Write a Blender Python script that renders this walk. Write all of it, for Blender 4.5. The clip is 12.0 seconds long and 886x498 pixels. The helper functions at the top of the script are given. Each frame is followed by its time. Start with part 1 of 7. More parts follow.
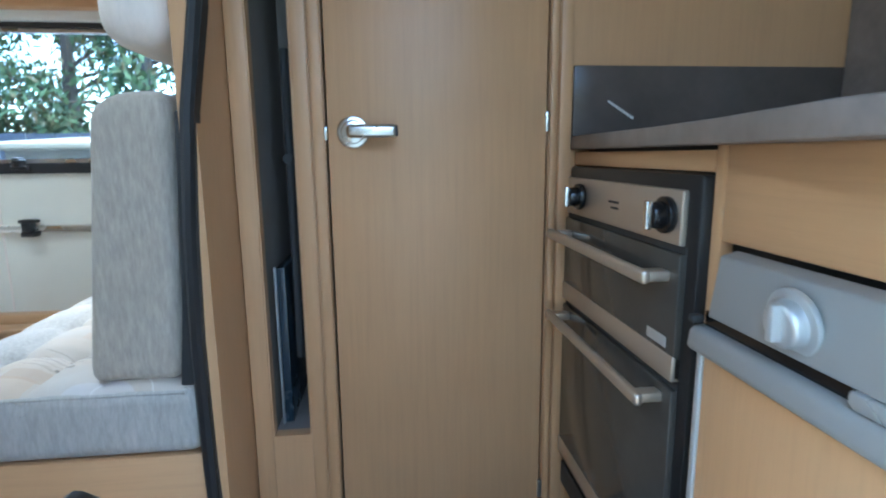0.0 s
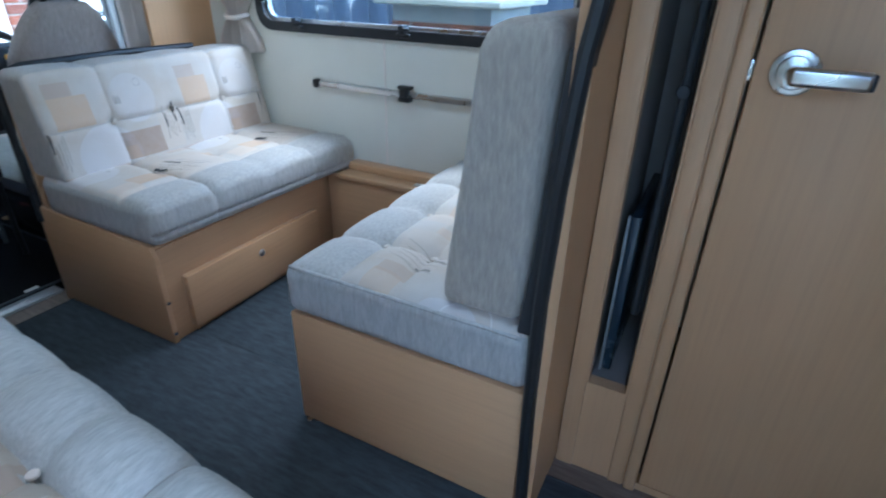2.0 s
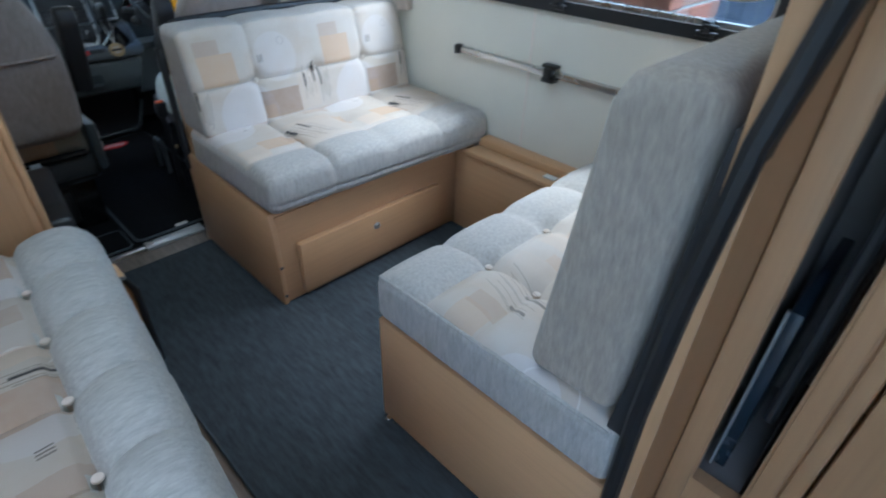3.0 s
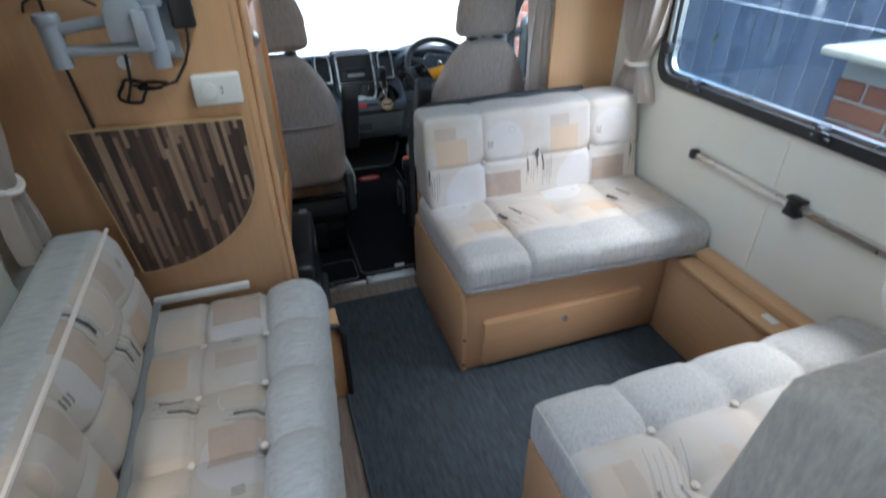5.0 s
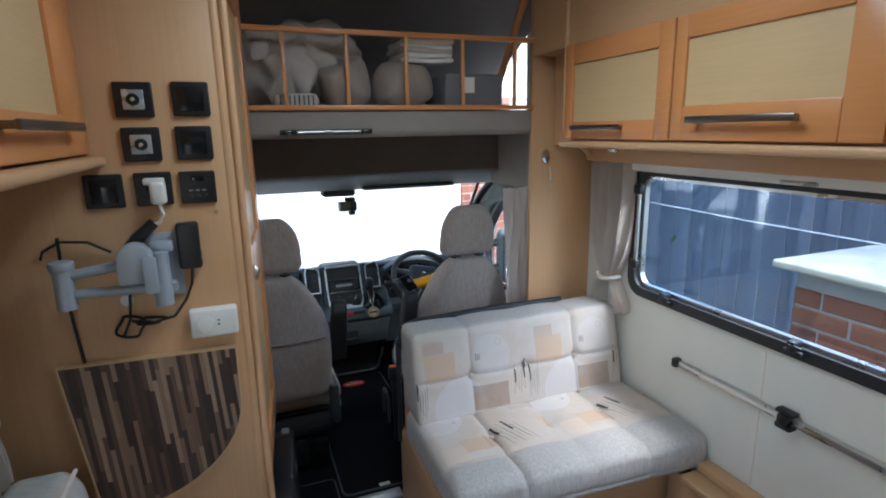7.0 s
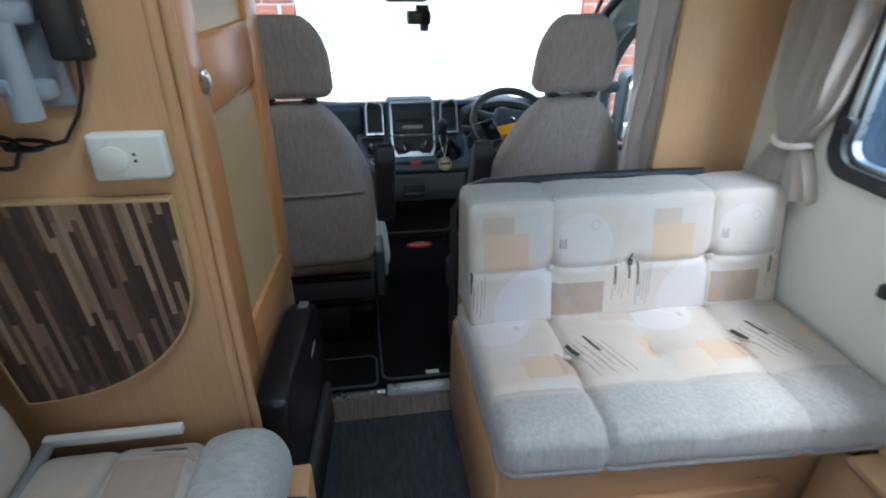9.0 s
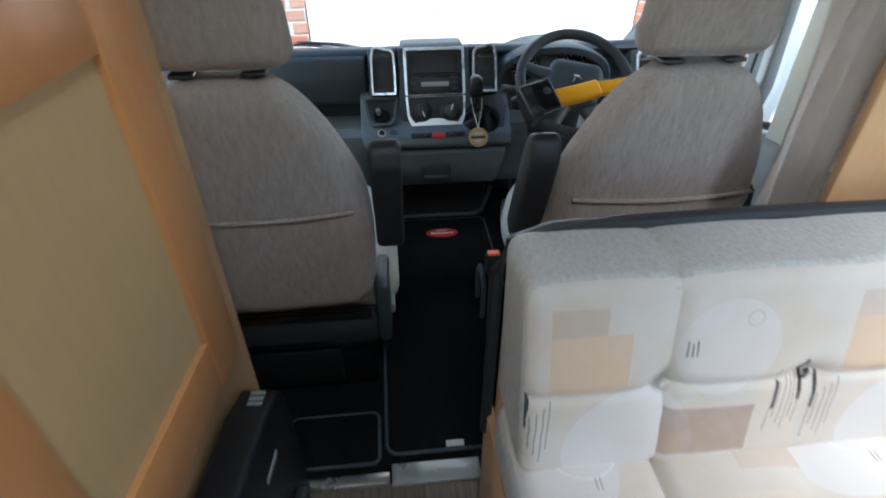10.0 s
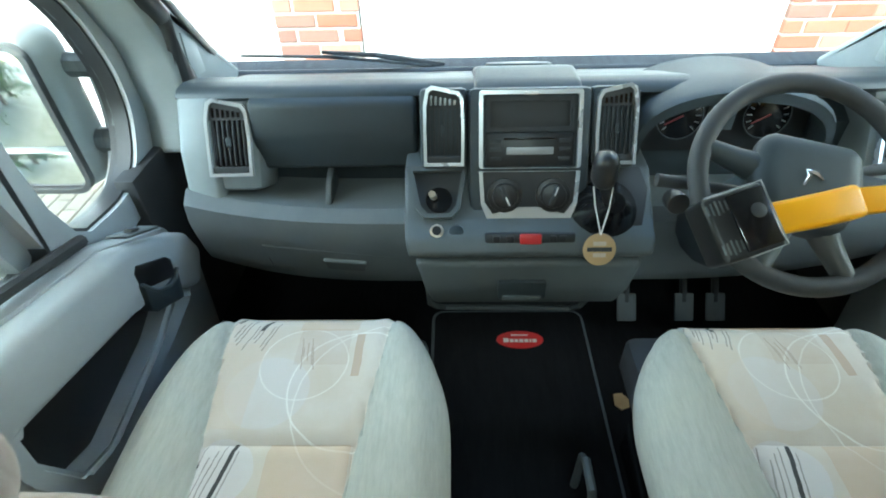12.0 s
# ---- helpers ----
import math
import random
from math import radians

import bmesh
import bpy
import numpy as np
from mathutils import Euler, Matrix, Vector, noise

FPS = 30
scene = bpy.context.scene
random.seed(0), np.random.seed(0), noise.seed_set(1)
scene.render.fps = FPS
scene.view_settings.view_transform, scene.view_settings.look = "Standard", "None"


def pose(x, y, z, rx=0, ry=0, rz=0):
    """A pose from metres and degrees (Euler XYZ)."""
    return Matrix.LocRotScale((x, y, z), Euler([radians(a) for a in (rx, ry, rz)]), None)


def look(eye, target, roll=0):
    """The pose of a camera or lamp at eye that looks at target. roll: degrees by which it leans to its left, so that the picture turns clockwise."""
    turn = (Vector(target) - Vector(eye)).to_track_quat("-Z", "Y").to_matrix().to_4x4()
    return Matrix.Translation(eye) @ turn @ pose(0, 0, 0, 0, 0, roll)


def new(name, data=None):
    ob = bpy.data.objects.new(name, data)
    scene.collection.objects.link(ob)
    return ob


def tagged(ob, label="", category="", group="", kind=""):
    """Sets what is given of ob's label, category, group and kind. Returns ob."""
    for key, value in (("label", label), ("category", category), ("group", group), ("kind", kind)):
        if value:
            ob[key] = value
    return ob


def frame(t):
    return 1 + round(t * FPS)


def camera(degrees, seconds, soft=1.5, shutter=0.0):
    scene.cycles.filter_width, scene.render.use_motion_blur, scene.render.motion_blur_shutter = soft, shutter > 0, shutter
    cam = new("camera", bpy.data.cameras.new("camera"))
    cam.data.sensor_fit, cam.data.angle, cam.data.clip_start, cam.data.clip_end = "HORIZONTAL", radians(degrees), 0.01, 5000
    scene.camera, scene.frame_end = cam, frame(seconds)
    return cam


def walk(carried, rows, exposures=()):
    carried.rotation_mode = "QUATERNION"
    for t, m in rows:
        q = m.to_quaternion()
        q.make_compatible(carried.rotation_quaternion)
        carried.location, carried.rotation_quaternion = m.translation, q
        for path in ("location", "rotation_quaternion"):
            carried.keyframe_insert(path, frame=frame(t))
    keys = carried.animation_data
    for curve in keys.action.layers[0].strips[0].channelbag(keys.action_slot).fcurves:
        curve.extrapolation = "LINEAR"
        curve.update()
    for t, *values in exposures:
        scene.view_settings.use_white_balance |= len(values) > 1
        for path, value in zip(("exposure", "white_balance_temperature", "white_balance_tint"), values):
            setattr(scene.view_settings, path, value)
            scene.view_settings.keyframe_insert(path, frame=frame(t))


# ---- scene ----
cam = camera(79.7, 12.0, 1.9, 0.4)
PATH = [
    (0, (0.062, 0.025, 0.877), (0.269, 1.984, 0.528), -0.6),
    (0.5, (0.026, 0.082, 0.94), (0.1, 2.009, 0.412), 1.1),
    (1, (-0.024, 0.157, 0.961), (-0.274, 2.035, 0.319), 0.7),
    (1.5, (-0.072, 0.222, 1.002), (-0.692, 1.959, 0.23), 0.9),
    (2, (-0.083, 0.216, 1.04), (-0.89, 1.798, 0.12), 1.4),
    (2.5, (-0.114, 0.272, 1.071), (-1.079, 1.706, 0.066), 1.4),
    (3, (-0.142, 0.426, 1.141), (-1.287, 1.611, 0.008), 1.8),
    (3.2, (-0.146, 0.462, 1.18), (-1.348, 1.516, -0.022), 2.0),
    (4.8, (-0.17, 0.542, 1.345), (-1.706, 1.061, 0.174), -0.7),
    (5, (-0.175, 0.542, 1.363), (-1.772, 1.071, 0.281), -0.7),
    (5.5, (-0.184, 0.536, 1.403), (-1.894, 1.116, 0.543), -0.5),
    (6, (-0.185, 0.531, 1.428), (-1.961, 1.169, 0.767), -0.6),
    (6.5, (-0.183, 0.528, 1.451), (-1.999, 1.204, 0.956), -0.9),
    (6.7, (-0.183, 0.523, 1.459), (-2.011, 1.213, 1.03), -1.1),
    (8.3, (-0.403, 0.663, 1.342), (-2.19, 1.215, 0.634), 0.4),
    (8.5, (-0.461, 0.708, 1.323), (-2.241, 1.176, 0.541), 0.7),
    (9, (-0.699, 0.781, 1.271), (-2.435, 1.062, 0.319), 0.6),
    (9.5, (-1.027, 0.799, 1.233), (-2.698, 0.994, 0.151), 0.2),
    (10, (-1.322, 0.861, 1.205), (-2.93, 1.032, 0.028), 0.1),
    (10.5, (-1.596, 0.905, 1.199), (-3.145, 1.035, -0.059), -0.6),
    (11, (-1.869, 0.877, 1.174), (-3.419, 0.965, -0.087), -0.9),
    (11.5, (-2.053, 0.868, 1.156), (-3.591, 0.823, -0.122), -1.6),
    (12, (-2.124, 0.875, 1.152), (-3.638, 0.819, -0.153), -1.8),
]
walk(cam, [(t, look(eye, target, roll)) for t, eye, target, roll in PATH], [
    (0.0, 3.85, 5800, 2), (0.5, 3.55, 5500, 0), (1.0, 3.6, 5100, -4), (2.0, 3.2, 5250, 4), (3.2, 3.2, 5800, 4), (5.0, 3.3, 6150, 8), (6.5, 3.05, 6300, 11), (8.5, 3.1, 5600, 3),
    (9.5, 3.3, 6400, 7), (10.0, 3.45, 6400, 6), (10.5, 4.0, 6450, 2), (11.0, 4.4, 6350, -8), (12.0, 4.35, 6750, -9)])

# ---- light ----
world = bpy.data.worlds.new("sky")
scene.world = world
world.use_nodes = True
wn = world.node_tree.nodes
sky = wn.new("ShaderNodeTexSky")
sky.sky_type, sky.sun_disc = "NISHITA", False
sky.sun_elevation, sky.sun_rotation = radians(50), radians(100)
world.node_tree.links.new(sky.outputs[0], wn["Background"].inputs[0])
wn["Background"].inputs[1].default_value = 0.15


def lamp(name, kind, power, eye, target, size=None, angle=None, colour=(1, 1, 1)):
    data = bpy.data.lights.new(name, kind)
    data.energy, data.color = power, colour
    if size:
        data.shape, data.size, data.size_y = "RECTANGLE", size[0], size[1]
    if angle:
        data.angle = radians(angle)
    ob = new(name, data)
    ob.matrix_world = look(eye, target)
    return ob


lamp("sun", "SUN", 0.55, (5, -1, 6), (0, 0, 0), angle=15, colour=(1, 0.97, 0.93))
lamp("window_sky_light", "AREA", 4.9, (-1.1, 2.3, 1.72), (-1.1, 1.0, 0.45), (1.3, 0.4), colour=(0.95, 0.97, 1.0))
lamp("cab_sky_light_near", "AREA", 0.6, (-2.70, -0.12, 1.02), (-2.70, 0.9, 0.35), (0.7, 0.5), colour=(0.92, 0.98, 1.0))
lamp("cab_sky_light_off", "AREA", 0.7, (-2.70, 2.30, 1.02), (-2.70, 1.2, 0.35), (0.7, 0.5), colour=(0.92, 0.98, 1.0))
lamp("entry_door_light", "AREA", 0.32, (0.1, -0.16, 0.82), (0.0, 2, 0.7), (0.46, 1.5), colour=(0.64, 0.83, 1.0))
# Unseen overhead fill lamp, added to brighten cupboards, shelf and settee.
lamp("rooflight", "AREA", 1.0, (-1.12, 0.95, 1.985), (-1.12, 0.95, 0), (0.42, 0.42), colour=(0.70, 0.87, 1.0))

# ---- mesh helpers ----


def obj(name, bm, mats, parent=None, label="", smooth=True):
    me = bpy.data.meshes.new(name)
    bm.normal_update()
    bm.to_mesh(me)
    bm.free()
    for m in mats if isinstance(mats, (list, tuple)) else [mats]:
        me.materials.append(m)
    if smooth:
        me.polygons.foreach_set("use_smooth", [True] * len(me.polygons))
        me.set_sharp_from_angle(angle=radians(38))
    ob = new(name, me)
    if parent:
        ob.parent = parent
        ob.matrix_parent_inverse = parent.matrix_basis.inverted() if parent.parent is None else (parent.parent.matrix_basis @ parent.parent.matrix_basis.inverted()).inverted()
    if label:
        ob["label"] = label
    return ob


def part(name, bm, mats, parent, label="", smooth=True):
    return obj(name, bm, mats, parent, label, smooth)


def structure(name, bm, mats, label, category=""):
    return tagged(obj(name, bm, mats), label, category or name.split("_")[0], kind="structure")


def thing(name, at, label, category, group="", kind=""):
    ob = new(name)
    ob.empty_display_size = 0.1
    ob.matrix_basis = Matrix.Translation(at)
    return tagged(ob, label, category, group, kind)


def box(x0, x1, y0, y1, z0, z1, r=0.0, seg=2, bm=None, m=None):
    """A box with rounded edges, added to bm; m lays it elsewhere."""
    own = bmesh.new()
    bmesh.ops.create_cube(own, size=1)
    for v in own.verts:
        v.co = Vector((x0 + (v.co.x + 0.5) * (x1 - x0), y0 + (v.co.y + 0.5) * (y1 - y0), z0 + (v.co.z + 0.5) * (z1 - z0)))
    if r > 0:
        r = min(r, 0.49 * min(abs(x1 - x0), abs(y1 - y0), abs(z1 - z0)))
        bmesh.ops.bevel(own, geom=own.edges[:], offset=r, segments=seg, profile=0.5, affect="EDGES")
    return merge(own, bm, m)


def merge(own, bm=None, m=None):
    if m is not None:
        own.transform(m)
    if bm is None:
        return own
    me = bpy.data.meshes.new("tmp")
    own.to_mesh(me)
    own.free()
    bm.from_mesh(me)
    bpy.data.meshes.remove(me)
    return bm


def prism(points, lo, hi, axis="y", r=0.0, bm=None, m=None, seg=2):
    """A flat outline, given in the two other axes in order, drawn out from lo to hi along axis."""
    own = bmesh.new()

    def at(a, b, c):
        return {"x": (c, a, b), "y": (a, c, b), "z": (a, b, c)}[axis]

    low = [own.verts.new(at(a, b, lo)) for a, b in points]
    high = [own.verts.new(at(a, b, hi)) for a, b in points]
    n = len(points)
    own.faces.new(low)
    own.faces.new(high[::-1])
    for i in range(n):
        own.faces.new((low[i], high[i], high[(i + 1) % n], low[(i + 1) % n]))
    bmesh.ops.recalc_face_normals(own, faces=own.faces)
    if r > 0:
        bmesh.ops.bevel(own, geom=own.edges[:], offset=r, segments=seg, profile=0.5, affect="EDGES", clamp_overlap=True)
    return merge(own, bm, m)


def tube(points, radius, sides=8, bm=None, closed=False, cap=True, m=None):
    """A round bar along points; radius is a number or one for each point."""
    own = bmesh.new()
    pts = [Vector(p) for p in points]
    n, rings = len(pts), []
    up = Vector((0.13, 0.21, 0.97))
    for i, p in enumerate(pts):
        a = pts[(i - 1) % n] if closed or i else p
        b = pts[(i + 1) % n] if closed or i < n - 1 else p
        t = (b - a).normalized()
        u = t.cross(up).normalized() if abs(t.dot(up)) < 0.98 else t.cross(Vector((1, 0, 0))).normalized()
        w = t.cross(u)
        rad = radius[i] if isinstance(radius, (list, tuple)) else radius
        rings.append([own.verts.new(p + rad * (math.cos(k) * u + math.sin(k) * w)) for k in [2 * math.pi * j / sides for j in range(sides)]])
    for i in range(n if closed else n - 1):
        a, b = rings[i], rings[(i + 1) % n]
        for j in range(sides):
            own.faces.new((a[j], a[(j + 1) % sides], b[(j + 1) % sides], b[j]))
    if cap and not closed:
        own.faces.new(rings[0][::-1])
        own.faces.new(rings[-1])
    bmesh.ops.recalc_face_normals(own, faces=own.faces)
    return merge(own, bm, m)


def disc(radius, depth, m, sides=24, r=0.0, bm=None, r2=None):
    """A cylinder or cone frustum along local z from 0 to depth, laid by m."""
    own = bmesh.new()
    bmesh.ops.create_cone(own, cap_ends=True, segments=sides, radius1=radius, radius2=radius if r2 is None else r2, depth=depth)
    own.transform(Matrix.Translation((0, 0, depth / 2)))
    if r > 0:
        bmesh.ops.bevel(own, geom=[e for e in own.edges if len(e.link_faces) == 2 and abs(e.verts[0].co.z - e.verts[1].co.z) < 1e-6], offset=r, segments=2, profile=0.5, affect="EDGES")
    return merge(own, bm, m)


def arc(cx, cy, radius, a0, a1, n):
    return [(cx + radius * math.cos(radians(a0 + (a1 - a0) * i / n)), cy + radius * math.sin(radians(a0 + (a1 - a0) * i / n))) for i in range(n + 1)]


def pad(x0, x1, y0, y1, z0, z1, r, shape=None, cuts=26, pick=None):
    """A stuffed cushion: a rounded block, then shape(p, unit) moves each point; pick(centre, normal) gives a face's material slot."""
    bm = bmesh.new()
    bmesh.ops.create_cube(bm, size=2)
    bmesh.ops.subdivide_edges(bm, edges=bm.edges[:], cuts=cuts, use_grid_fill=True)
    half = Vector((x1 - x0, y1 - y0, z1 - z0)) / 2
    mid = Vector((x1 + x0, y1 + y0, z1 + z0)) / 2
    rr = min(r, min(half) * 0.98)
    for v in bm.verts:
        u = Vector([math.copysign(abs(c) ** 0.85, c) for c in v.co])
        p = Vector([u[i] * half[i] for i in range(3)])
        core = Vector([max(-half[i] + rr, min(half[i] - rr, p[i])) for i in range(3)])
        off = p - core
        if off.length > 1e-9:
            p = core + off.normalized() * rr
        v.co = mid + p
        if shape:
            v.co = shape(v.co.copy(), u)
    bm.normal_update()
    if pick:
        for f in bm.faces:
            f.material_index = pick(f.calc_center_median(), f.normal)
    return bm


def seam_line(points, shape, lift=0.0006, radius=0.0016):
    """A fine seam that lies on a shaped cushion; points carry the face they lie on."""
    return tube([shape(Vector(p), Vector(u)) + Vector(u) * lift for p, u in points], radius, 5)


def groove(t, w=0.012):
    return math.exp(-((t / w) ** 2))


def wall(axis, a0, a1, u0, u1, z0, z1, holes=()):
    """A thick wall across axis from a0 to a1, along the other axis from u0 to u1, with rectangular holes (u0, u1, z0, z1)."""
    us = sorted({u0, u1, *[h[0] for h in holes], *[h[1] for h in holes]})
    zs = sorted({z0, z1, *[h[2] for h in holes], *[h[3] for h in holes]})
    bm = bmesh.new()
    for i in range(len(us) - 1):
        for j in range(len(zs) - 1):
            cu, cz = (us[i] + us[i + 1]) / 2, (zs[j] + zs[j + 1]) / 2
            if any(h[0] < cu < h[1] and h[2] < cz < h[3] for h in holes):
                continue
            if axis == "y":
                box(us[i], us[i + 1], a0, a1, zs[j], zs[j + 1], bm=bm)
            else:
                box(a0, a1, us[i], us[i + 1], zs[j], zs[j + 1], bm=bm)
    bmesh.ops.remove_doubles(bm, verts=bm.verts, dist=1e-5)
    seen = {}
    for f in bm.faces:
        seen.setdefault(tuple(round(c, 4) for c in f.calc_center_median()), []).append(f)
    bmesh.ops.delete(bm, geom=[f for fs in seen.values() if len(fs) > 1 for f in fs], context="FACES")
    return bm


# ---- materials ----
class Nodes:
    """Short hand for building a node material on object coordinates."""

    def __init__(self, name, rough=0.5, metal=0.0):
        self.m = bpy.data.materials.new(name)
        self.m.use_nodes = True
        self.t = self.m.node_tree
        self.b = self.t.nodes["Principled BSDF"]
        self.b.inputs["Roughness"].default_value, self.b.inputs["Metallic"].default_value = rough, metal
        self.c = self.t.nodes.new("ShaderNodeTexCoord").outputs["Object"]

    def put(self, sock, value):
        if isinstance(value, bpy.types.NodeSocket):
            self.t.links.new(value, sock)
        else:
            sock.default_value = (*value, 1) if isinstance(value, tuple) and len(value) == 3 and sock.type == "RGBA" else value

    def math(self, op, a, b=0.0):
        n = self.t.nodes.new("ShaderNodeMath")
        n.operation = op
        self.put(n.inputs[0], a)
        self.put(n.inputs[1], b)
        return n.outputs[0]

    def scaled(self, s, rot=(0, 0, 0), loc=(0, 0, 0)):
        n = self.t.nodes.new("ShaderNodeMapping")
        n.inputs["Scale"].default_value, n.inputs["Location"].default_value = s, loc
        n.inputs["Rotation"].default_value = [radians(a) for a in rot]
        self.t.links.new(self.c, n.inputs[0])
        return n.outputs[0]

    def noise(self, s=(1, 1, 1), scale=5.0, detail=4.0, rough=0.6):
        n = self.t.nodes.new("ShaderNodeTexNoise")
        n.inputs["Scale"].default_value, n.inputs["Detail"].default_value, n.inputs["Roughness"].default_value = scale, detail, rough
        self.t.links.new(self.scaled(s), n.inputs["Vector"])
        return n.outputs["Fac"]

    def ramp(self, fac, stops):
        n = self.t.nodes.new("ShaderNodeValToRGB")
        el = n.color_ramp.elements
        while len(el) < len(stops):
            el.new(0.5)
        for e, (p, c) in zip(el, stops):
            e.position, e.color = p, (*c, 1)
        self.t.links.new(fac, n.inputs[0])
        return n.outputs[0]

    def mix(self, fac, a, b, kind="MIX"):
        n = self.t.nodes.new("ShaderNodeMix")
        n.data_type, n.blend_type = "RGBA", kind
        self.put(n.inputs[0], fac)
        self.put(n.inputs[6], a)
        self.put(n.inputs[7], b)
        return n.outputs[2]

    def axes(self):
        n = self.t.nodes.new("ShaderNodeSeparateXYZ")
        self.t.links.new(self.c, n.inputs[0])
        return dict(zip("xyz", n.outputs))

    def colour(self, value):
        self.put(self.b.inputs["Base Color"], value)
        return self

    def rough(self, fac, lo, hi):
        n = self.t.nodes.new("ShaderNodeMapRange")
        n.inputs["To Min"].default_value, n.inputs["To Max"].default_value = lo, hi
        self.t.links.new(fac, n.inputs[0])
        self.t.links.new(n.outputs[0], self.b.inputs["Roughness"])
        return self

    def bump(self, height, strength=0.3, dist=0.002):
        n = self.t.nodes.new("ShaderNodeBump")
        n.inputs["Strength"].default_value, n.inputs["Distance"].default_value = strength, dist
        self.t.links.new(height, n.inputs["Height"])
        self.t.links.new(n.outputs[0], self.b.inputs["Normal"])
        return self


def shade(c, k):
    return tuple(min(1.0, v * k) for v in c)


def wood(name, c, along="z", rough=0.38, contrast=0.12):
    n = Nodes(name)
    s = {"x": (0.5, 14, 14), "y": (14, 0.5, 14), "z": (14, 14, 0.5)}[along]
    grain = n.noise(s, 9, 5, 0.65)
    broad = n.noise((0.9, 0.9, 0.9), 2.4, 2)
    fine = n.noise(tuple(v * 6 for v in s), 8, 2)
    col = n.ramp(grain, [(0.3, shade(c, 1 - contrast)), (0.5, c), (0.72, shade(c, 1 + contrast * 0.7))])
    col = n.mix(0.5, col, n.ramp(broad, [(0.3, shade(c, 0.84)), (0.7, shade(c, 1.12))]), "MIX")
    col = n.mix(n.math("MULTIPLY", fine, 0.18), col, shade(c, 0.7))
    return n.colour(col).rough(fine, rough - 0.06, rough + 0.1).bump(grain, 0.05, 0.001).m


def cloth(name, c, streak="z", contrast=0.14, scale=1.0, sheen=0.15, gloss=0.5):
    """Chenille upholstery with fine streaks."""
    n = Nodes(name, 0.92)
    s = {"x": (3, 15, 15), "y": (15, 3, 15), "z": (15, 15, 3)}[streak]
    a = n.noise(s, 9 * scale, 4, 0.7)
    b = n.noise((1, 1, 1), 7, 3)
    f = n.noise((1, 1, 1), 700, 2)
    col = n.ramp(a, [(0.3, shade(c, 1 - contrast)), (0.7, shade(c, 1 + contrast))])
    col = n.mix(n.math("MULTIPLY", b, 0.5), col, shade(c, 0.84))
    n.b.inputs["Sheen Weight"].default_value = sheen
    n.b.inputs["Specular IOR Level"].default_value = gloss
    return n.colour(col).bump(n.math("ADD", a, n.math("MULTIPLY", f, 0.6)), 0.35, 0.002).m


def plain(name, c, rough=0.5, metal=0.0, vary=0.1, scale=30.0, bump=0.12):
    n = Nodes(name, rough, metal)
    a = n.noise((1, 1, 1), scale * 14, 2)
    b = n.noise((1, 1, 1), scale * 0.22, 4, 0.65)
    col = n.ramp(b, [(0.3, shade(c, 1 - vary)), (0.7, shade(c, 1 + vary))])
    return n.colour(col).rough(b, max(0.03, rough - 0.07), rough + 0.08).bump(a, bump, 0.0006).m


CREAM, PALE, TAN, BROWN, SAND = (0.555, 0.47, 0.38), (0.60, 0.54, 0.475), (0.44, 0.30, 0.205), (0.31, 0.195, 0.135), (0.54, 0.385, 0.265)
INK = (0.02, 0.021, 0.026)


def fan(u, v0, v1, k, step, slant, tone=(0.17, 0.15, 0.14)):
    """Pen strokes side by side, of uneven length."""
    return [(u + step * i, u + step * i + 0.0022, v0 + 0.011 * ((i * 5) % 3), v1 - 0.009 * ((i * 3) % 4), tone, 0.72, slant) for i in range(k)]


PALE_TAN, LILAC, BLUSH = (0.60, 0.475, 0.365), (0.60, 0.585, 0.61), (0.42, 0.30, 0.225)
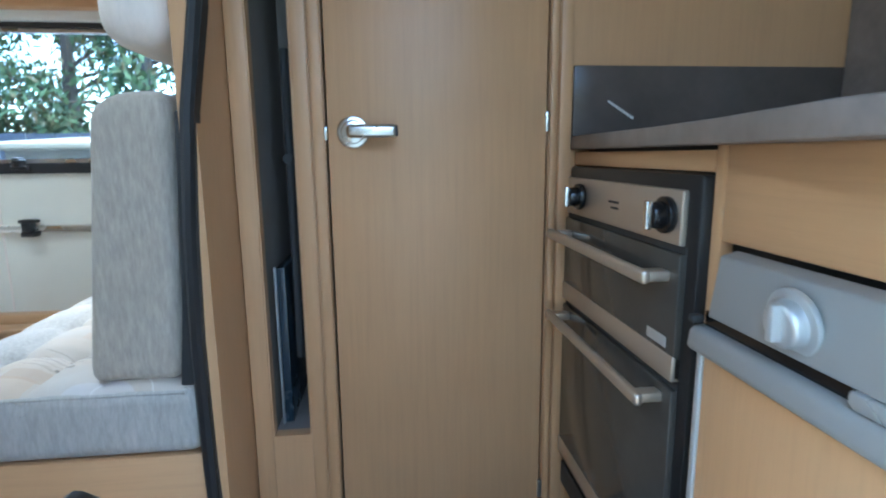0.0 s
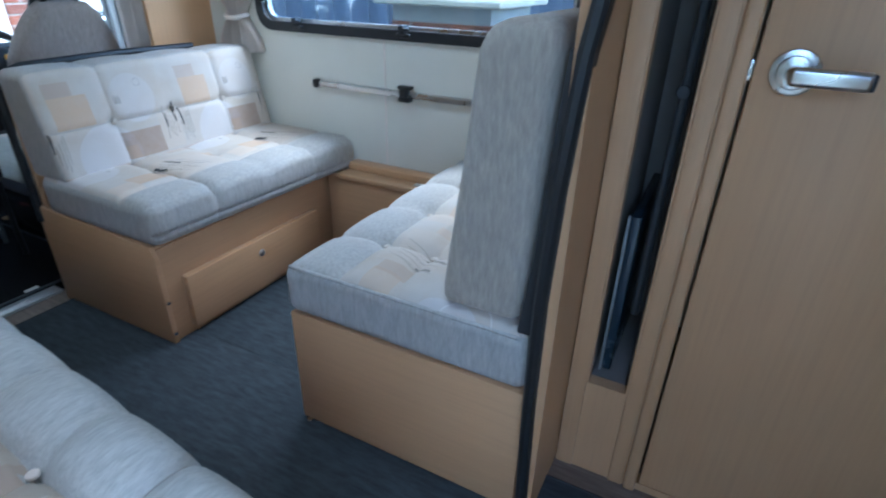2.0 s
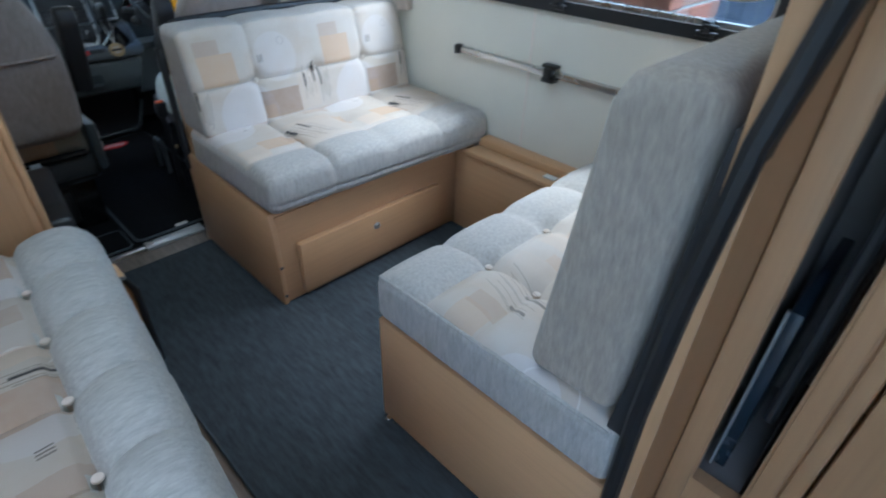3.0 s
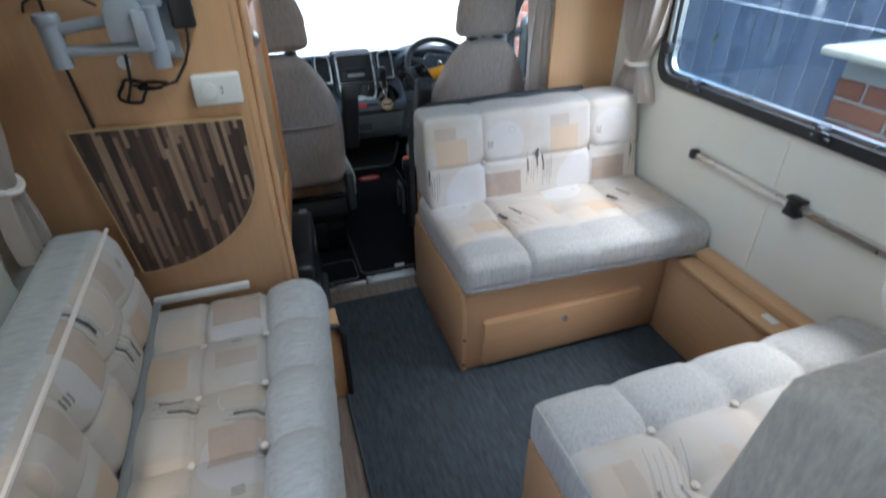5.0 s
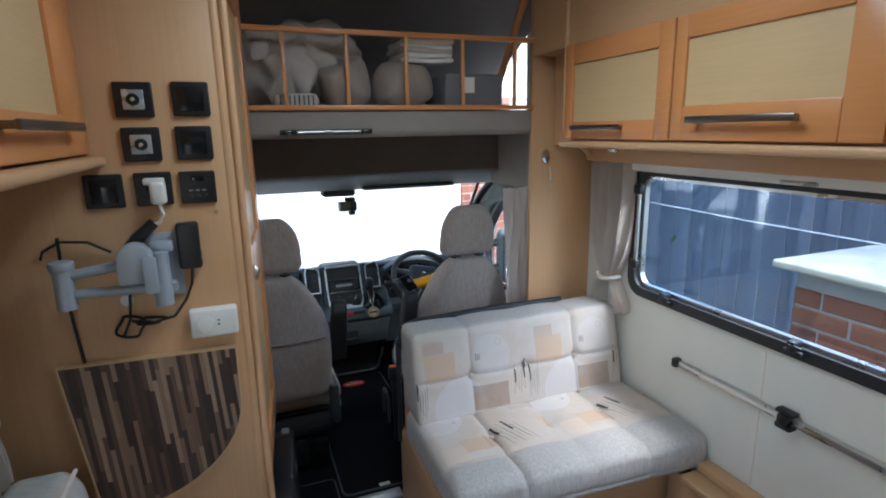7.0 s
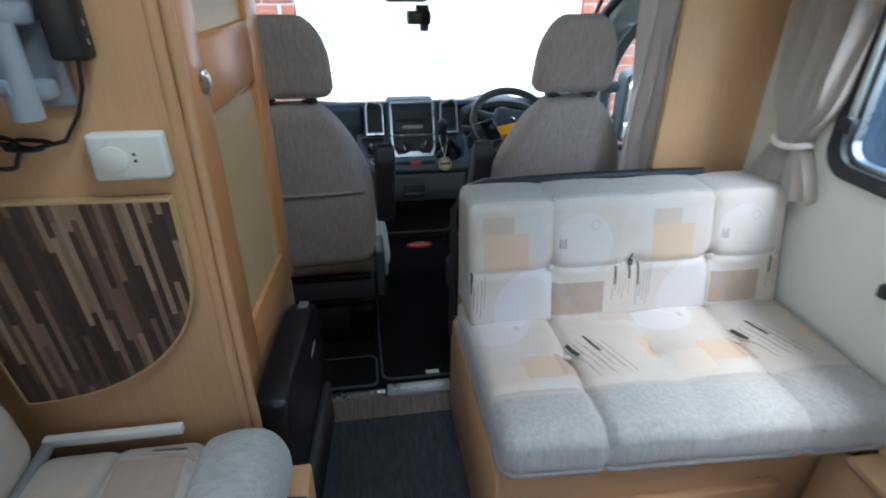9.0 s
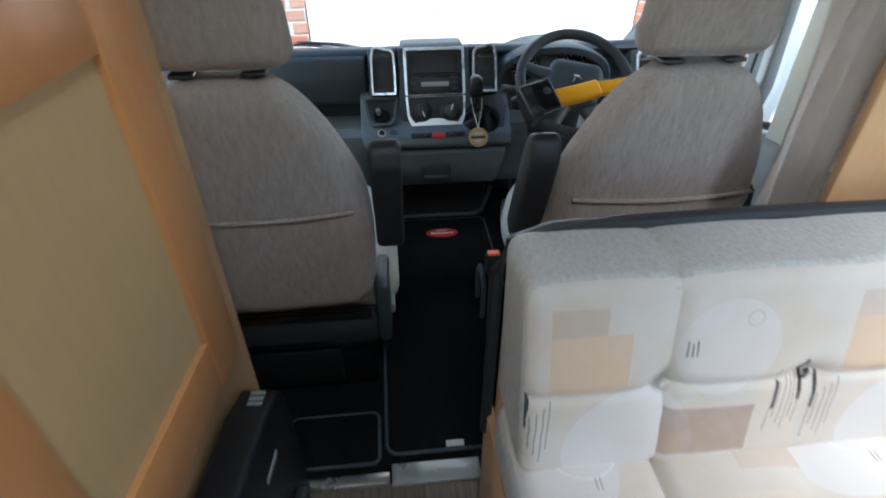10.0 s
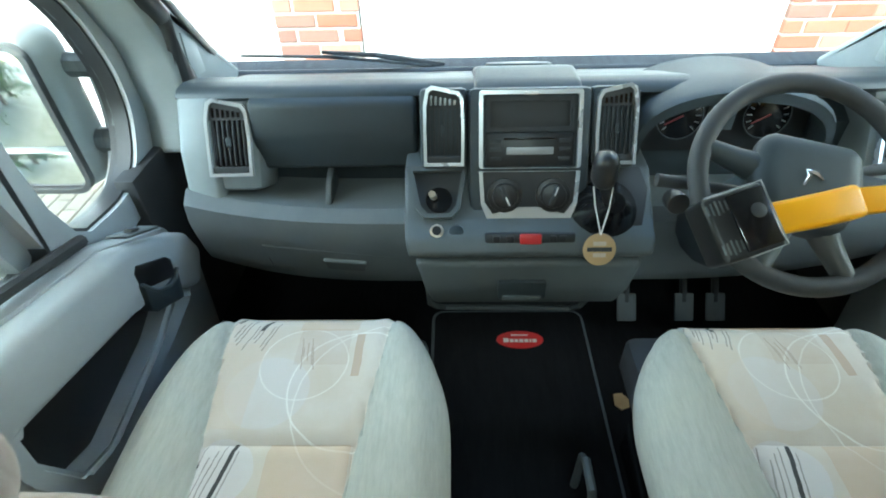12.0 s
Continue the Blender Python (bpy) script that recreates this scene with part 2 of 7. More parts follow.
# u0, u1, v0, v1, colour, amount, slant of each printed block; then u, v, inner and outer radius, colour, amount of each round
PRINTS = {
    "back": ([(0.045, 0.158, 0.145, 0.235, SAND, 1, 0), (0.045, 0.122, 0.235, 0.275, BLUSH, 0.6, 0), (0.0, 0.218, 0.0, 0.012, SAND, 0.5, 0), (0.222, 0.358, 0.018, 0.102, BROWN, 0.72, 0), (0.222, 0.262, 0.018, 0.06, TAN, 0.6, 0), (0.358, 0.436, 0.02, 0.14, PALE_TAN, 0.35, 0)]
             + fan(0.010, 0.03, 0.135, 5, 0.0085, 0.04) + fan(0.380, 0.05, 0.16, 6, 0.009, 0.06)
             + [(0.012, 0.017, 0.085, 0.14, INK, 1, 0.05), (0.384, 0.389, 0.09, 0.135, INK, 1, 0.05), (0.425, 0.431, 0.10, 0.165, INK, 1, 0.08)] + [(0.238 + 0.007 * i, 0.241 + 0.007 * i, 0.19, 0.215 - 0.004 * (i % 2), (0.12, 0.11, 0.10), 0.9, 0) for i in range(3)],
             [(0.17, 0.04, 0.0, 0.10, LILAC, 0.45), (0.30, 0.20, 0.0, 0.075, LILAC, 0.3), (0.33, 0.245, 0.010, 0.0125, (0.3, 0.28, 0.26), 0.5)]),
    "seat": ([(0.095, 0.19, 0.235, 0.305, SAND, 0.95, 0), (0.18, 0.225, 0.225, 0.30, TAN, 0.8, 0), (0.02, 0.10, 0.26, 0.33, PALE_TAN, 0.7, 0), (0.31, 0.405, 0.0, 0.075, BLUSH, 0.45, 0), (0.34, 0.436, 0.06, 0.125, TAN, 0.4, 0), (0.225, 0.40, 0.16, 0.33, PALE_TAN, 0.35, 0), (0.40, 0.436, 0.19, 0.27, SAND, 0.8, 0)]
             + fan(0.215, 0.185, 0.315, 9, 0.0115, 0.35) + [(0.222, 0.230, 0.19, 0.235, INK, 1, 0.35), (0.268, 0.276, 0.175, 0.235, INK, 1, 0.35)] + [(0.115 + 0.007 * i, 0.118 + 0.007 * i, 0.115, 0.135, (0.25, 0.22, 0.2), 0.7, 0) for i in range(2)],
             [(0.07, 0.10, 0.0, 0.085, LILAC, 0.4), (0.11, 0.06, 0.055, 0.058, (0.70, 0.67, 0.64), 0.6)]),
    "settee": ([(0.04, 0.135, 0.17, 0.29, TAN, 0.75, 0), (0.085, 0.175, 0.05, 0.14, PALE_TAN, 0.8, 0), (0.225, 0.335, 0.03, 0.12, SAND, 0.9, 0), (0.245, 0.30, 0.18, 0.275, BLUSH, 0.55, 0), (0.35, 0.42, 0.19, 0.30, PALE_TAN, 0.7, 0)]
               + fan(0.345, 0.05, 0.165, 7, 0.010, 0.25) + [(0.35, 0.358, 0.06, 0.115, INK, 1, 0.25), (0.395, 0.402, 0.085, 0.15, INK, 1, 0.25)] + fan(0.0, 0.20, 0.31, 5, 0.0085, 0.12) + [(0.012, 0.018, 0.22, 0.285, INK, 1, 0.12)] + [(0.195 + 0.007 * i, 0.198 + 0.007 * i, 0.215, 0.24, (0.14, 0.12, 0.11), 0.9, 0) for i in range(3)],
               [(0.12, 0.23, 0.0, 0.08, LILAC, 0.4), (0.40, 0.24, 0.05, 0.053, (0.70, 0.67, 0.64), 0.6)]),
    "cab": ([(0.0, 0.075, 0.07, 0.24, PALE_TAN, 0.45, 0), (0.125, 0.235, 0.0, 0.035, SAND, 0.55, 0), (0.13, 0.225, 0.03, 0.115, BLUSH, 0.28, 0), (0.235, 0.25, 0.045, 0.14, TAN, 0.75, 0), (0.13, 0.254, 0.262, 0.5, SAND, 0.6, 0)]
            + fan(0.008, 0.0, 0.085, 9, 0.0095, -0.25) + fan(0.135, 0.055, 0.125, 5, 0.006, 0.15, (0.36, 0.27, 0.22)) + [(0.062, 0.068, 0.0, 0.035, INK, 1, -0.3), (0.012, 0.017, 0.0, 0.02, INK, 0.9, -0.3)]
            + fan(0.0, 0.265, 0.40, 9, 0.0105, -0.18) + [(0.075, 0.082, 0.262, 0.36, INK, 1, -0.18), (0.022, 0.029, 0.295, 0.35, INK, 1, -0.2)],
            [(0.06, 0.31, 0.0, 0.055, LILAC, 0.5), (0.10, 0.17, 0.0, 0.07, LILAC, 0.35), (0.25, 0.16, 0.115, 0.118, (0.78, 0.76, 0.70), 0.75), (0.31, 0.19, 0.16, 0.1625, (0.78, 0.76, 0.70), 0.6), (0.15, 0.11, 0.075, 0.0775, (0.78, 0.76, 0.70), 0.55)]),
}


def print_cloth(name, u, v, u0, v0, du=0.436, dv=0.34, flip=False, ink=1.0, kind="seat", shift=0.5, sides=None):
    """Cream cloth with a printed repeat of tan and brown blocks, pale rounds and pen strokes; u, v name the axes."""
    n = Nodes(name, 0.9)
    ax = n.axes()
    wob = n.noise((1, 1, 1), 26, 3)
    U = n.math("ADD", n.math("SUBTRACT", ax[u], u0), n.math("MULTIPLY", wob, 0.006))
    V = n.math("SUBTRACT", ax[v], v0)
    if flip:
        V = n.math("MULTIPLY", V, -1.0)
    row = n.math("FLOOR", n.math("DIVIDE", V, dv))
    U = n.math("ADD", U, n.math("MULTIPLY", row, du * shift))
    U = n.math("FLOORED_MODULO", U, du)
    V = n.math("FLOORED_MODULO", V, dv)
    tone = n.noise((1, 1, 1), 9, 4, 0.6)
    fade = n.noise((1, 1, 1), 45, 3)
    # The cream ground is 12% darker on every print but the cab one.
    cream_scale = 1.0 if kind == "cab" else 0.88
    col = n.ramp(tone, [(0.32, shade(CREAM, cream_scale)), (0.62, shade(PALE, cream_scale))])
    blocks, rounds = PRINTS[kind]
    for a, b, r0, r1, c, amount in rounds:
        d = n.math("SQRT", n.math("ADD", n.math("POWER", n.math("SUBTRACT", U, a), 2.0), n.math("POWER", n.math("SUBTRACT", V, b), 2.0)))
        f = n.math("LESS_THAN", n.math("ABSOLUTE", n.math("SUBTRACT", d, (r0 + r1) / 2)), (r1 - r0) / 2)
        col = n.mix(n.math("MULTIPLY", f, amount), col, c)
    for a0, a1, b0, b1, c, amount, slant in blocks:
        uu = n.math("SUBTRACT", U, n.math("MULTIPLY", n.math("SUBTRACT", V, b0), slant)) if slant else U
        fu = n.math("LESS_THAN", n.math("ABSOLUTE", n.math("SUBTRACT", uu, (a0 + a1) / 2)), (a1 - a0) / 2)
        fv = n.math("LESS_THAN", n.math("ABSOLUTE", n.math("SUBTRACT", V, (b0 + b1) / 2)), (b1 - b0) / 2)
        f = n.math("MULTIPLY", n.math("MULTIPLY", fu, fv), amount * ink)
        if a1 - a0 > 0.02:
            f = n.math("MULTIPLY", f, n.math("ADD", n.math("MULTIPLY", fade, 0.5), 0.7))
        col = n.mix(f, col, c)
    if sides:
        reach = n.math("ADD", n.math("MULTIPLY", n.math("MAXIMUM", n.math("SUBTRACT", 0.345, V), 0.0), 0.128), 0.11)
        inside = n.math("LESS_THAN", n.math("ABSOLUTE", n.math("SUBTRACT", U, 0.143)), reach)
        plain_side = n.ramp(n.noise((3, 15, 15), 9, 4, 0.7), [(0.3, shade(sides, 0.86)), (0.7, shade(sides, 1.14))])
        col = n.mix(inside, n.mix(n.math("MULTIPLY", tone, 0.5), plain_side, shade(sides, 0.84)), col)
    weave = n.noise((1, 1, 1), 520, 3)
    col = n.mix(n.math("MULTIPLY", weave, 0.16), col, (0.36, 0.31, 0.26))
    return n.colour(col).bump(weave, 0.3, 0.0015).m


BEECH = (0.575, 0.335, 0.170)
wood_z = wood("beech_upright", BEECH, "z")
wood_x = wood("beech_lengthways", BEECH, "x")
wood_y = wood("beech_across", BEECH, "y")
frame_wood = wood("warm_cherry_frame", (0.62, 0.25, 0.085), "x", 0.3, 0.12)
frame_wood_z = wood("warm_cherry_frame_upright", (0.64, 0.285, 0.11), "z", 0.3, 0.12)
panel_wood = wood("pale_maple_panel", (0.60, 0.40, 0.20), "x", 0.42, 0.1)
panel_wood_z = wood("pale_maple_panel_upright", (0.56, 0.375, 0.19), "z", 0.35, 0.1)
wallboard = plain("cream_wallboard", (0.70, 0.665, 0.575), 0.5, 0, 0.03, 20, 0.05)
ceiling_mat = plain("pale_ceiling_board", (0.72, 0.70, 0.66), 0.7, 0, 0.03)
grey_cloth = cloth("grey_chenille", (0.42, 0.395, 0.36), "z", 0.22)
taupe_cloth = cloth("warm_grey_chenille", (0.40, 0.345, 0.285), "z", 0.24)
grey_cloth_x = cloth("grey_chenille_seat", (0.43, 0.41, 0.38), "x", 0.22)
grey_cloth_y = cloth("grey_chenille_sofa", (0.49, 0.485, 0.46), "y", 0.22)
cab_cloth = cloth("taupe_cab_seat_cloth", (0.31, 0.255, 0.228), "z", 0.24)
curtain_cloth = cloth("pinkish_curtain_cloth", (0.76, 0.67, 0.61), "z", 0.06)
curtain_light = cloth("cream_curtain_cloth", (0.80, 0.70, 0.62), "z", 0.05)
carpet = cloth("dark_blue_grey_carpet", (0.048, 0.057, 0.064), "x", 0.4, 0.6, 0.0, 0.2)
black_carpet = cloth("black_cab_carpet", (0.008, 0.008, 0.009), "x", 0.3, 0.5, 0.0, 0.12)
fascia_cloth = plain("brown_grey_lining", (0.27, 0.235, 0.21), 0.9, 0, 0.08)
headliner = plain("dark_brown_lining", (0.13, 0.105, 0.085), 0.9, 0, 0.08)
black = plain("black_plastic", (0.012, 0.012, 0.013), 0.38, 0, 0.15)
black_vinyl = plain("black_vinyl_padding", (0.011, 0.010, 0.011), 0.55, 0, 0.12, 80, 0.3)
soft_black = plain("matt_black_trim", (0.028, 0.029, 0.031), 0.6, 0, 0.15)
gloss_black = plain("glossy_black_paint", (0.008, 0.008, 0.009), 0.15, 0, 0.1)
rubber = plain("black_window_rubber", (0.015, 0.016, 0.018), 0.45, 0, 0.1)
steel = plain("brushed_steel", (0.62, 0.61, 0.59), 0.28, 1, 0.06)
chrome = plain("polished_chrome", (0.75, 0.75, 0.75), 0.12, 1, 0.03)
silver = plain("silver_plastic", (0.50, 0.52, 0.53), 0.28, 0.5, 0.04)
fridge_grey = plain("grey_fridge_plastic", (0.29, 0.29, 0.285), 0.42, 0.1, 0.04)
white_plastic = plain("white_plastic", (0.75, 0.73, 0.68), 0.4, 0, 0.03)
laminate = plain("grey_brown_laminate", (0.215, 0.175, 0.155), 0.45, 0, 0.22, 60)
splash_mat = plain("dark_brown_splashback", (0.105, 0.085, 0.075), 0.16, 0, 0.2, 30)
oven_glass = plain("smoked_oven_glass", (0.055, 0.05, 0.045), 0.1, 0, 0.2)
bronze = plain("pale_bronze_panel", (0.52, 0.44, 0.36), 0.34, 0.7, 0.05)
arm_grey = plain("blue_grey_cast_arm", (0.36, 0.40, 0.45), 0.4, 0.2, 0.06)
dash_dark = plain("dark_slate_dashboard", (0.028, 0.037, 0.042), 0.5, 0, 0.1, 60, 0.3)
dash_grey = plain("mid_grey_dashboard", (0.080, 0.090, 0.092), 0.5, 0, 0.08, 60, 0.3)
dash_pale = plain("pale_grey_trim", (0.215, 0.238, 0.242), 0.5, 0, 0.06, 60, 0.2)
door_grey = plain("pale_grey_door_trim", (0.33, 0.35, 0.355), 0.5, 0, 0.05, 60, 0.2)
yellow = plain("yellow_lock_paint", (0.88, 0.38, 0.006), 0.35, 0, 0.05)
red = plain("red_plastic", (0.55, 0.03, 0.03), 0.4, 0, 0.08)
# Handle steel with its backlit shade put into a darker colour.
handle_steel = plain("backlit_dark_steel", (0.22, 0.20, 0.185), 0.3, 1, 0.06)
needle_red = plain("dull_red_needle", (0.22, 0.02, 0.02), 0.5)
dash_mid = plain("middle_grey_padding", (0.135, 0.150, 0.154), 0.5, 0, 0.07, 60, 0.25)
bulkhead_grey = cloth("charcoal_footwell_carpet", (0.05, 0.052, 0.055), "x", 0.3, 0.5, 0.0, 0.2)
cork = plain("cork_disc", (0.42, 0.28, 0.14), 0.7, 0, 0.2)

# ---- structure ----
ZC = 1.95
n = Nodes("brown_vinyl_planks", 0.42)
planks = n.noise((2, 26, 1), 4, 4)
n.colour(n.ramp(planks, [(0.3, (0.10, 0.072, 0.055)), (0.7, (0.22, 0.165, 0.13))])).bump(planks, 0.05, 0.001)
vinyl = n.m
structure("floor", box(-2.03, 1.14, -0.30, 1.94, -0.06, 0.0), vinyl, "brown wood-effect vinyl floor of the living area")
structure("floor_cab", box(-3.62, -2.034, 0.10, 2.02, -0.06, -0.004), black_carpet, "black carpeted cab floor", "floor")
WIN = (-1.765, -0.50, 0.845, 1.30)
wall_off = structure("wall_offside", wall("y", 1.90, 1.94, -2.60, 1.14, -0.06, ZC + 0.5, [WIN, (-2.42, -2.12, 1.54, 1.74)]), wallboard, "cream wallboard side wall with a wide window")
structure("wall_nearside", wall("y", -0.10, -0.06, -2.60, 1.14, -0.06, ZC + 0.5, [(-0.22, 0.45, 0.06, 1.75)]), wallboard, "cream wallboard side wall behind the settee")
structure("wall_rear", wall("x", 1.10, 1.14, -0.06, 1.90, 0, ZC), wallboard, "plain rear wall behind the kitchen")
# Ceiling out of view, with a hole left for the added fill lamp.
bm = bmesh.new()
for x0, x1, y0, y1 in ((-2.04, -1.34, -0.06, 1.90), (-0.90, 1.10, -0.06, 1.90), (-1.34, -0.90, -0.06, 0.73), (-1.34, -0.90, 1.17, 1.90)):
    box(x0, x1, y0, y1, ZC, ZC + 0.03, bm=bm)
structure("ceiling", bm, ceiling_mat, "pale ceiling board with an opening for the added fill lamp")
# Opaque lid added above the fill lamp; no such rooflight is known.
structure("rooflight_dome", box(-1.38, -0.86, 0.69, 1.21, ZC + 0.045, ZC + 0.06, 0.004), ceiling_mat, "unseen lid added over the fill lamp opening", "rooflight")
# washroom wall with the doorway and the table slot
YW = 1.165
structure("wall_washroom", wall("y", YW, YW + 0.03, -0.245, 1.10, 0, ZC, [(-0.059, 0.413, 0.02, 1.86), (-0.203, -0.124, 0.255, 1.9)]), wood_z, "beech-effect washroom wall with a narrow table slot")
structure("wall_partition", box(-0.275, -0.247, 0.965, 1.90, 0, ZC), wood_z, "beech-effect partition behind the dinette seat")
bm = box(-0.208, -0.129, YW + 0.03, YW + 0.36, 0.245, 1.62)
bmesh.ops.delete(bm, geom=[f for f in bm.faces if f.normal.y < -0.5], context="FACES")
bmesh.ops.reverse_faces(bm, faces=bm.faces)
structure("wall_slot_lining", bm, fascia_cloth, "brown-grey lining of the table slot", "wall")
# black edge strip of the partition
bm = bmesh.new()
strip = [(-0.205, 1.95), (-0.222, 1.12), (-0.250, 0.95), (-0.262, 0.75), (-0.268, 0.55), (-0.266, 0.33), (-0.256, 0.0)]
tube([(x - 0.008, 0.957, z) for x, z in strip], 0.012, 8, bm=bm)
for i in range(len(strip) - 1):
    (x0, z0), (x1, z1) = strip[i], strip[i + 1]
    prism([(x0 - 0.016, z0), (x0 + 0.004, z0), (x1 + 0.004, z1), (x1 - 0.016, z1)], 0.955, 0.985, "y", bm=bm)
structure("trim_partition", bm, rubber, "black rubber edge strip of the partition", "trim")
# door to the washroom
d = tagged(obj("door_1", box(-0.054, 0.408, YW - 0.004, YW + 0.024, 0.025, 1.855, 0.003), wood_z), "closed beech-effect washroom door", "door", kind="structure")
rose = Matrix.Translation((-0.002, YW - 0.004, 0.925)) @ pose(0, 0, 0, 90)
bm = disc(0.033, 0.010, rose, 32, 0.004)
disc(0.024, 0.016, rose, 32, 0.003, bm=bm)
part("door_rose", bm, steel, d, "round brushed steel rose")
bm = disc(0.012, 0.045, rose, 16, 0.002)
box(-0.012, 0.086, YW - 0.062, YW - 0.046, 0.912, 0.938, 0.007, 3, bm=bm)
part("door_handle", bm, steel, d, "satin steel lever handle")
part("handle_tip", box(0.082, 0.089, YW - 0.0605, YW - 0.0475, 0.9135, 0.9365, 0.004), soft_black, d)
for z in (0.08, 0.945):
    part("hinge", box(0.405, 0.415, YW - 0.009, YW + 0.004, z - 0.022, z + 0.022, 0.003), steel, d)
part("latch", box(-0.062, -0.055, YW - 0.008, YW + 0.01, 0.908, 0.938, 0.002), steel, d)
bm = bmesh.new()
for x0, x1, p in ((-0.085, -0.060, 0.012), (-0.120, -0.089, 0.006), (0.414, 0.430, 0.010), (0.432, 0.460, 0.016)):
    box(x0, x1, YW - p, YW - 0.0005, 0.0, ZC, 0.005, bm=bm)
structure("trim_door", bm, wood_z, "beech-effect mouldings on both sides of the door", "trim")
structure("trim_slot", box(-0.244, -0.206, YW - 0.005, YW - 0.0005, 0, ZC, 0.002), wood_z, "beech-effect strip beside the table slot", "trim")
# carpets
def rug(name, x0, x1, y0, y1, z, mat, label, r=0.03, edge=None):
    c = thing(name, ((x0 + x1) / 2, (y0 + y1) / 2, z), label, "mat")
    pts = arc(x1 - r, y1 - r, r, 0, 90, 4) + arc(x0 + r, y1 - r, r, 90, 180, 4) + arc(x0 + r, y0 + r, r, 180, 270, 4) + arc(x1 - r, y0 + r, r, 270, 360, 4)
    part("carpet_sheet", prism(pts, z, z + 0.009, "z", 0.003), mat, c)
    part("bound_edge", tube([(a, b, z + 0.005) for a, b in pts], 0.0055, 6, closed=True), edge or mat, c)
    return c


edge_grey = plain("grey_mat_binding", (0.065, 0.075, 0.085), 0.8)
rug("aisle_carpet", -1.925, 0.44, 0.62, 1.095, 0.001, carpet, "dark blue-grey cut carpet on the aisle floor", 0.02)
rug("dinette_carpet", -1.405, -0.865, 1.10, 1.775, 0.001, carpet, "dark blue-grey carpet between the dinette seats", 0.008)
st = thing("threshold_strip", (-2.03, 0.8, 0), "brushed aluminium threshold between living floor and cab", "threshold")
part("long_strip", box(-2.055, -2.025, 0.56, 0.81, -0.002, 0.012, 0.004), steel, st)
part("plate", box(-2.075, -2.02, 0.815, 1.03, -0.002, 0.010, 0.003), silver, st)
for y in (0.84, 0.92, 1.0):
    part("screw", disc(0.005, 0.003, Matrix.Translation((-2.045, y, 0.0095)), 10), steel, st)

# ---- offside window ----
w = thing("window_1", (-1.13, 1.9, 0.845), "wide tinted acrylic window with a black rubber frame", "window", kind="structure")


def rounded(x0, x1, z0, z1, r, k=6):
    return arc(x1 - r, z1 - r, r, 0, 90, k) + arc(x0 + r, z1 - r, r, 90, 180, k) + arc(x0 + r, z0 + r, r, 180, 270, k) + arc(x1 - r, z0 + r, r, 270, 360, k)


def ring_frame(outer, inner, lo, hi, axis="y", bm=None):
    """A frame between two outlines of the same number of points."""
    own = bmesh.new()

    def at(a, b, c):
        return {"x": (c, a, b), "y": (a, c, b), "z": (a, b, c)}[axis]

    rows = [[own.verts.new(at(a, b, c)) for a, b in o] for o, c in ((outer, lo), (inner, lo), (inner, hi), (outer, hi))]
    k = len(outer)
    for i in range(4):
        p, q = rows[i], rows[(i + 1) % 4]
        for j in range(k):
            own.faces.new((p[j], p[(j + 1) % k], q[(j + 1) % k], q[j]))
    bmesh.ops.recalc_face_normals(own, faces=own.faces)
    return merge(own, bm)


part("rubber_frame", ring_frame(rounded(WIN[0] - 0.014, WIN[1] + 0.014, WIN[2] - 0.014, WIN[3] + 0.014, 0.07), rounded(WIN[0] + 0.022, WIN[1] - 0.022, WIN[2] + 0.02, WIN[3] - 0.02, 0.05), 1.886, 1.93), rubber, w)
part("inner_edge", ring_frame(rounded(WIN[0] + 0.022, WIN[1] - 0.022, WIN[2] + 0.02, WIN[3] - 0.02, 0.05), rounded(WIN[0] + 0.034, WIN[1] - 0.034, WIN[2] + 0.032, WIN[3] - 0.032, 0.042), 1.905, 1.925), steel, w)
g = bpy.data.materials.new("tinted_acrylic")
g.use_nodes = True
gn, gl = g.node_tree.nodes, g.node_tree.links
tr, gs, mx = gn.new("ShaderNodeBsdfTransparent"), gn.new("ShaderNodeBsdfGlossy"), gn.new("ShaderNodeMixShader")
tr.inputs[0].default_value, gs.inputs["Roughness"].default_value = (0.70, 0.79, 0.86, 1), 0.03
mx.inputs[0].default_value = 0.07
gl.new(tr.outputs[0], mx.inputs[1])
gl.new(gs.outputs[0], mx.inputs[2])
gl.new(mx.outputs[0], gn["Material Output"].inputs[0])
clear = g.copy()
clear.name = "clear_glass"
clear.node_tree.nodes["Transparent BSDF"].inputs[0].default_value = (0.95, 0.97, 0.97, 1)


def pane(name, bm, parent, mat=clear, label=""):
    p = part(name, bm, mat, parent, label)
    p.visible_shadow = False
    return p


pane("pane", box(WIN[0] + 0.01, WIN[1] - 0.01, 1.931, 1.935, WIN[2] + 0.01, WIN[3] - 0.01), w, g)
for x in (-1.575, -1.105, -0.66):
    c = part("catch", box(x - 0.028, x + 0.028, 1.872, 1.893, 0.842, 0.856, 0.004), black, w, "black plastic window catch")
    bm = box(x - 0.012, x + 0.012, 1.862, 1.90, 0.852, 0.884, 0.006)
    box(x - 0.006, x + 0.034, 1.858, 1.868, 0.866, 0.876, 0.004, bm=bm)
    part("lever", bm, black, w)
bm = tube([(-1.742, 1.888, 0.93), (-1.742, 1.888, 1.24)], 0.008, 8)
part("stay", bm, steel, w, "telescopic window stay")
for z in (0.95, 1.23):
    part("stay_end", box(-1.758, -1.722, 1.872, 1.896, z - 0.018, z + 0.018, 0.006), black, w)
part("blind_cassette", box(WIN[0] - 0.01, WIN[1] + 0.02, 1.868, 1.899, 1.295, 1.345, 0.01), white_plastic, w, "off-white roller blind cassette")
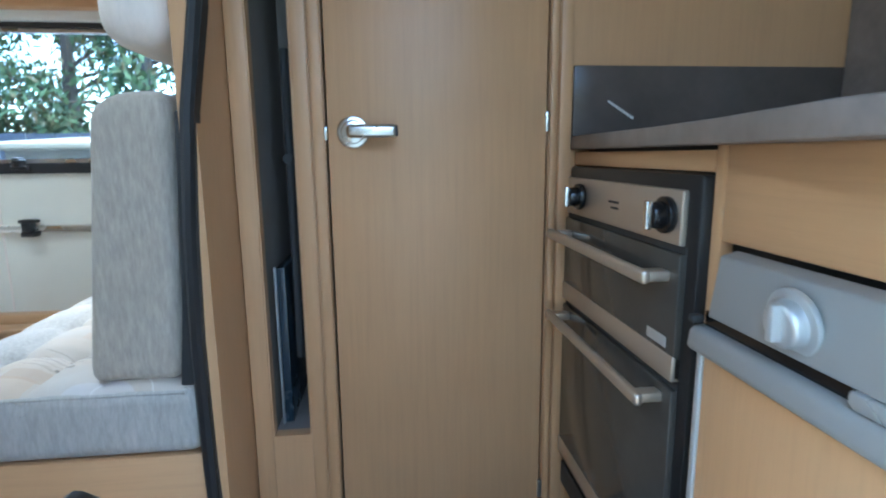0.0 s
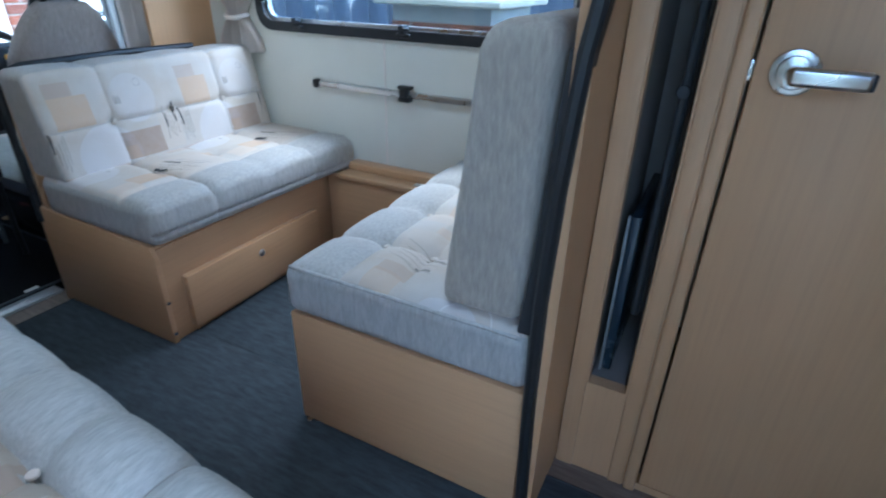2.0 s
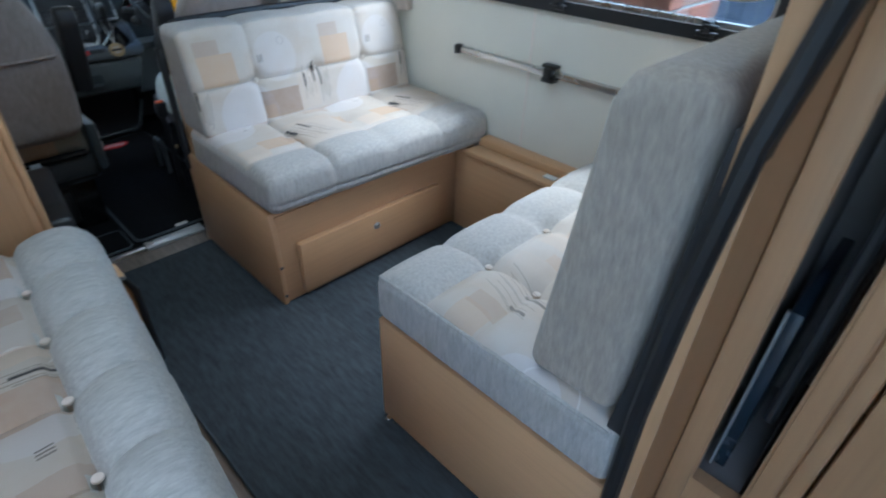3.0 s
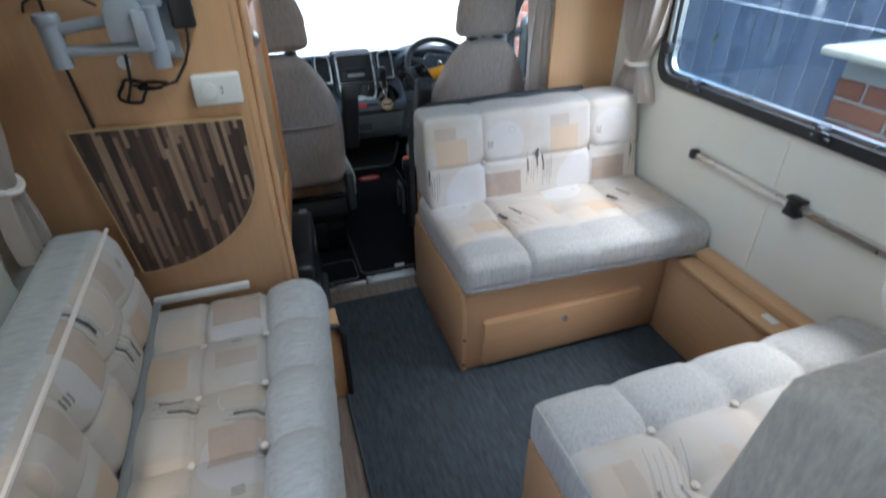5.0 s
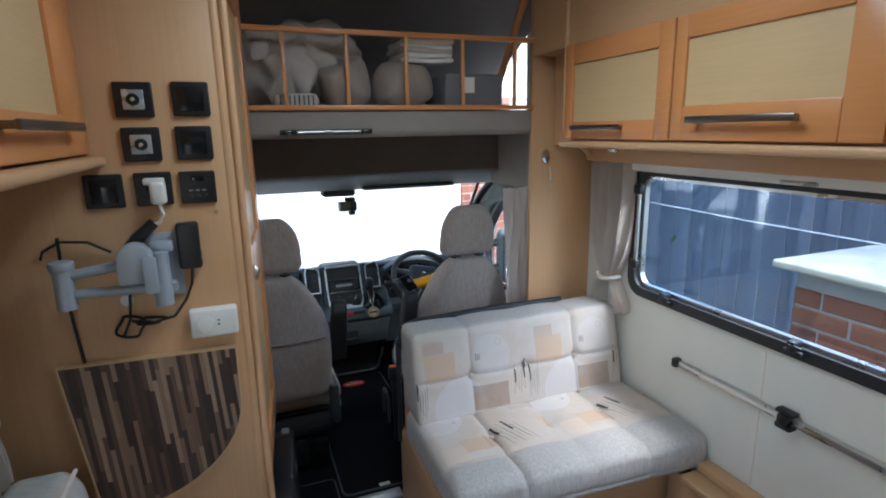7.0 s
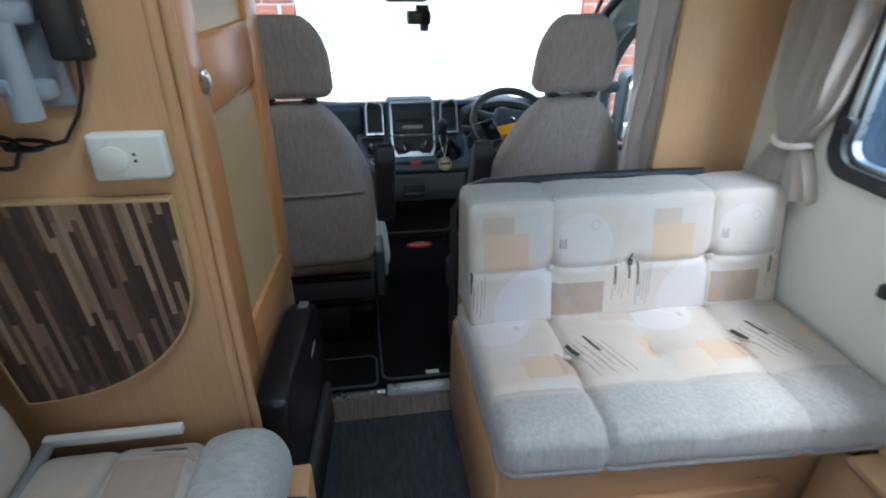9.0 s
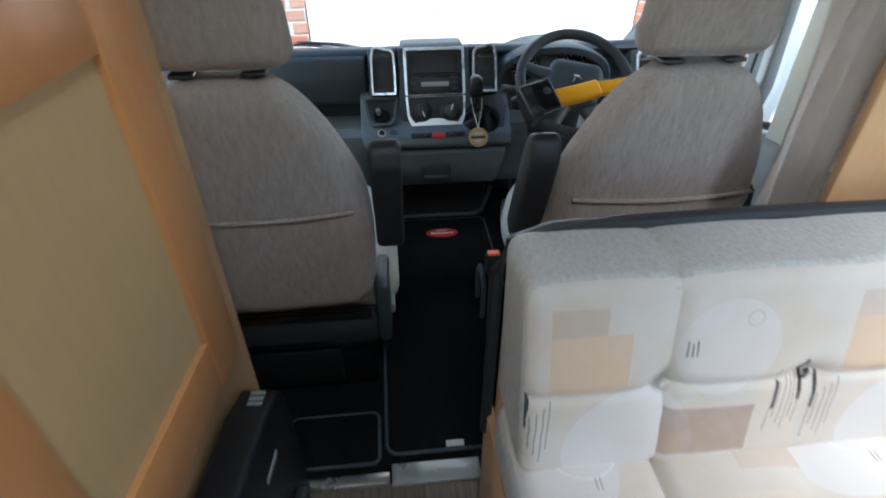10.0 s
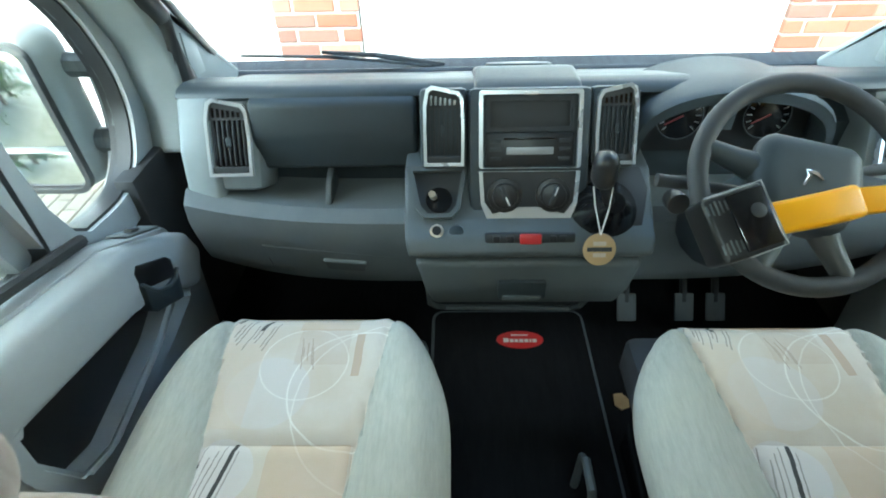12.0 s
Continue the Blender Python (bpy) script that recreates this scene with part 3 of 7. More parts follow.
part("blind_catch", box(-1.19, -1.09, 1.858, 1.872, 1.297, 1.309, 0.005), silver, w)
structure("trim_wall_seam", box(-1.1975, -1.1925, 1.8965, 1.8995, 0.34, 0.835), curtain_light, "thin joint strip on the cream wallboard", "trim")
# table rail
t = thing("table_rail", (-1.1, 1.89, 0.65), "slim aluminium table rail fixed to the cream wall", "rail")
part("bar", box(-1.50, -0.60, 1.876, 1.898, 0.642, 0.662, 0.004), steel, t)
part("end_cap", box(-1.515, -1.492, 1.870, 1.898, 0.636, 0.668, 0.005), black, t)
bm = box(-1.118, -1.072, 1.858, 1.892, 0.628, 0.645, 0.005)
box(-1.11, -1.08, 1.852, 1.886, 0.645, 0.675, 0.006, bm=bm)
box(-1.122, -1.068, 1.86, 1.89, 0.672, 0.684, 0.004, bm=bm)
part("bracket", bm, black, t, "black plastic table bracket")


# ---- curtains ----
def curtain(name, x0, x1, y0, y1, z0, z1, tie, mat, label, waves=5, pinch=0.5, depth=0.02, lean=0.0):
    """A gathered curtain between two points of the plan, tied at height tie."""
    c = thing(name, ((x0 + x1) / 2, (y0 + y1) / 2, z0), label, "curtain")
    own = bmesh.new()
    nu, nv = waves * 8, 22
    a, b = Vector((x0, y0, 0)), Vector((x1, y1, 0))
    nrm = (b - a).normalized().cross(Vector((0, 0, 1)))
    grid = []
    for j in range(nv + 1):
        z = z0 + (z1 - z0) * j / nv
        k = 1 - pinch * math.exp(-(((z - tie) / 0.07) ** 2)) - (0.25 * pinch * max(0, (tie - z)) / 0.2 if z < tie else 0) - (pinch * 0.35 * math.exp(-((z - tie) / 0.3)) if z > tie else 0)
        line = []
        for i in range(nu + 1):
            s = i / nu
            p = a.lerp(b, 0.5 + (s - 0.5) * k + lean * (z1 - z) / (z1 - z0))
            wv = math.sin(2 * math.pi * waves * s + 0.6 * math.sin(9 * z)) + 0.35 * math.sin(5.3 * math.pi * waves * s / 2 + 4 * z)
            line.append(own.verts.new((p.x + nrm.x * depth * wv * (0.6 + 0.4 * k), p.y + nrm.y * depth * wv * (0.6 + 0.4 * k), z)))
        grid.append(line)
    for j in range(nv):
        for i in range(nu):
            own.faces.new((grid[j][i], grid[j][i + 1], grid[j + 1][i + 1], grid[j + 1][i]))
    bmesh.ops.solidify(own, geom=own.faces[:], thickness=0.003)
    part("drape", own, mat, c)
    if pinch > 0.2:
        own = bmesh.new()
        m0 = a.lerp(b, 0.5 + lean * (z1 - tie) / (z1 - z0))
        hw = (b - a).length * 0.5 * (1 - pinch) * 0.8 + 0.004
        dirn = (b - a).normalized()
        tube([(m0 + dirn * hw * math.cos(q) + nrm * (depth + 0.004) * math.sin(q) + Vector((0, 0, tie + 0.006 * math.cos(2 * q)))) for q in [2 * math.pi * i / 20 for i in range(20)]], 0.009, 6, closed=True, bm=own)
        part("tie_back", own, mat, c)
    return c


curtain("window_curtain", -1.985, -1.745, 1.868, 1.868, 0.745, 1.318, 0.875, curtain_light, "short cream curtain tied back beside the window", 5, 0.5, 0.026)
curtain("cab_curtain", -2.115, -2.15, 1.535, 1.70, 0.42, 1.215, 0.3, curtain_cloth, "long pinkish-grey cab curtain gathered behind the driver seat", 4, 0.1, 0.022)
curtain("nearside_curtain", -1.525, -1.36, -0.012, -0.022, 0.715, 1.34, 0.87, curtain_light, "short cream curtain tied back beside the settee", 5, 0.4, 0.018)

# ---- dinette ----
seat_print = print_cloth("printed_seat_cloth", "y", "x", 1.015, -1.845, 0.436, 0.36, kind="seat")
back_print = print_cloth("printed_back_cloth", "y", "z", 1.015, 0.46, 0.436, 0.34, kind="back")
seat2_print = print_cloth("printed_rear_seat_cloth", "y", "x", 0.85, -0.36, 0.436, 0.36, True, 0.6, kind="seat")
sofa_print = print_cloth("printed_settee_cloth", "x", "y", -1.487, 0.135, 0.436, 0.34, kind="settee")
sofa_back_print = print_cloth("printed_settee_back_cloth", "x", "z", -1.60, 0.44, 0.436, 0.30, kind="settee")

b1 = thing("dinette_seat_base", (-1.68, 1.4, 0), "beech-effect seat base with a drawer under the dinette seat", "seat base", "dinette seat bases")
part("front_panel", box(-1.43, -1.413, 1.03, 1.90, 0, 0.325, 0.002), wood_y, b1)
part("side_panel", prism([(-1.965, 0.0), (-1.405, 0.0), (-1.405, 0.30), (-1.42, 0.338), (-1.965, 0.352)], 1.012, 1.029, "y", 0.004), wood_x, b1)
part("top_board", box(-1.96, -1.42, 1.03, 1.90, 0.318, 0.333), wood_y, b1)
part("back_panel", box(-1.96, -1.945, 1.03, 1.70, 0, 0.72, 0.003), wood_y, b1)
dr = part("drawer", box(-1.413, -1.387, 1.085, 1.69, 0.035, 0.215, 0.004), wood_y, b1, "flush beech-effect drawer front")
bm = disc(0.0095, 0.008, Matrix.Translation((-1.388, 1.383, 0.163)) @ pose(0, 0, 0, 0, 90), 20, 0.002)
disc(0.013, 0.003, Matrix.Translation((-1.389, 1.383, 0.163)) @ pose(0, 0, 0, 0, 90), 20, bm=bm)
part("knob", bm, steel, b1, "round steel push lock")
for z in (0.045, 0.155):
    part("bolt", disc(0.006, 0.006, Matrix.Translation((-1.4045, 1.019, z)) @ pose(0, 0, 0, 0, 90), 12, 0.001), chrome, b1)
bm = tube([(-1.95, y, z) for y, z in [(1.012, 0.30), (1.012, 0.70), (1.03, 0.752), (1.09, 0.772), (1.40, 0.778), (1.70, 0.775)]], 0.011, 8)
part("black_edging", bm, rubber, b1, "black rubber edging of the back panel")


def seat1_shape(p, u):
    # four tufted cells across, a welt near the front
    d = 0
    for y in (1.23, 1.448, 1.665):
        d += 0.014 * groove(p.y - y, 0.010)
    d += 0.008 * groove(p.x + 1.515, 0.010)
    puff = 0.006 * math.sin(math.pi * min(1, max(0, (p.y - 1.015) / 0.218 % 1)))
    if u.z > 0.5:
        p.z += puff - d
        for y in (1.23, 1.448, 1.665):
            p.z -= 0.014 * math.exp(-(((p.y - y) / 0.025) ** 2 + ((p.x + 1.62) / 0.025) ** 2))
    if u.x > 0.9:
        p.x += -d * 0.6 + 0.012 * math.sin(math.pi * (u.z + 1) / 2) - 0.006 * groove(p.z - 0.375, 0.006)
    p.x += 0.045 * (p.y - 1.015) / 0.87 * max(0, u.x)
    return p


c1 = thing("seat_cushion", (-1.6, 1.45, 0.335), "cream and tan printed seat cushion with a grey front edge", "cushion", "dinette cushions")
part("cover", pad(-1.90, -1.388, 1.012, 1.89, 0.334, 0.468, 0.036, seat1_shape, 64, lambda c, nn: 0 if nn.z > 0.55 and c.x < -1.49 else 1), [seat_print, grey_cloth], c1)
for y in (1.23, 1.448, 1.665):
    pts = [((-1.745 + 0.33 * i / 12, y, 0.468), (0, 0, 1)) for i in range(13)] + [((-1.392, y, 0.44 - 0.016 * i), (0.95, 0, 0.1)) for i in range(6)]
    part("seam", seam_line(pts, seat1_shape), grey_cloth, c1)
    part("button", disc(0.009, 0.006, Matrix.Translation((-1.62, y, 0.448)), 12, 0.002), seat_print, c1)


def back1_shape(p, u):
    d = 0
    for y in (1.23, 1.448, 1.665):
        d += 0.009 * groove(p.y - y, 0.008)
    if u.x > 0.9:
        d += 0.007 * groove(p.z - 0.60, 0.007)
        p.x += -d + 0.005 * math.sin(math.pi * (((p.y - 1.015) / 0.218) % 1)) * (1 - abs(u.z))
        for y in (1.23, 1.448, 1.665):
            p.x -= 0.014 * math.exp(-(((p.y - y) / 0.025) ** 2 + ((p.z - 0.60) / 0.025) ** 2))
    if u.z > 0.9:
        p.z += 0.005 * math.sin(math.pi * (((p.y - 1.015) / 0.218) % 1)) - d * 0.6
    p.x -= (0.02 + 0.055 * min(1, max(0, (p.x + 1.94) / 0.18))) * (p.z - 0.45) / 0.32
    return p


c2 = thing("back_cushion", (-1.82, 1.45, 0.45), "cream and tan printed back cushion with a grey top", "cushion", "dinette cushions")
part("cover", pad(-1.935, -1.745, 1.022, 1.875, 0.452, 0.768, 0.024, back1_shape, 64, lambda c, nn: 0 if nn.x > 0.5 else 1), [back_print, grey_cloth], c2)
part("seam", seam_line([((-1.745, 1.03 + 0.83 * i / 40, 0.60), (1, 0, 0)) for i in range(41)], back1_shape), grey_cloth, c2)
for y in (1.23, 1.448, 1.665):
    part("seam", seam_line([((-1.745, y, 0.48 + 0.26 * i / 14), (1, 0, 0)) for i in range(15)], back1_shape), grey_cloth, c2)
    part("button", disc(0.009, 0.006, Matrix.Translation((-1.790, y, 0.60)) @ pose(0, 0, 0, 0, 90), 12, 0.002), back_print, c2)

b2 = thing("dinette_seat_base", (-0.58, 1.4, 0), "beech-effect seat base under the rear dinette seat", "seat base", "dinette seat bases")
part("side_panel", box(-0.862, -0.285, 0.970, 0.987, 0.012, 0.336, 0.004), wood_x, b2)
part("front_panel", box(-0.86, -0.843, 0.988, 1.90, 0, 0.325, 0.002), wood_y, b2)
part("top_board", box(-0.855, -0.28, 0.988, 1.90, 0.318, 0.333), wood_y, b2)
for x in (-0.84,):
    part("foot", disc(0.008, 0.012, Matrix.Translation((x, 0.967, 0.0)), 10, 0.002), chrome, b2)
part("bolt", disc(0.005, 0.005, Matrix.Translation((-0.862, 0.979, 0.17)) @ pose(0, 0, 0, 0, -90), 12, 0.001), chrome, b2)
XG2 = (-0.72, -0.59)
YG2 = (1.17, 1.385, 1.60)


def seat2_shape(p, u):
    if u.z > 0.5:
        d = sum(0.015 * groove(p.y - y, 0.017) for y in YG2) + sum(0.013 * groove(p.x - x, 0.017) for x in XG2)
        cell_y = abs(math.sin(math.pi * (p.y - YG2[0]) / 0.215))
        cell_x = abs(math.sin(math.pi * (p.x - XG2[0]) / 0.13))
        p.z += 0.016 * math.sqrt(cell_y * cell_x) - d * 0.5
        for x in XG2:
            for y in YG2:
                p.z -= 0.014 * math.exp(-(((p.y - y) / 0.025) ** 2 + ((p.x - x) / 0.025) ** 2))
        if p.x < -0.72:
            p.z -= 0.25 * (-0.72 - p.x) ** 1.5
    return p


c3 = thing("seat_cushion", (-0.58, 1.4, 0.335), "cream tufted seat cushion with grey sides on the rear dinette base", "cushion", "dinette cushions")
part("cover", pad(-0.872, -0.285, 0.966, 1.89, 0.336, 0.466, 0.030, seat2_shape, 64, lambda c, nn: 0 if nn.z > 0.6 and c.x > -0.72 else 1), [seat2_print, grey_cloth], c3)
bm = tube([(x, 0.972, 0.459) for x in (-0.85, -0.6, -0.31)], 0.004, 6)
part("piping", bm, grey_cloth, c3)
for x in XG2:
    part("seam", seam_line([((x, 0.98 + 0.9 * i / 44, 0.462), (0, 0, 1)) for i in range(45)], seat2_shape), grey_cloth, c3)
for y in YG2:
    part("seam", seam_line([((-0.85 + 0.36 * i / 24, y, 0.462), (0, 0, 1)) for i in range(25)], seat2_shape), grey_cloth, c3)
for x in XG2:
    for y in YG2:
        part("button", disc(0.009, 0.006, Matrix.Translation((x, y, 0.449)), 12, 0.002), seat2_print, c3)


def back2_shape(p, u):
    # leans back: the front face slopes from the seat to the top
    k = (p.z - 0.47) / 0.51
    if u.x < 0:
        p.x += 0.035 * k * (-u.x)
    p.x += 0.022 * k
    p.y += 0.0 if u.y < -0.95 else 0.004 * math.sin(9 * p.z)
    if u.z > 0.9:
        p.z += 0.012 * (1 - u.x * u.x) + 0.012 * u.x
    return p


c4 = thing("back_cushion", (-0.4, 1.4, 0.47), "tall grey chenille back cushion leaning on the partition", "cushion", "dinette cushions")
part("cover", pad(-0.486, -0.318, 0.984, 1.88, 0.472, 0.975, 0.030, back2_shape, 26, lambda c, nn: 1 if nn.x < -0.5 and c.y > 1.03 else 0), [taupe_cloth, back_print], c4)
bm = bmesh.new()
prism([(-0.317, 0.47), (-0.289, 0.47), (-0.278, 0.72), (-0.258, 0.955), (-0.284, 0.955), (-0.302, 0.62)], 0.972, 1.88, "y", 0.004, bm=bm)
part("backboard", bm, soft_black, c4, "matt black backboard")
hb = thing("head_cushion", (-0.33, 1.0, 1.06), "cream rounded head cushion hung on the partition above the seat", "cushion")
part("cover", pad(-0.40, -0.278, 0.965, 1.35, 1.055, 1.42, 0.055, None, 16), curtain_light, hb)

# boxed ledge along the wall between the seats
lb = thing("wall_ledge", (-1.1, 1.84, 0), "beech-effect boxed ledge along the wall between the seats", "ledge")
part("front", box(-1.40, -0.862, 1.782, 1.797, 0.0, 0.335, 0.002), wood_x, lb)
part("lid", box(-1.345, -0.862, 1.770, 1.84, 0.326, 0.346, 0.005), wood_x, lb)
part("upstand", box(-1.345, -0.862, 1.842, 1.899, 0.326, 0.372, 0.008), wood_x, lb)
part("finger_pull", box(-1.02, -0.975, 1.80, 1.826, 0.345, 0.351, 0.0025), white_plastic, lb)

# ---- settee ----
sb = thing("settee_box", (-0.85, 0.3, 0), "beech-effect base of the side settee", "seat base")
part("front_panel", box(-1.52, -0.27, 0.470, 0.487, 0.0, 0.33, 0.003), wood_x, sb)
part("end_panel", box(-0.285, -0.268, -0.05, 0.470, 0.0, 0.50, 0.004), wood_y, sb)
part("top_board", box(-1.535, -0.285, -0.05, 0.470, 0.31, 0.326), wood_x, sb)
part("flap", box(-1.535, -1.44, 0.487, 0.628, 0.0, 0.30, 0.004), wood_x, sb)
bm = tube([(-1.44, 0.635, 0.0), (-1.44, 0.635, 0.26), (-1.44, 0.62, 0.30), (-1.44, 0.56, 0.31)], 0.010, 8)
part("black_edging", bm, rubber, sb)
gh = thing("grab_handle", (-0.262, 0.5, 0.5), "black moulded grab handle on the settee end", "handle")
part("grip", tube([(-0.250, 0.43, 0.45), (-0.244, 0.445, 0.52), (-0.240, 0.475, 0.551), (-0.240, 0.515, 0.553), (-0.242, 0.545, 0.525), (-0.248, 0.555, 0.45)], 0.013, 10), black, gh)
part("mount", box(-0.268, -0.238, 0.415, 0.57, 0.40, 0.445, 0.008), black, gh)
XS = (-1.31, -1.133, -0.956, -0.779, -0.602, -0.425)


def sofa_shape(p, u):
    if u.z > 0.5 or u.y > 0.8:
        dy = p.y - 0.44
        d = sum(0.016 * groove(p.x - x, 0.011) for x in XS)
        if u.z > 0.5:
            p.z += 0.010 * math.sin(math.pi * (((p.x + 1.487) / 0.177) % 1)) - d - 0.018 * groove(dy, 0.010) - 0.012 * groove(p.y - 0.285, 0.009)
            for x in XS:
                p.z -= 0.012 * math.exp(-(((p.x - x) / 0.025) ** 2 + (dy / 0.025) ** 2))
            if p.y > 0.44:
                p.z += 0.022 * math.sin(math.pi * min(1, (p.y - 0.44) / 0.16))
        else:
            p.y -= d * 0.6
    p.y -= 0.085 * min(1.15, max(0.0, (p.x + 1.45) / 0.95)) * max(0.0, (p.y - 0.125) / 0.48)
    return p


s1 = thing("settee_cushion", (-0.9, 0.36, 0.33), "cream printed settee cushion with a rounded grey front roll", "cushion")
part("cover", pad(-1.512, -0.30, 0.125, 0.605, 0.328, 0.455, 0.055, sofa_shape, 64, lambda c, nn: 0 if nn.z > 0.5 and c.y < 0.442 - 0.056 * min(1.15, max(0, (c.x + 1.45) / 0.95)) else 1), [sofa_print, grey_cloth_y], s1)
for yy in (0.44, 0.285):
    part("seam", seam_line([((-1.48 + 1.15 * i / 50, yy, 0.455), (0, 0, 1)) for i in range(51)], sofa_shape), grey_cloth, s1)
for x in XS:
    part("seam", seam_line([((x, 0.15 + 0.42 * i / 30, 0.455), (0, 0, 1)) for i in range(31)], sofa_shape), grey_cloth, s1)
    part("button", disc(0.009, 0.006, Matrix.Translation((x, sofa_shape(Vector((x, 0.44, 0.455)), Vector((0, 0, 1))).y, 0.436)), 12, 0.002), curtain_light, s1)
    part("button", disc(0.008, 0.006, Matrix.Translation((x, sofa_shape(Vector((x, 0.285, 0.455)), Vector((0, 0, 1))).y, 0.434)), 12, 0.002), curtain_light, s1)


def sofa_back_shape(p, u):
    if u.y > 0.9:
        p.y += 0.012 * math.sin(math.pi * (((p.x + 1.487) / 0.177) % 1)) * (1 - abs(u.z)) - sum(0.016 * groove(p.x - x, 0.011) for x in XS) - 0.014 * groove(p.z - 0.585, 0.010)
    p.y -= 0.03 * (p.z - 0.44) / 0.28 * (1 + u.y) / 2
    return p


s2 = thing("settee_back_cushion", (-0.9, 0.07, 0.44), "cream printed settee back cushion with a blue-grey top", "cushion")
part("cover", pad(-1.512, -0.30, -0.02, 0.162, 0.44, 0.728, 0.055, sofa_back_shape, 60, lambda c, nn: 0 if nn.y > 0.4 else 1), [sofa_back_print, grey_cloth_y], s2)
part("piping", tube([(x, 0.118, 0.714) for x in (-1.49, -1.1, -0.7, -0.32)], 0.005, 6), curtain_light, s2)
rr = thing("settee_slide_rail", (-1.2, 0.16, 0.45), "grey metal slide rail along the settee back", "rail")
part("long_rail", box(-1.515, -0.32, 0.150, 0.168, 0.446, 0.466, 0.004), fridge_grey, rr)
part("cross_rail", box(-1.528, -1.510, 0.150, 0.40, 0.450, 0.470, 0.004), white_plastic, rr)

# ---- wardrobe and side panel ----
XP = -1.545
structure("wall_wardrobe", prism([(XP - 0.016, -0.06), (XP - 0.016, 0.505), (-2.095, 0.552), (-2.095, -0.06)], 0, ZC, "z"), wood_z, "beech-effect wardrobe carcass between living area and cab")
structure("wall_side_panel", box(XP - 0.015, XP, -0.06, 0.502, 0, ZC, 0.002), wood_z, "beech-effect end panel that carries the sockets and table leaf")
bm = bmesh.new()
for x, y, rad in ((XP - 0.014, 0.506, 0.016), (XP - 0.008, 0.528, 0.010)):
    tube([(x, y, 0.0), (x, y, ZC)], rad, 12, bm=bm)
structure("trim_wardrobe_corner", bm, wood_z, "rounded beech corner mouldings of the wardrobe", "trim")
MW = Matrix(((0.9956, 0.0937, 0, -1.563), (-0.0937, 0.9956, 0, 0.514), (0, 0, 1, 0), (0, 0, 0, 1)))
wd = thing("wardrobe_door", (-1.8, 0.53, 0.52), "tall cherry-framed wardrobe door with pale maple panels", "door")
for u0, u1, z0, z1, nm in ((-0.450, -0.362, 0.52, 1.86, "stile"), (-0.078, -0.003, 0.52, 1.86, "stile"), (-0.362, -0.078, 0.52, 0.618, "rail"), (-0.362, -0.078, 1.044, 1.165, "rail"), (-0.362, -0.078, 1.78, 1.86, "rail")):
    part(nm, box(u0, u1, 0.0, 0.02, z0, z1, 0.003, m=MW), frame_wood_z, wd)
for z0, z1 in ((0.612, 1.050), (1.16, 1.786)):
    part("panel", box(-0.367, -0.073, 0.002, 0.010, z0, z1, m=MW), panel_wood_z, wd)
bm = disc(0.016, 0.008, MW @ pose(-0.056, 0.02, 1.100, -90), 24, 0.003)
disc(0.011, 0.012, MW @ pose(-0.056, 0.02, 1.100, -90), 24, 0.003, bm=bm)
bm.transform(Matrix.Translation((0, 0, 1.100)) @ Matrix.Diagonal((0.8, 1, 1.25, 1)) @ Matrix.Translation((0, 0, -1.100)))
bmesh.ops.translate(bm, verts=bm.verts, vec=(-1.617 * 0.2, 0, 0))
part("knob", bm, steel, wd, "oval steel push-button lock")
# black moulded box under the wardrobe door
bk = thing("heater_cover", (-1.85, 0.58, 0), "black moulded plastic cover below the wardrobe door", "cover")
bm = prism([(-0.47, 0.02), (-0.02, 0.0), (-0.02, 0.40), (-0.03, 0.432), (-0.10, 0.448), (-0.36, 0.442), (-0.44, 0.415), (-0.47, 0.36)], 0.0, 0.072, "y", 0.012, seg=3, m=MW)
part("shell", bm, black, bk)
part("base", box(-0.40, -0.02, 0.072, 0.095, 0.0, 0.16, 0.008, m=MW), soft_black, bk)
part("vent_mark", box(-0.36, -0.30, 0.071, 0.0735, 0.33, 0.345, 0.001, m=MW), fridge_grey, bk)
for i in range(3):
    part("vent_bar", box(-0.42 + 0.012 * i, -0.413 + 0.012 * i, 0.030, 0.056, 0.4285, 0.4345, 0.001, m=MW), fridge_grey, bk)

# half-round table leaf on the end panel
n = Nodes("striped_dark_laminate", 0.35)
ax = n.axes()
wn_ = n.t.nodes.new("ShaderNodeTexWhiteNoise")
wn_.noise_dimensions = "2D"
wo = n.t.nodes.new("ShaderNodeTexWhiteNoise")
wo.noise_dimensions = "1D"
lean = n.math("ADD", ax["y"], n.math("MULTIPLY", ax["z"], 0.06))
colm = n.math("FLOOR", n.math("DIVIDE", lean, 0.0098))
n.t.links.new(colm, wo.inputs["W"])
seg = n.math("FLOOR", n.math("ADD", n.math("DIVIDE", ax["z"], 0.17), n.math("MULTIPLY", wo.outputs[0], 7.0)))
cv = n.t.nodes.new("ShaderNodeCombineXYZ")
n.t.links.new(colm, cv.inputs[0])
n.t.links.new(seg, cv.inputs[1])
n.t.links.new(cv.outputs[0], wn_.inputs["Vector"])
cell = n.ramp(wn_.outputs[0], [(0.0, (0.024, 0.013, 0.010)), (0.3, (0.055, 0.029, 0.021)), (0.6, (0.125, 0.068, 0.044)), (0.8, (0.27, 0.165, 0.105)), (1.0, (0.42, 0.29, 0.19))])
fibre = n.noise((1, 60, 2), 10, 4)
n.colour(n.mix(n.math("MULTIPLY", fibre, 0.55), cell, (0.05, 0.032, 0.025))).bump(fibre, 0.05, 0.001)
leaf_mat = n.m
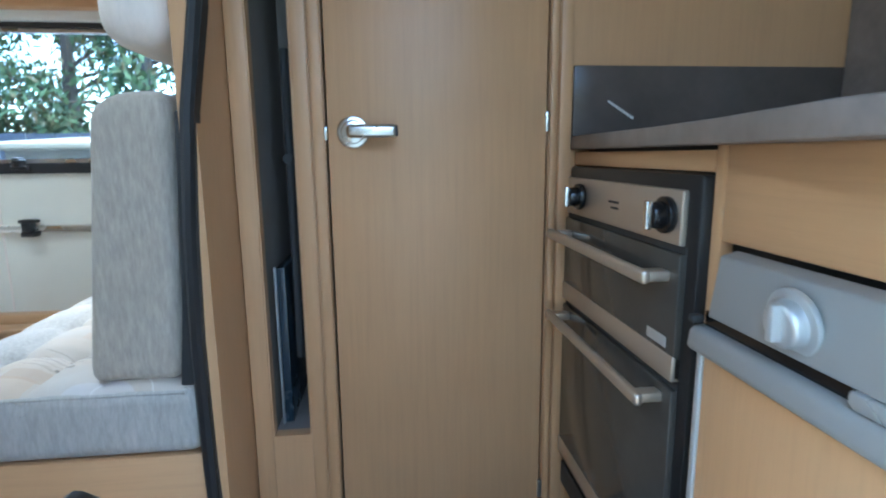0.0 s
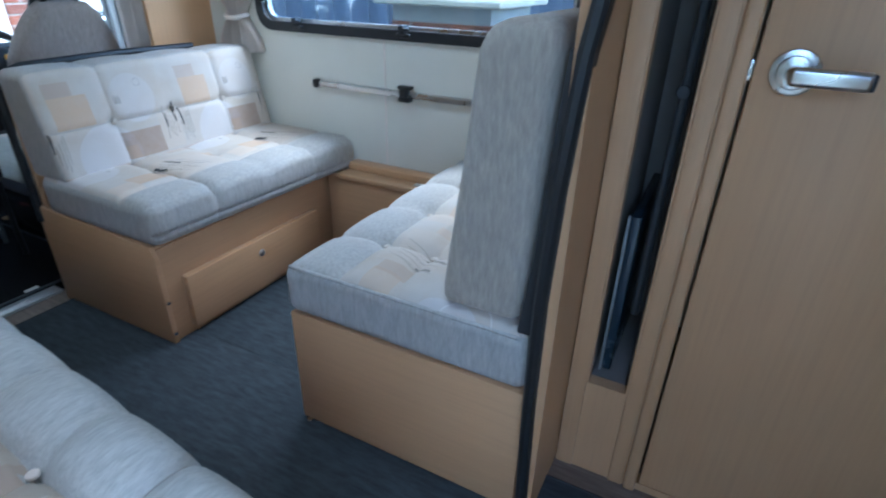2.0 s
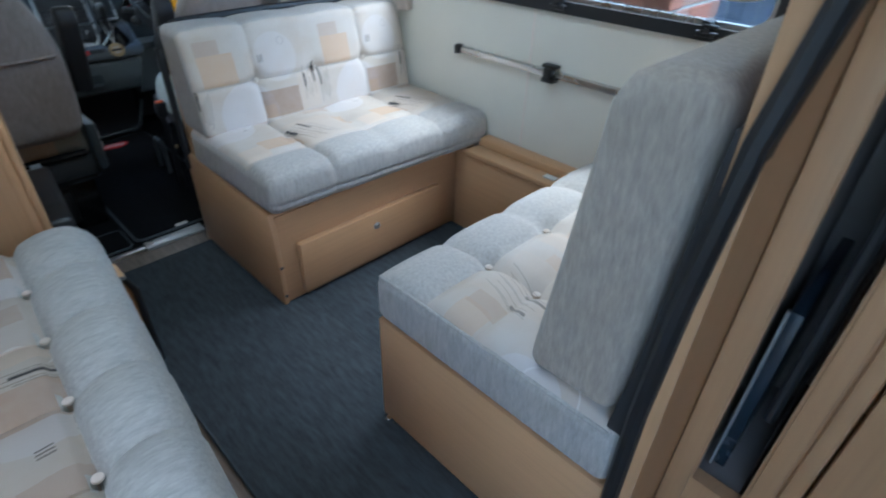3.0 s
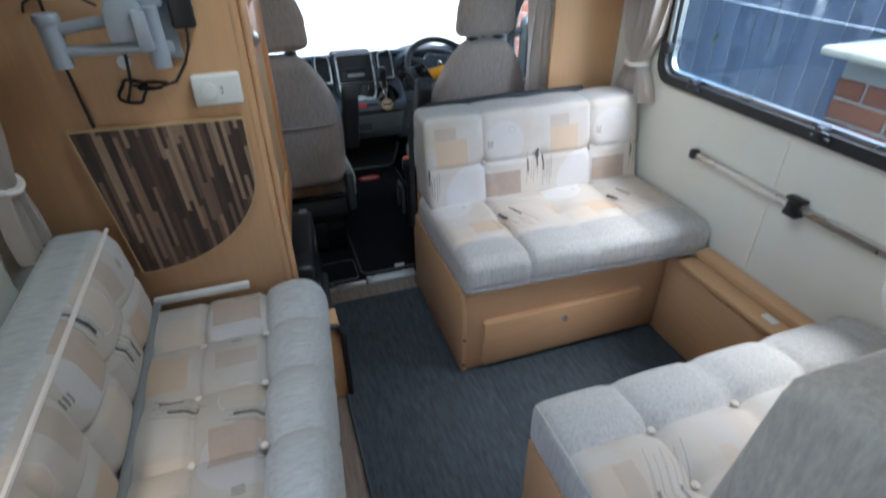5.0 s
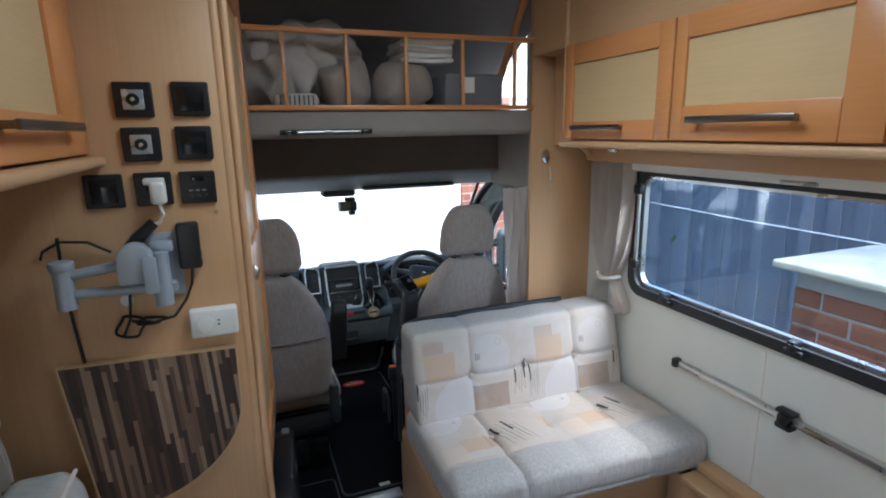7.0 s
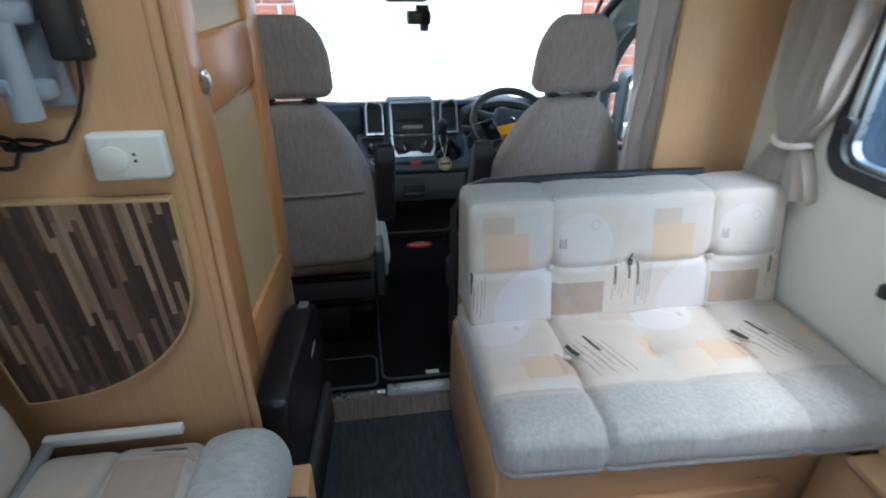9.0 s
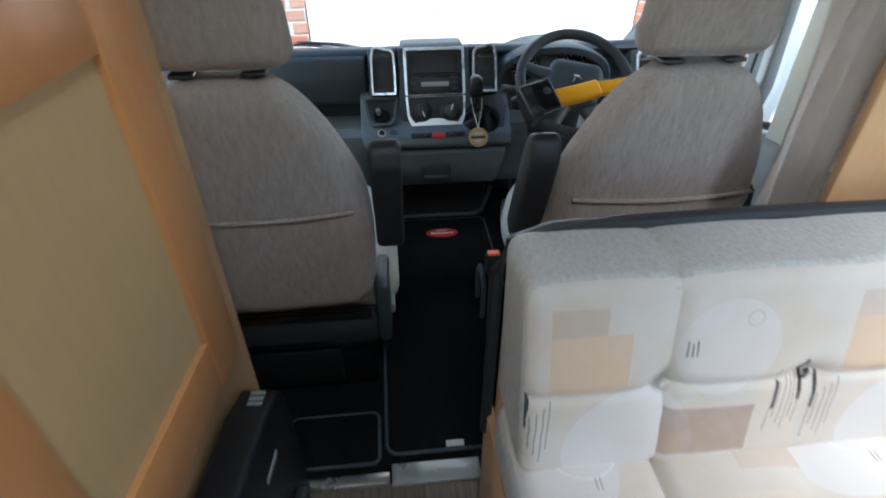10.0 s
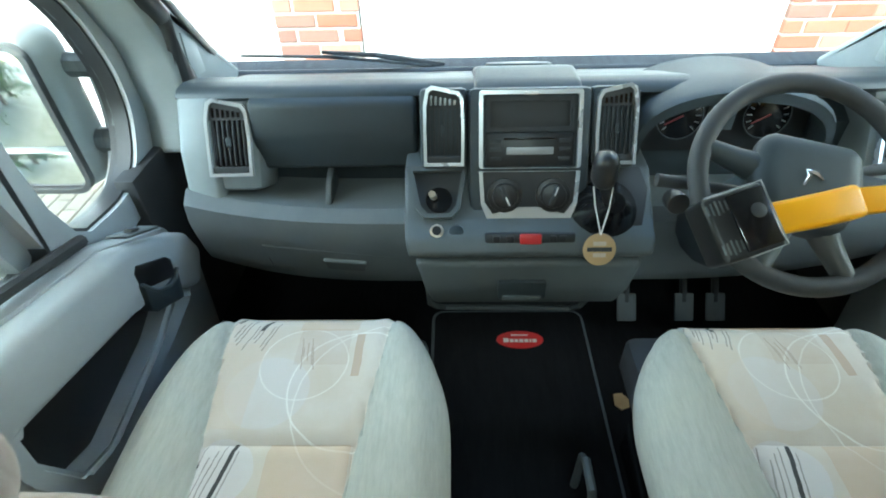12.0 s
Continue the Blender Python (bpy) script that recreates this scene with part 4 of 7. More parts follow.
leaf = [(0.108, 0.945), (0.478, 0.936), (0.478, 0.80)] + [(0.478 - 0.31 * (1 - math.cos(a)), 0.80 - 0.245 * math.sin(a)) for a in [radians(90 * i / 12) for i in range(1, 13)]] + [(0.152, 0.556)]
lf = thing("table_leaf", (XP, 0.3, 0.56), "dark striped laminate table leaf folded flat on the end panel", "table")
part("board", prism(leaf, XP + 0.002, XP + 0.021, "x"), leaf_mat, lf)
ce = Vector((sum(a for a, b in leaf) / len(leaf), sum(b for a, b in leaf) / len(leaf)))
big = [(a + (a - ce.x) / Vector((a - ce.x, b - ce.y)).length * 0.005, b + (b - ce.y) / Vector((a - ce.x, b - ce.y)).length * 0.005) for a, b in leaf]
part("edge_band", ring_frame(big, leaf, XP + 0.001, XP + 0.0225, "x"), panel_wood_z, lf, "pale beech edge band")


# sockets and switches
def plate(y, z, kind):
    p = thing("socket_plate", (XP, y, z), {"blank": "square black switch plate on the end panel", "round": "black socket plate with a round aerial outlet", "panel": "black control plate with small grey markings", "plug": "black socket plate with a white plug in it"}[kind], "socket", "wall plates")
    part("plate", box(XP, XP + 0.009, y - 0.038, y + 0.038, z - 0.037, z + 0.037, 0.004, 3), black, p)
    if kind == "round":
        part("insert", box(XP + 0.008, XP + 0.013, y - 0.021, y + 0.021, z - 0.021, z + 0.021, 0.003), silver, p)
        bm = disc(0.013, 0.006, Matrix.Translation((XP + 0.012, y, z)) @ pose(0, 0, 0, 0, 90), 20, 0.002)
        part("outlet", bm, black, p)
        part("pin", disc(0.005, 0.009, Matrix.Translation((XP + 0.012, y, z)) @ pose(0, 0, 0, 0, 90), 12, 0.001), chrome, p)
    elif kind == "blank":
        part("rocker", box(XP + 0.008, XP + 0.0115, y - 0.026, y + 0.026, z - 0.026, z + 0.026, 0.002), gloss_black, p)
    elif kind == "panel":
        for i in range(3):
            part("legend", box(XP + 0.009, XP + 0.0096, y - 0.02 + 0.014 * i, y - 0.011 + 0.014 * i, z - 0.008, z - 0.005), fridge_grey, p)
            part("key", box(XP + 0.008, XP + 0.0105, y - 0.022 + 0.015 * i, y - 0.011 + 0.015 * i, z - 0.024, z - 0.015, 0.001), soft_black, p)
        part("display", box(XP + 0.008, XP + 0.0100, y - 0.014, y + 0.014, z + 0.014, z + 0.026, 0.001), gloss_black, p)
    else:
        part("recess", disc(0.022, 0.003, Matrix.Translation((XP + 0.0075, y, z)) @ pose(0, 0, 0, 0, 90), 24), gloss_black, p)
    return p


plate(0.330, 1.528, "round"), plate(0.443, 1.530, "blank"), plate(0.334, 1.433, "round"), plate(0.440, 1.434, "blank")
plate(0.249, 1.334, "blank"), plate(0.346, 1.335, "plug"), plate(0.437, 1.334, "panel")
pg = thing("plug_adaptor", (XP, 0.35, 1.33), "white plug-in adaptor with a white lead", "adaptor")
bm = box(XP + 0.009, XP + 0.04, 0.340, 0.372, 1.302, 1.352, 0.008, 3)
box(XP + 0.009, XP + 0.03, 0.328, 0.370, 1.345, 1.360, 0.004, bm=bm)
part("body", bm, white_plastic, pg)
part("lead", tube([(XP + 0.03, 0.356, 1.304), (XP + 0.032, 0.362, 1.28), (XP + 0.028, 0.352, 1.262), (XP + 0.026, 0.335, 1.255)], 0.004, 8), white_plastic, pg)
part("joint", tube([(XP + 0.024, 0.34, 1.262), (XP + 0.028, 0.302, 1.228), (XP + 0.028, 0.278, 1.205)], [0.012, 0.014, 0.010], 10), black, pg, "black in-line connector")
# tv bracket
tv = thing("tv_bracket", (XP, 0.3, 1.17), "blue-grey folding television bracket without a television", "bracket")
part("wall_plate", box(XP, XP + 0.012, 0.315, 0.385, 1.085, 1.235, 0.004), arm_grey, tv)
for z in (1.10, 1.195):
    part("pivot_block", box(XP + 0.012, XP + 0.05, 0.325, 0.372, z, z + 0.025, 0.006), arm_grey, tv)
part("pivot", tube([(XP + 0.06, 0.345, 1.08), (XP + 0.06, 0.345, 1.20)], 0.019, 14), arm_grey, tv)
bm = tube([(XP + 0.062, 0.165, 1.165), (XP + 0.075, 0.30, 1.185)], 0.011, 10)
part("upper_arm", bm, arm_grey, tv)
part("lower_arm", tube([(XP + 0.062, 0.165, 1.125), (XP + 0.075, 0.345, 1.125)], 0.011, 10), arm_grey, tv)
part("knuckle", tube([(XP + 0.062, 0.162, 1.095), (XP + 0.062, 0.162, 1.192)], 0.020, 14), arm_grey, tv)
part("bolt_head", disc(0.024, 0.02, Matrix.Translation((XP + 0.062, 0.162, 1.178)), 16, 0.005), arm_grey, tv)
hub = prism([(0.268, 1.14)] + [(0.302 + 0.034 * math.cos(a), 1.195 + 0.034 * math.sin(a)) for a in [radians(180 - 18 * i) for i in range(11)]] + [(0.335, 1.14)], XP + 0.06, XP + 0.10, "x", 0.006)
part("hub", hub, arm_grey, tv)
part("screen_mount", box(XP + 0.10, XP + 0.112, 0.318, 0.345, 1.12, 1.20, 0.004), arm_grey, tv)
pb = thing("power_brick", (XP, 0.405, 1.15), "black power supply brick fixed to the end panel", "power supply")
part("case", box(XP, XP + 0.032, 0.380, 0.428, 1.148, 1.256, 0.007, 3), black, pb)
for z in (1.168, 1.192):
    part("mark", box(XP + 0.018, XP + 0.022, 0.428, 0.4288, z, z + 0.008), silver, pb)
cb = thing("loose_cable", (XP, 0.27, 1.0), "black loose cables looped under the television bracket", "cable")
part("power_lead", tube([(XP + 0.012, 0.405, 1.15), (XP + 0.014, 0.40, 1.11), (XP + 0.013, 0.385, 1.075), (XP + 0.012, 0.355, 1.035), (XP + 0.012, 0.31, 1.025), (XP + 0.013, 0.265, 1.035)], 0.0034, 6), black, cb)
loop = [(XP + 0.012 + 0.004 * math.sin(2 * q), 0.262 + 0.028 * math.cos(q) + 0.006 * math.sin(3 * q), 1.022 + 0.026 * math.sin(q)) for q in [2 * math.pi * i / 22 for i in range(40)]]
part("coil", tube(loop, 0.0034, 6), black, cb)
part("coil", tube([(a + 0.005, b + 0.045, c * 0.3 + 0.726) for a, b, c in loop], 0.0034, 6), black, cb)
part("hanging_lead", tube([(XP + 0.02, 0.272, 1.12), (XP + 0.014, 0.268, 1.08), (XP + 0.012, 0.262, 1.04), (XP + 0.012, 0.245, 1.00)], 0.0034, 6), black, cb)
part("left_lead", tube([(XP + 0.01, 0.245, 1.20), (XP + 0.02, 0.205, 1.228), (XP + 0.016, 0.155, 1.232), (XP + 0.01, 0.118, 1.212), (XP + 0.008, 0.112, 1.195)], 0.003, 6), black, cb)
part("drop_lead", tube([(XP + 0.008, 0.148, 1.24), (XP + 0.008, 0.146, 1.12), (XP + 0.008, 0.152, 1.03), (XP + 0.006, 0.158, 0.945)], 0.0036, 6), black, cb)
part("tag", disc(0.014, 0.003, Matrix.Translation((XP + 0.008, 0.262, 1.085)) @ pose(0, 0, 0, 0, 90), 16), silver, cb)
th = thing("thermostat", (XP, 0.44, 1.01), "white wall thermostat with a round dial", "thermostat")
part("case", box(XP, XP + 0.028, 0.385, 0.492, 0.975, 1.046, 0.007, 3), white_plastic, th)
part("dial", disc(0.020, 0.008, Matrix.Translation((XP + 0.027, 0.420, 1.010)) @ pose(0, 0, 0, 0, 90), 28, 0.003), white_plastic, th)
for z in (1.006, 1.016):
    part("indicator", disc(0.0025, 0.0015, Matrix.Translation((XP + 0.0275, 0.449, z)) @ pose(0, 0, 0, 0, 90), 8), soft_black, th)
part("screw_cap", disc(0.005, 0.003, Matrix.Translation((XP, 0.470, 1.275)) @ pose(0, 0, 0, 0, 90), 12, 0.001), cork, th)


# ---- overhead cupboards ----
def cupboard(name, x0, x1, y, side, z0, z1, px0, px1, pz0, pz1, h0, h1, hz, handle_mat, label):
    """A wall cupboard; side is the way its door faces along y."""
    c = thing(name, ((x0 + x1) / 2, y, z0), label, "cupboard", "overhead cupboards")
    back = 1.898 if side < 0 else -0.058
    ya, yb = sorted((y - side * 0.022, back))
    part("body", box(x0 + 0.001, x1 - 0.001, ya, yb, z0, z1), wood_x, c)
    dr_ = []
    for a0, a1, b0, b1, nm in ((x0 + 0.002, px0, z0 + 0.004, z1, "stile"), (px1, x1 - 0.002, z0 + 0.004, z1, "stile"), (px0, px1, z0 + 0.004, pz0, "rail"), (px0, px1, pz1, z1, "rail")):
        y0, y1 = sorted((y - side * 0.02, y))
        part(nm, box(a0, a1, y0, y1, b0, b1, 0.003), frame_wood, c)
    y0, y1 = sorted((y - side * 0.02, y - side * 0.008))
    part("panel", box(px0 - 0.004, px1 + 0.004, y0, y1, pz0 - 0.004, pz1 + 0.004), panel_wood, c)
    bm = box(h0, h1, *sorted((y + side * 0.022, y + side * 0.030)), hz - 0.008, hz + 0.008, 0.003)
    for hx in (h0 + 0.02, h1 - 0.02):
        box(hx - 0.008, hx + 0.008, *sorted((y, y + side * 0.024)), hz - 0.006, hz + 0.006, 0.002, bm=bm)
    part("handle", bm, handle_mat, c, "flat metal bar handle")
    return c


YC = 1.575
cupboard("overhead_cupboard", -1.775, -1.296, YC, -1, 1.412, 1.715, -1.730, -1.35, 1.470, 1.652, -1.70, -1.46, 1.452, handle_steel, "narrow cherry-framed overhead cupboard above the window")
cupboard("overhead_cupboard", -1.294, -0.792, YC, -1, 1.412, 1.715, -1.255, -0.872, 1.500, 1.660, -1.216, -0.938, 1.466, handle_steel, "wide cherry-framed overhead cupboard above the window")
cupboard("overhead_cupboard", -0.790, -0.285, YC, -1, 1.412, 1.715, -0.72, -0.36, 1.500, 1.660, -0.70, -0.42, 1.466, handle_steel, "cherry-framed overhead cupboard beside the partition")
bm = box(-1.785, -0.285, YC - 0.014, 1.897, 1.388, 1.410, 0.008, 3)
box(-1.99, -0.285, 1.825, 1.897, 1.325, 1.387, 0.006, bm=bm)
structure("trim_cupboard_lip", bm, wood_x, "beech light pelmet below the overhead cupboards", "trim")
structure("wall_over_cupboards", box(-2.03, -0.285, 1.60, 1.897, 1.718, ZC - 0.002), wood_x, "beech-effect infill above the overhead cupboards", "wall")
structure("wall_cupboard_end", prism([(-2.03, 1.388), (-1.787, 1.388), (-1.787, 1.76), (-2.03, 1.76)], 1.70, 1.897, "y"), wood_z, "beech-effect filler at the end of the cupboards", "wall")
bm = tube([(-1.80, 1.60, 1.90), (-1.80, 1.60, 1.46), (-1.81, 1.62, 1.425), (-1.85, 1.68, 1.402), (-1.93, 1.78, 1.372), (-2.0, 1.86, 1.335)], 0.012, 10)
structure("trim_cupboard_curve", bm, wood_z, "curved beech moulding at the cupboard end", "trim")
part_x = structure("wall_pillar", box(-2.06, -2.04, 1.605, 1.898, 0.0, ZC, 0.004), wood_z, "beech-effect pillar panel behind the driver seat", "wall")
ol = thing("oval_light_switch", (-2.04, 1.668, 1.344), "oval chrome reading-light switch on the pillar panel", "switch")
bm = disc(0.018, 0.010, Matrix.Translation((-2.04, 1.668, 1.344)) @ pose(0, 0, 0, 0, 90) @ Matrix.Diagonal((1.6, 1, 1, 1)), 24, 0.003)
part("bezel", bm, chrome, ol)
hk = thing("curtain_hook", (-2.04, 1.69, 1.27), "small brass hook on the pillar panel", "hook")
part("hook", tube([(-2.038, 1.69, 1.30), (-2.028, 1.69, 1.285), (-2.030, 1.69, 1.255), (-2.022, 1.69, 1.245), (-2.015, 1.69, 1.252)], 0.004, 8), bronze, hk)
for x in (-1.69,):
    sp = thing("under_light", (x, 1.72, 1.37), "small clear downlight under the cupboard", "lamp")
    part("ring", disc(0.016, 0.02, Matrix.Translation((x, 1.72, 1.368)), 16, 0.003), chrome, sp)

cupboard("nearside_cupboard", -1.543, -1.00, 0.235, 1, 1.412, 1.78, -1.38, -1.06, 1.492, 1.70, -1.405, -1.065, 1.470, handle_steel, "cherry-framed overhead cupboard above the settee")
cupboard("nearside_cupboard", -0.998, -0.50, 0.235, 1, 1.412, 1.78, -0.96, -0.56, 1.475, 1.70, -0.90, -0.62, 1.452, handle_steel, "cherry-framed overhead cupboard beside the entry door")
structure("trim_nearside_lip", box(-1.543, -0.50, -0.058, 0.262, 1.388, 1.410, 0.009, 3), wood_x, "beech light pelmet below the nearside cupboards", "trim")
structure("wall_over_nearside", box(-1.543, -0.50, -0.058, 0.21, 1.785, ZC - 0.002), wood_x, "beech-effect infill above the nearside cupboards", "wall")
sp = thing("under_light", (-1.47, 0.14, 1.37), "small clear downlight under the nearside cupboard", "lamp")
part("ring", disc(0.016, 0.022, Matrix.Translation((-1.47, 0.14, 1.366)), 16, 0.003), chrome, sp)

# ---- overcab shelf ----
structure("wall_overcab_fascia", prism([(-2.035, 1.522), (-2.035, 1.45), (-2.05, 1.432), (-2.52, 1.432), (-2.52, 1.522)], 0.555, 1.604, "y", 0.006), fascia_cloth, "brown-grey lined bed base above the cab", "wall")
structure("wall_overcab_sides", box(-3.15, -2.52, -0.05, 1.89, 1.47, 1.522), fascia_cloth, "lined floor of the overcab bed", "wall")
structure("ceiling_overcab", prism([(-2.041, ZC), (-2.041, ZC + 0.03), (-2.5, ZC + 0.03), (-3.2, 1.62), (-3.2, 1.50), (-3.17, 1.50), (-3.17, 1.60), (-2.49, ZC)], -0.06, 1.90, "y"), fascia_cloth, "grey lined sloping overcab ceiling", "ceiling")
rl = thing("shelf_rail", (-2.03, 1.08, 1.52), "cherry wood guard rail across the overcab shelf", "guard rail")
part("bottom_rail", box(-2.036, -2.020, 0.548, 1.604, 1.523, 1.540, 0.004), frame_wood, rl)
part("top_rail", box(-2.036, -2.020, 0.548, 1.604, 1.762, 1.780, 0.004), frame_wood, rl)
for y in (0.693, 0.896, 1.101, 1.312, 1.522):
    part("baluster", box(-2.034, -2.022, y - 0.006, y + 0.006, 1.539, 1.763, 0.002), frame_wood_z, rl)
bl = thing("bed_latch", (-2.03, 0.82, 1.453), "black and chrome sliding latch on the bed base", "latch")
part("plate", box(-2.036, -2.024, 0.665, 0.972, 1.444, 1.462, 0.004), black, bl)
part("bar", tube([(-2.018, 0.72, 1.453), (-2.018, 0.93, 1.453)], 0.005, 8), handle_steel, bl)
for y in (0.69, 0.818, 0.95):
    part("clip", box(-2.026, -2.012, y - 0.014, y + 0.014, 1.446, 1.460, 0.004), gloss_black if y != 0.818 else handle_steel, bl)
bag_cloth = cloth("cream_bag_cloth", (0.50, 0.45, 0.40), "z", 0.1)
cush_cloth = cloth("taupe_cushion_cloth", (0.33, 0.27, 0.23), "z", 0.1)


def lumpy(k, amp):
    def f(p, u):
        return p + Vector((noise.noise(p * 9 + Vector((k, 0, 0))), noise.noise(p * 9 + Vector((0, k, 0))), noise.noise(p * 9 + Vector((0, 0, k))))) * amp
    return f


def stored(name, b, r, k, amp, mat, label, cat):
    c = thing(name, ((b[0] + b[1]) / 2, (b[2] + b[3]) / 2, b[4]), label, cat)
    part("cover", pad(*b, r, lumpy(k, amp), 14), mat, c)
    return c


bag = stored("bedding_bag", (-2.42, -2.09, 0.56, 0.84, 1.522, 1.80), 0.12, 3, 0.07, bag_cloth, "cream cotton bedding bag stuffed full on the shelf", "bag")
part("knot", pad(-2.10, -2.06, 0.60, 0.66, 1.69, 1.74, 0.02, lumpy(5, 0.02), 8), bag_cloth, bag)
stored("bedding_bag", (-2.5, -2.14, 0.74, 0.98, 1.60, 1.84), 0.1, 7, 0.07, bag_cloth, "cream folded duvet piled on the shelf", "bag")
stored("stored_cushion", (-2.22, -2.06, 0.815, 1.0, 1.523, 1.70), 0.085, 9, 0.03, cush_cloth, "round taupe cushion standing on the overcab shelf", "cushion")
stored("stored_cushion", (-2.24, -2.07, 1.01, 1.235, 1.523, 1.70), 0.085, 11, 0.03, cush_cloth, "plump taupe cushion standing on the overcab shelf", "cushion")
for i in range(5):
    q = thing("folded_sheet", (-2.17, 1.2, 1.69 + 0.016 * i), "white folded sheet on top of the cushions", "linen", "folded linen") if i == 0 else q
    part("fold", pad(-2.30, -2.08 - 0.008 * (i % 2), 1.10 + 0.01 * (i % 3), 1.30, 1.69 + 0.016 * i, 1.709 + 0.016 * i, 0.008, lumpy(20 + i, 0.008), 10), white_plastic if i != 2 else bag_cloth, q)
bx = thing("storage_box", (-2.2, 1.4, 1.522), "grey fabric storage box with a white label on the shelf", "box")
part("case", pad(-2.32, -2.07, 1.26, 1.50, 1.523, 1.655, 0.015, lumpy(31, 0.006), 10), plain("grey_box_fabric", (0.16, 0.16, 0.165), 0.85), bx)
part("label", box(-2.069, -2.064, 1.325, 1.375, 1.585, 1.64, 0.001), white_plastic, bx, "white card label")
stripe = thing("striped_cushion", (-2.08, 0.7, 1.522), "small cream striped cushion at the shelf edge", "cushion")
part("cover", pad(-2.10, -2.05, 0.66, 0.80, 1.523, 1.578, 0.02, lumpy(41, 0.006), 10), bag_cloth, stripe)
for i in range(8):
    part("stripe", box(-2.0505, -2.0485, 0.675 + 0.015 * i, 0.679 + 0.015 * i, 1.53, 1.572), soft_black, stripe)
br = thing("ceiling_brace", (-2.2, 1.55, 1.7), "cherry wood brace below the overcab ceiling", "brace")
part("bar", tube([(-2.06, 1.59, 1.95), (-2.30, 1.58, 1.60)], 0.014, 8), frame_wood_z, br)
w2 = thing("window_2", (-2.27, 1.9, 1.54), "small overcab window with a striped blind", "window", kind="structure")
part("frame", ring_frame(rounded(-2.43, -2.11, 1.53, 1.75, 0.03), rounded(-2.41, -2.13, 1.55, 1.73, 0.025), 1.89, 1.93), rubber, w2)
pane("pane", box(-2.42, -2.12, 1.931, 1.934, 1.54, 1.74), w2)
for i in range(4):
    part("blind_strip", box(-2.40 + 0.07 * i, -2.37 + 0.07 * i, 1.915, 1.921, 1.55, 1.73), white_plastic, w2)

# ---- kitchen ----
XK = 0.474
structure("worktop", prism([(XK - 0.013, YW), (XK - 0.025, 0.80), (XK - 0.05, 0.60), (XK - 0.095, 0.38), (XK - 0.10, -0.19), (1.10, -0.19), (1.10, YW)], 0.886, 0.914, "z", 0.003), laminate, "grey-brown laminate kitchen worktop", "worktop")
structure("splashback", box(XK - 0.01, 1.085, YW - 0.012, YW - 0.0005, 0.914, 1.06, 0.002), splash_mat, "dark glossy splashback with a light scratch", "splashback")
structure("splashback_rear", box(1.078, 1.0985, 0.15, YW - 0.014, 0.914, 1.40, 0.003), laminate, "grey-brown rear splashback panel above the worktop", "splashback")
sc = thing("scratch_mark", (0.56, YW - 0.013, 0.96), "pale scratch on the dark splashback", "scratch")
part("line", prism([(0.538, 0.985), (0.596, 0.948), (0.598, 0.953), (0.540, 0.989)], YW - 0.0135, YW - 0.0125, "y"), white_plastic, sc)
kc = thing("kitchen_cabinet", (0.75, 0.5, 0), "beech-effect kitchen carcass around oven and fridge", "cabinet")
part("top_rail", box(XK, XK + 0.018, 0.66, YW - 0.001, 0.852, 0.880, 0.002), wood_y, kc)
part("gap", box(XK + 0.02, XK + 0.03, 0.66, 1.10, 0.875, 0.886), soft_black, kc)
part("stile", box(XK, XK + 0.018, 1.152, YW - 0.001, 0.0, 0.835, 0.002), wood_z, kc)
part("divider", box(XK, XK + 0.018, 0.637, 0.658, 0.0, 0.886, 0.002), wood_z, kc)
part("fridge_header", box(XK, XK + 0.018, -0.05, 0.636, 0.768, 0.886, 0.002), wood_y, kc)
part("carcass", box(XK + 0.032, 1.09, -0.05, YW - 0.002, 0.0, 0.884), soft_black, kc)
ov = thing("oven", (XK, 0.92, 0.1), "built-in double oven with a bronze panel and smoked glass doors", "oven")
part("surround", box(XK - 0.014, XK + 0.03, 0.660, 1.151, 0.10, 0.850, 0.008), black, ov)
cp = part("control_panel", box(XK - 0.022, XK - 0.012, 0.690, 1.140, 0.752, 0.828, 0.003), bronze, ov, "pale bronze control panel")
for y in (1.055, 0.722):
    k = pose(XK - 0.022, y, 0.792, 0, -90)
    bm = disc(0.026, 0.012, k, 28, 0.003)
    disc(0.020, 0.030, k, 28, 0.004, r2=0.018, bm=bm)
    part("knob", bm, gloss_black, ov, "black and chrome oven knob")
    part("knob_cap", box(XK - 0.058, XK - 0.048, y - 0.006, y + 0.006, 0.772, 0.812, 0.003), chrome, ov)
for i in range(2):
    part("legend", box(XK - 0.0226, XK - 0.0218, 0.885, 0.925 - 0.01 * i, 0.792 - 0.010 * i, 0.796 - 0.010 * i), soft_black, ov)
for z0, z1, hz in ((0.562, 0.742, 0.708), (0.190, 0.548, 0.528)):
    dd = part("oven_door", box(XK - 0.024, XK - 0.010, 0.684, 1.146, z0, z1, 0.004), oven_glass, ov, "smoked glass oven door")
    part("bottom_strip", box(XK - 0.026, XK - 0.012, 0.684, 1.146, z0 - 0.002, z0 + 0.036, 0.003), bronze, ov)
    part("door_shadow_gap", box(XK - 0.016, XK - 0.008, 0.684, 1.146, z1 - 0.002, z1 + 0.010), soft_black, ov)
    bm = box(XK - 0.068, XK - 0.054, 0.700, 1.135, hz - 0.010, hz + 0.010, 0.006, 3)
    for y in (0.718, 1.11):
        box(XK - 0.056, XK - 0.022, y - 0.012, y + 0.012, hz - 0.008, hz + 0.008, 0.004, bm=bm)
    part("oven_handle", bm, bronze, ov, "bronze bar handle")
part("badge", box(XK - 0.0252, XK - 0.0238, 0.705, 0.76, 0.604, 0.620, 0.001), silver, ov)
